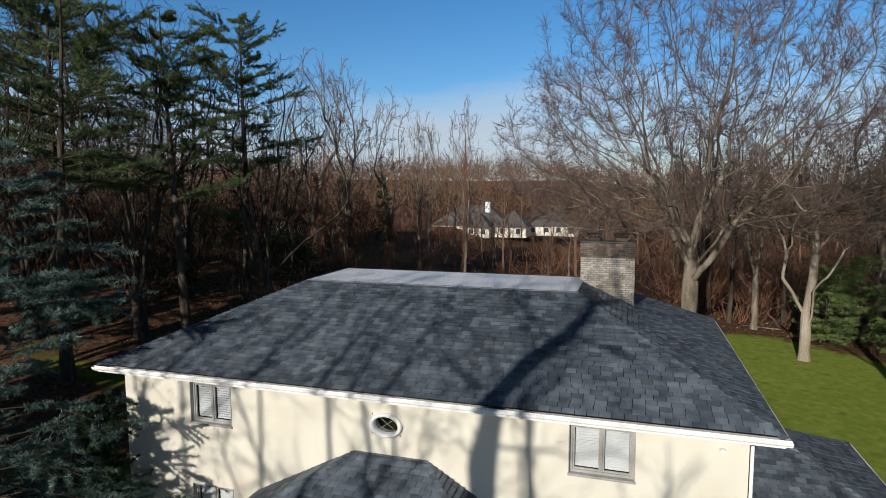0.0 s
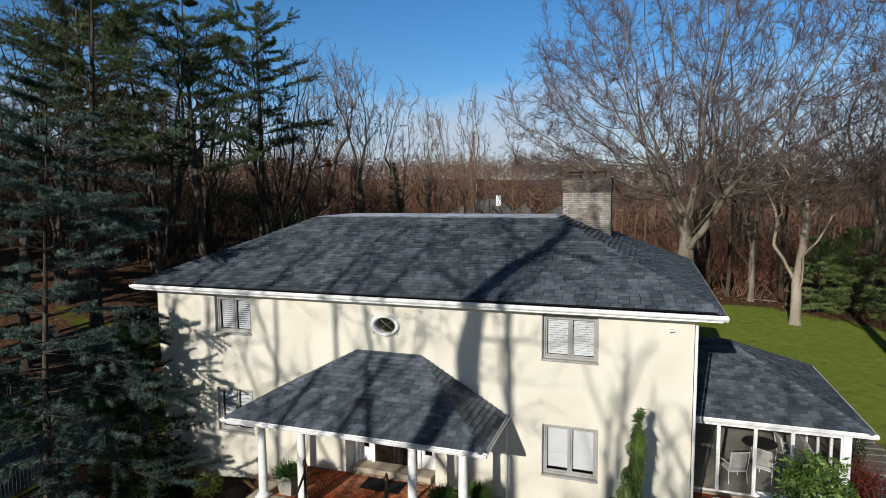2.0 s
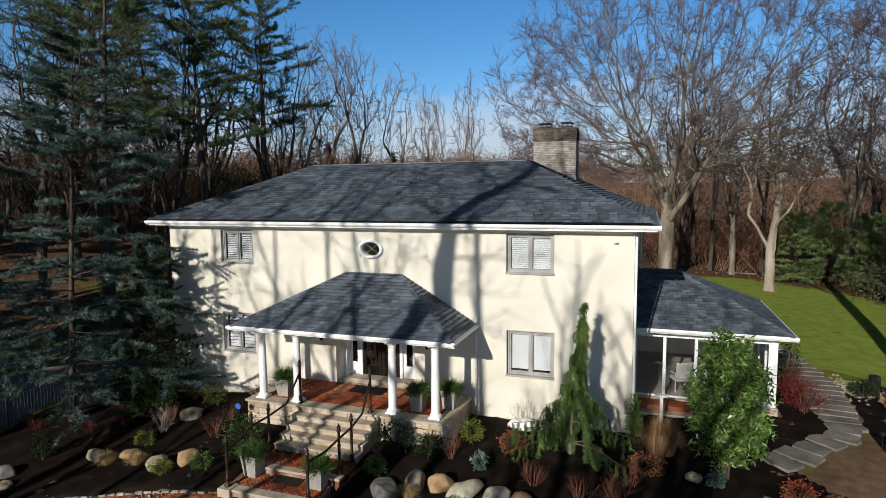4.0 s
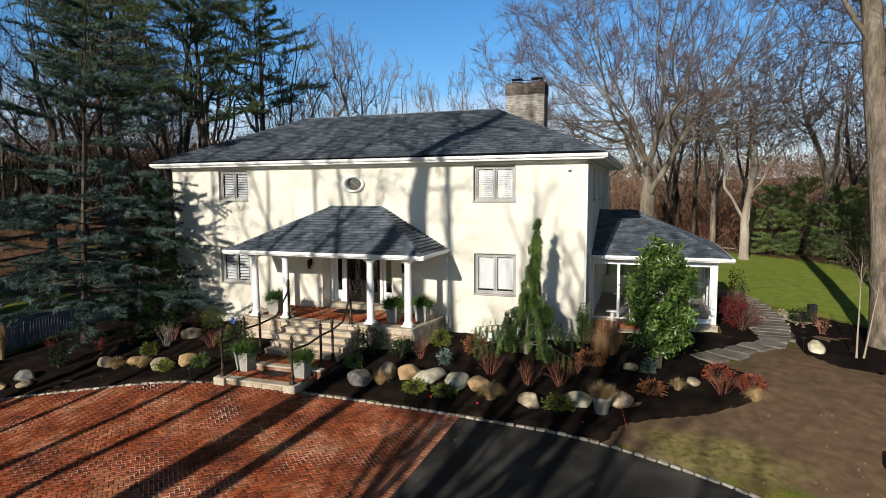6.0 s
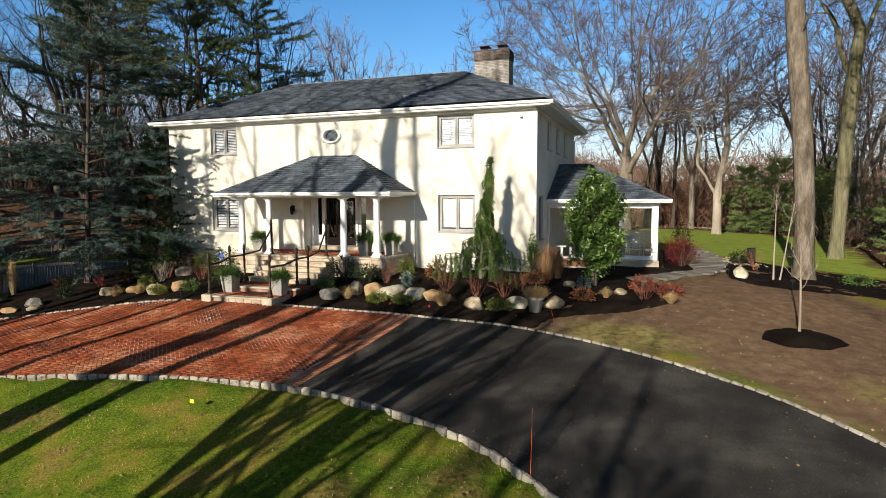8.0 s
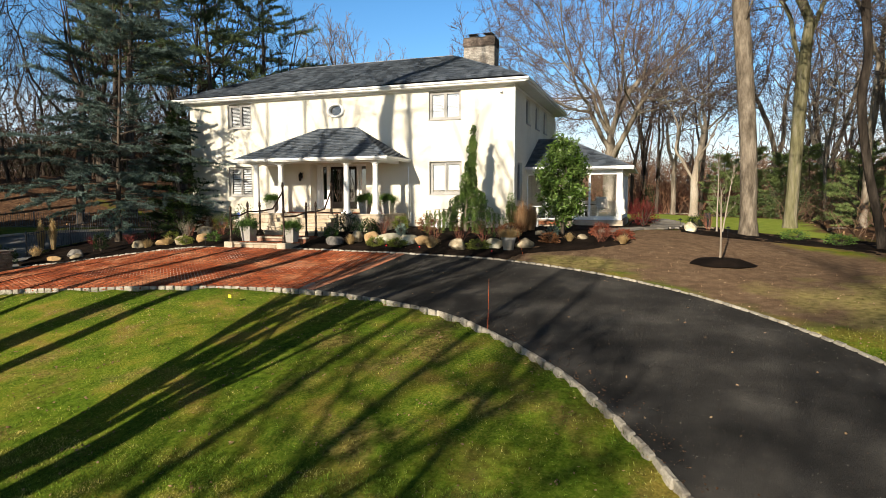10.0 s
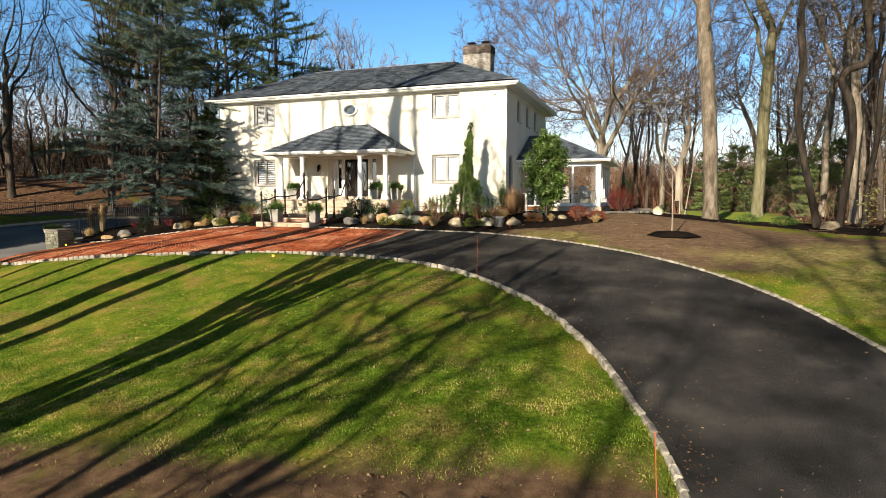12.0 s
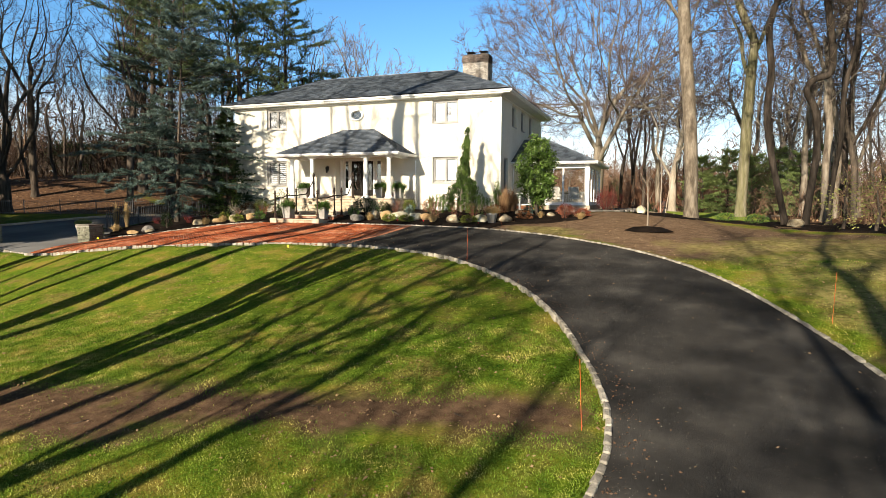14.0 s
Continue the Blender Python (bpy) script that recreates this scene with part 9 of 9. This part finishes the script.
CK = np.stack([pick_k[:, 0], pick_k[:, 1], land(pick_k[:, 0], pick_k[:, 1]) + 0.03], -1)
tagged(part("kerb_leaves", np_mesh("kerb_leaves", *leaves(CK, 0.03, 25, 0.25, 1.5)), M_CRUMB), "brown leaf crumbs blown along the kerb", "leaves", kind="stuff")
n_l = 9000
LX, LYY = gl.uniform(-60, 40, n_l), gl.uniform(0, 60, n_l)
okl = inside(WOOD_EDGE, LX, LYY) | inside(COURT_SIDE, LX, LYY)
LX, LYY = LX[okl], LYY[okl]
CL = np.stack([LX, LYY, land(LX, LYY) + 0.05], -1)
tagged(part("leaf_litter", np_mesh("leaf_litter", *leaves(CL, 0.12, 6, 0.4, 1.5)), M_LITTER), "brown leaf litter under the woods", "leaves", kind="stuff")

# ---- forecourt bricks, grass blades ----
edge_a, edge_b = Vector((*upto(KERB_HOUSE[:90], -19.0, -2.4)[-1], 0)), Vector((*upto(KERB_LAWN[:90], -19.4, -2.8)[-1], 0))
run = (edge_b - edge_a).normalized()
inward = Vector((run.y, -run.x, 0)) if run.y * (-1) < 0 else Vector((-abs(run.y), run.x * (1 if run.y > 0 else -1), 0))
inward = inward if inward.x < 0 else -inward
INNER = np.vstack([upto(KERB_HOUSE[:90], -19.0, -2.85), upto(KERB_LAWN[:90], -19.4, -3.25)[::-1]])
fore, singles = herringbone(INNER, lambda x, y: land(x, y) + 0.03, 2, lambda x, y: -6.2 < x < -4.6 and -11.0 < y < -9.3)
tagged(part("bricks", fore, M_PAVER, paving_base), kind="stuff")
brick_geo = Geo().box(-0.096, -0.046, -0.04, 0.096, 0.046, 0.0, 0.006)
brick_mesh = brick_geo.mesh("brick")
brick_mesh.materials.append(M_PAVER_ONE)
for x, y, z, a in singles[:190]:
    ob = new("brick", brick_mesh)
    ob.parent = paving_base
    ob.matrix_basis = pose(x, y, z, 0, 0, math.degrees(a))

pale_brick = brick_geo.mesh("brick")
pale_brick.materials.append(M_PAVER_PALE)
for i in range(int((edge_b - edge_a).length / 0.104)):
    for row in range(2):
        q = edge_a + run * (0.06 + i * 0.104) + inward * (0.12 + row * 0.205)
        ob = new("brick", pale_brick)
        ob.parent = paving_base
        ob.matrix_basis = pose(q.x, q.y, landf(q.x, q.y) + 0.033, 0, 0, math.degrees(math.atan2(inward.y, inward.x)))


def lawn_blades(n, x0, x1, y0, y1, seed, h):
    g = np.random.default_rng(seed)
    X, Y = g.uniform(x0, x1, n), g.uniform(y0, y1, n)
    bad = inside(BRICKS_AT, X, Y) | inside(DRIVE_AT, X, Y) | inside(COURT_AT, X, Y) | inside(BED_AT, X, Y) | (inside(BARE_AT, X + g.normal(0, 0.16, n) + 0.3 * np.sin(2.3 * Y + X), Y + g.normal(0, 0.16, n) + 0.3 * np.sin(1.7 * X)) & (g.random(n) < 0.97)) | (inside(SOIL_AT, X, Y) & (g.random(n) < 0.9))
    X, Y = X[~bad], Y[~bad]
    C = np.stack([X, Y, land(X, Y) + lump(X, Y) - 0.006], -1)
    return blades(C, np.tile([0, 0, 1.0], (len(C), 1)), h, 0.013, 1, 0.7, seed)


M_BLADE = leafy("grass_blades", [(0.026, 0.075, 0.008), (0.13, 0.20, 0.026), (0.42, 0.36, 0.115)], 0.9, 0.65, 0.2, 2.2)
M_BLADE.node_tree.nodes["Principled BSDF"].inputs["Specular IOR Level"].default_value = 0.05
blade_sets = [lawn_blades(330000, -9, 9, -29.5, -19, 3, 0.042), lawn_blades(170000, -14, 14, -33, -11.5, 4, 0.05)]
tagged(part("grass_blades", np_mesh("grass_blades", np.concatenate([v for v, _ in blade_sets]), np.concatenate([blade_sets[0][1], blade_sets[1][1] + len(blade_sets[0][0])])), M_BLADE), "short mown grass of the front lawn", "grass", kind="stuff")
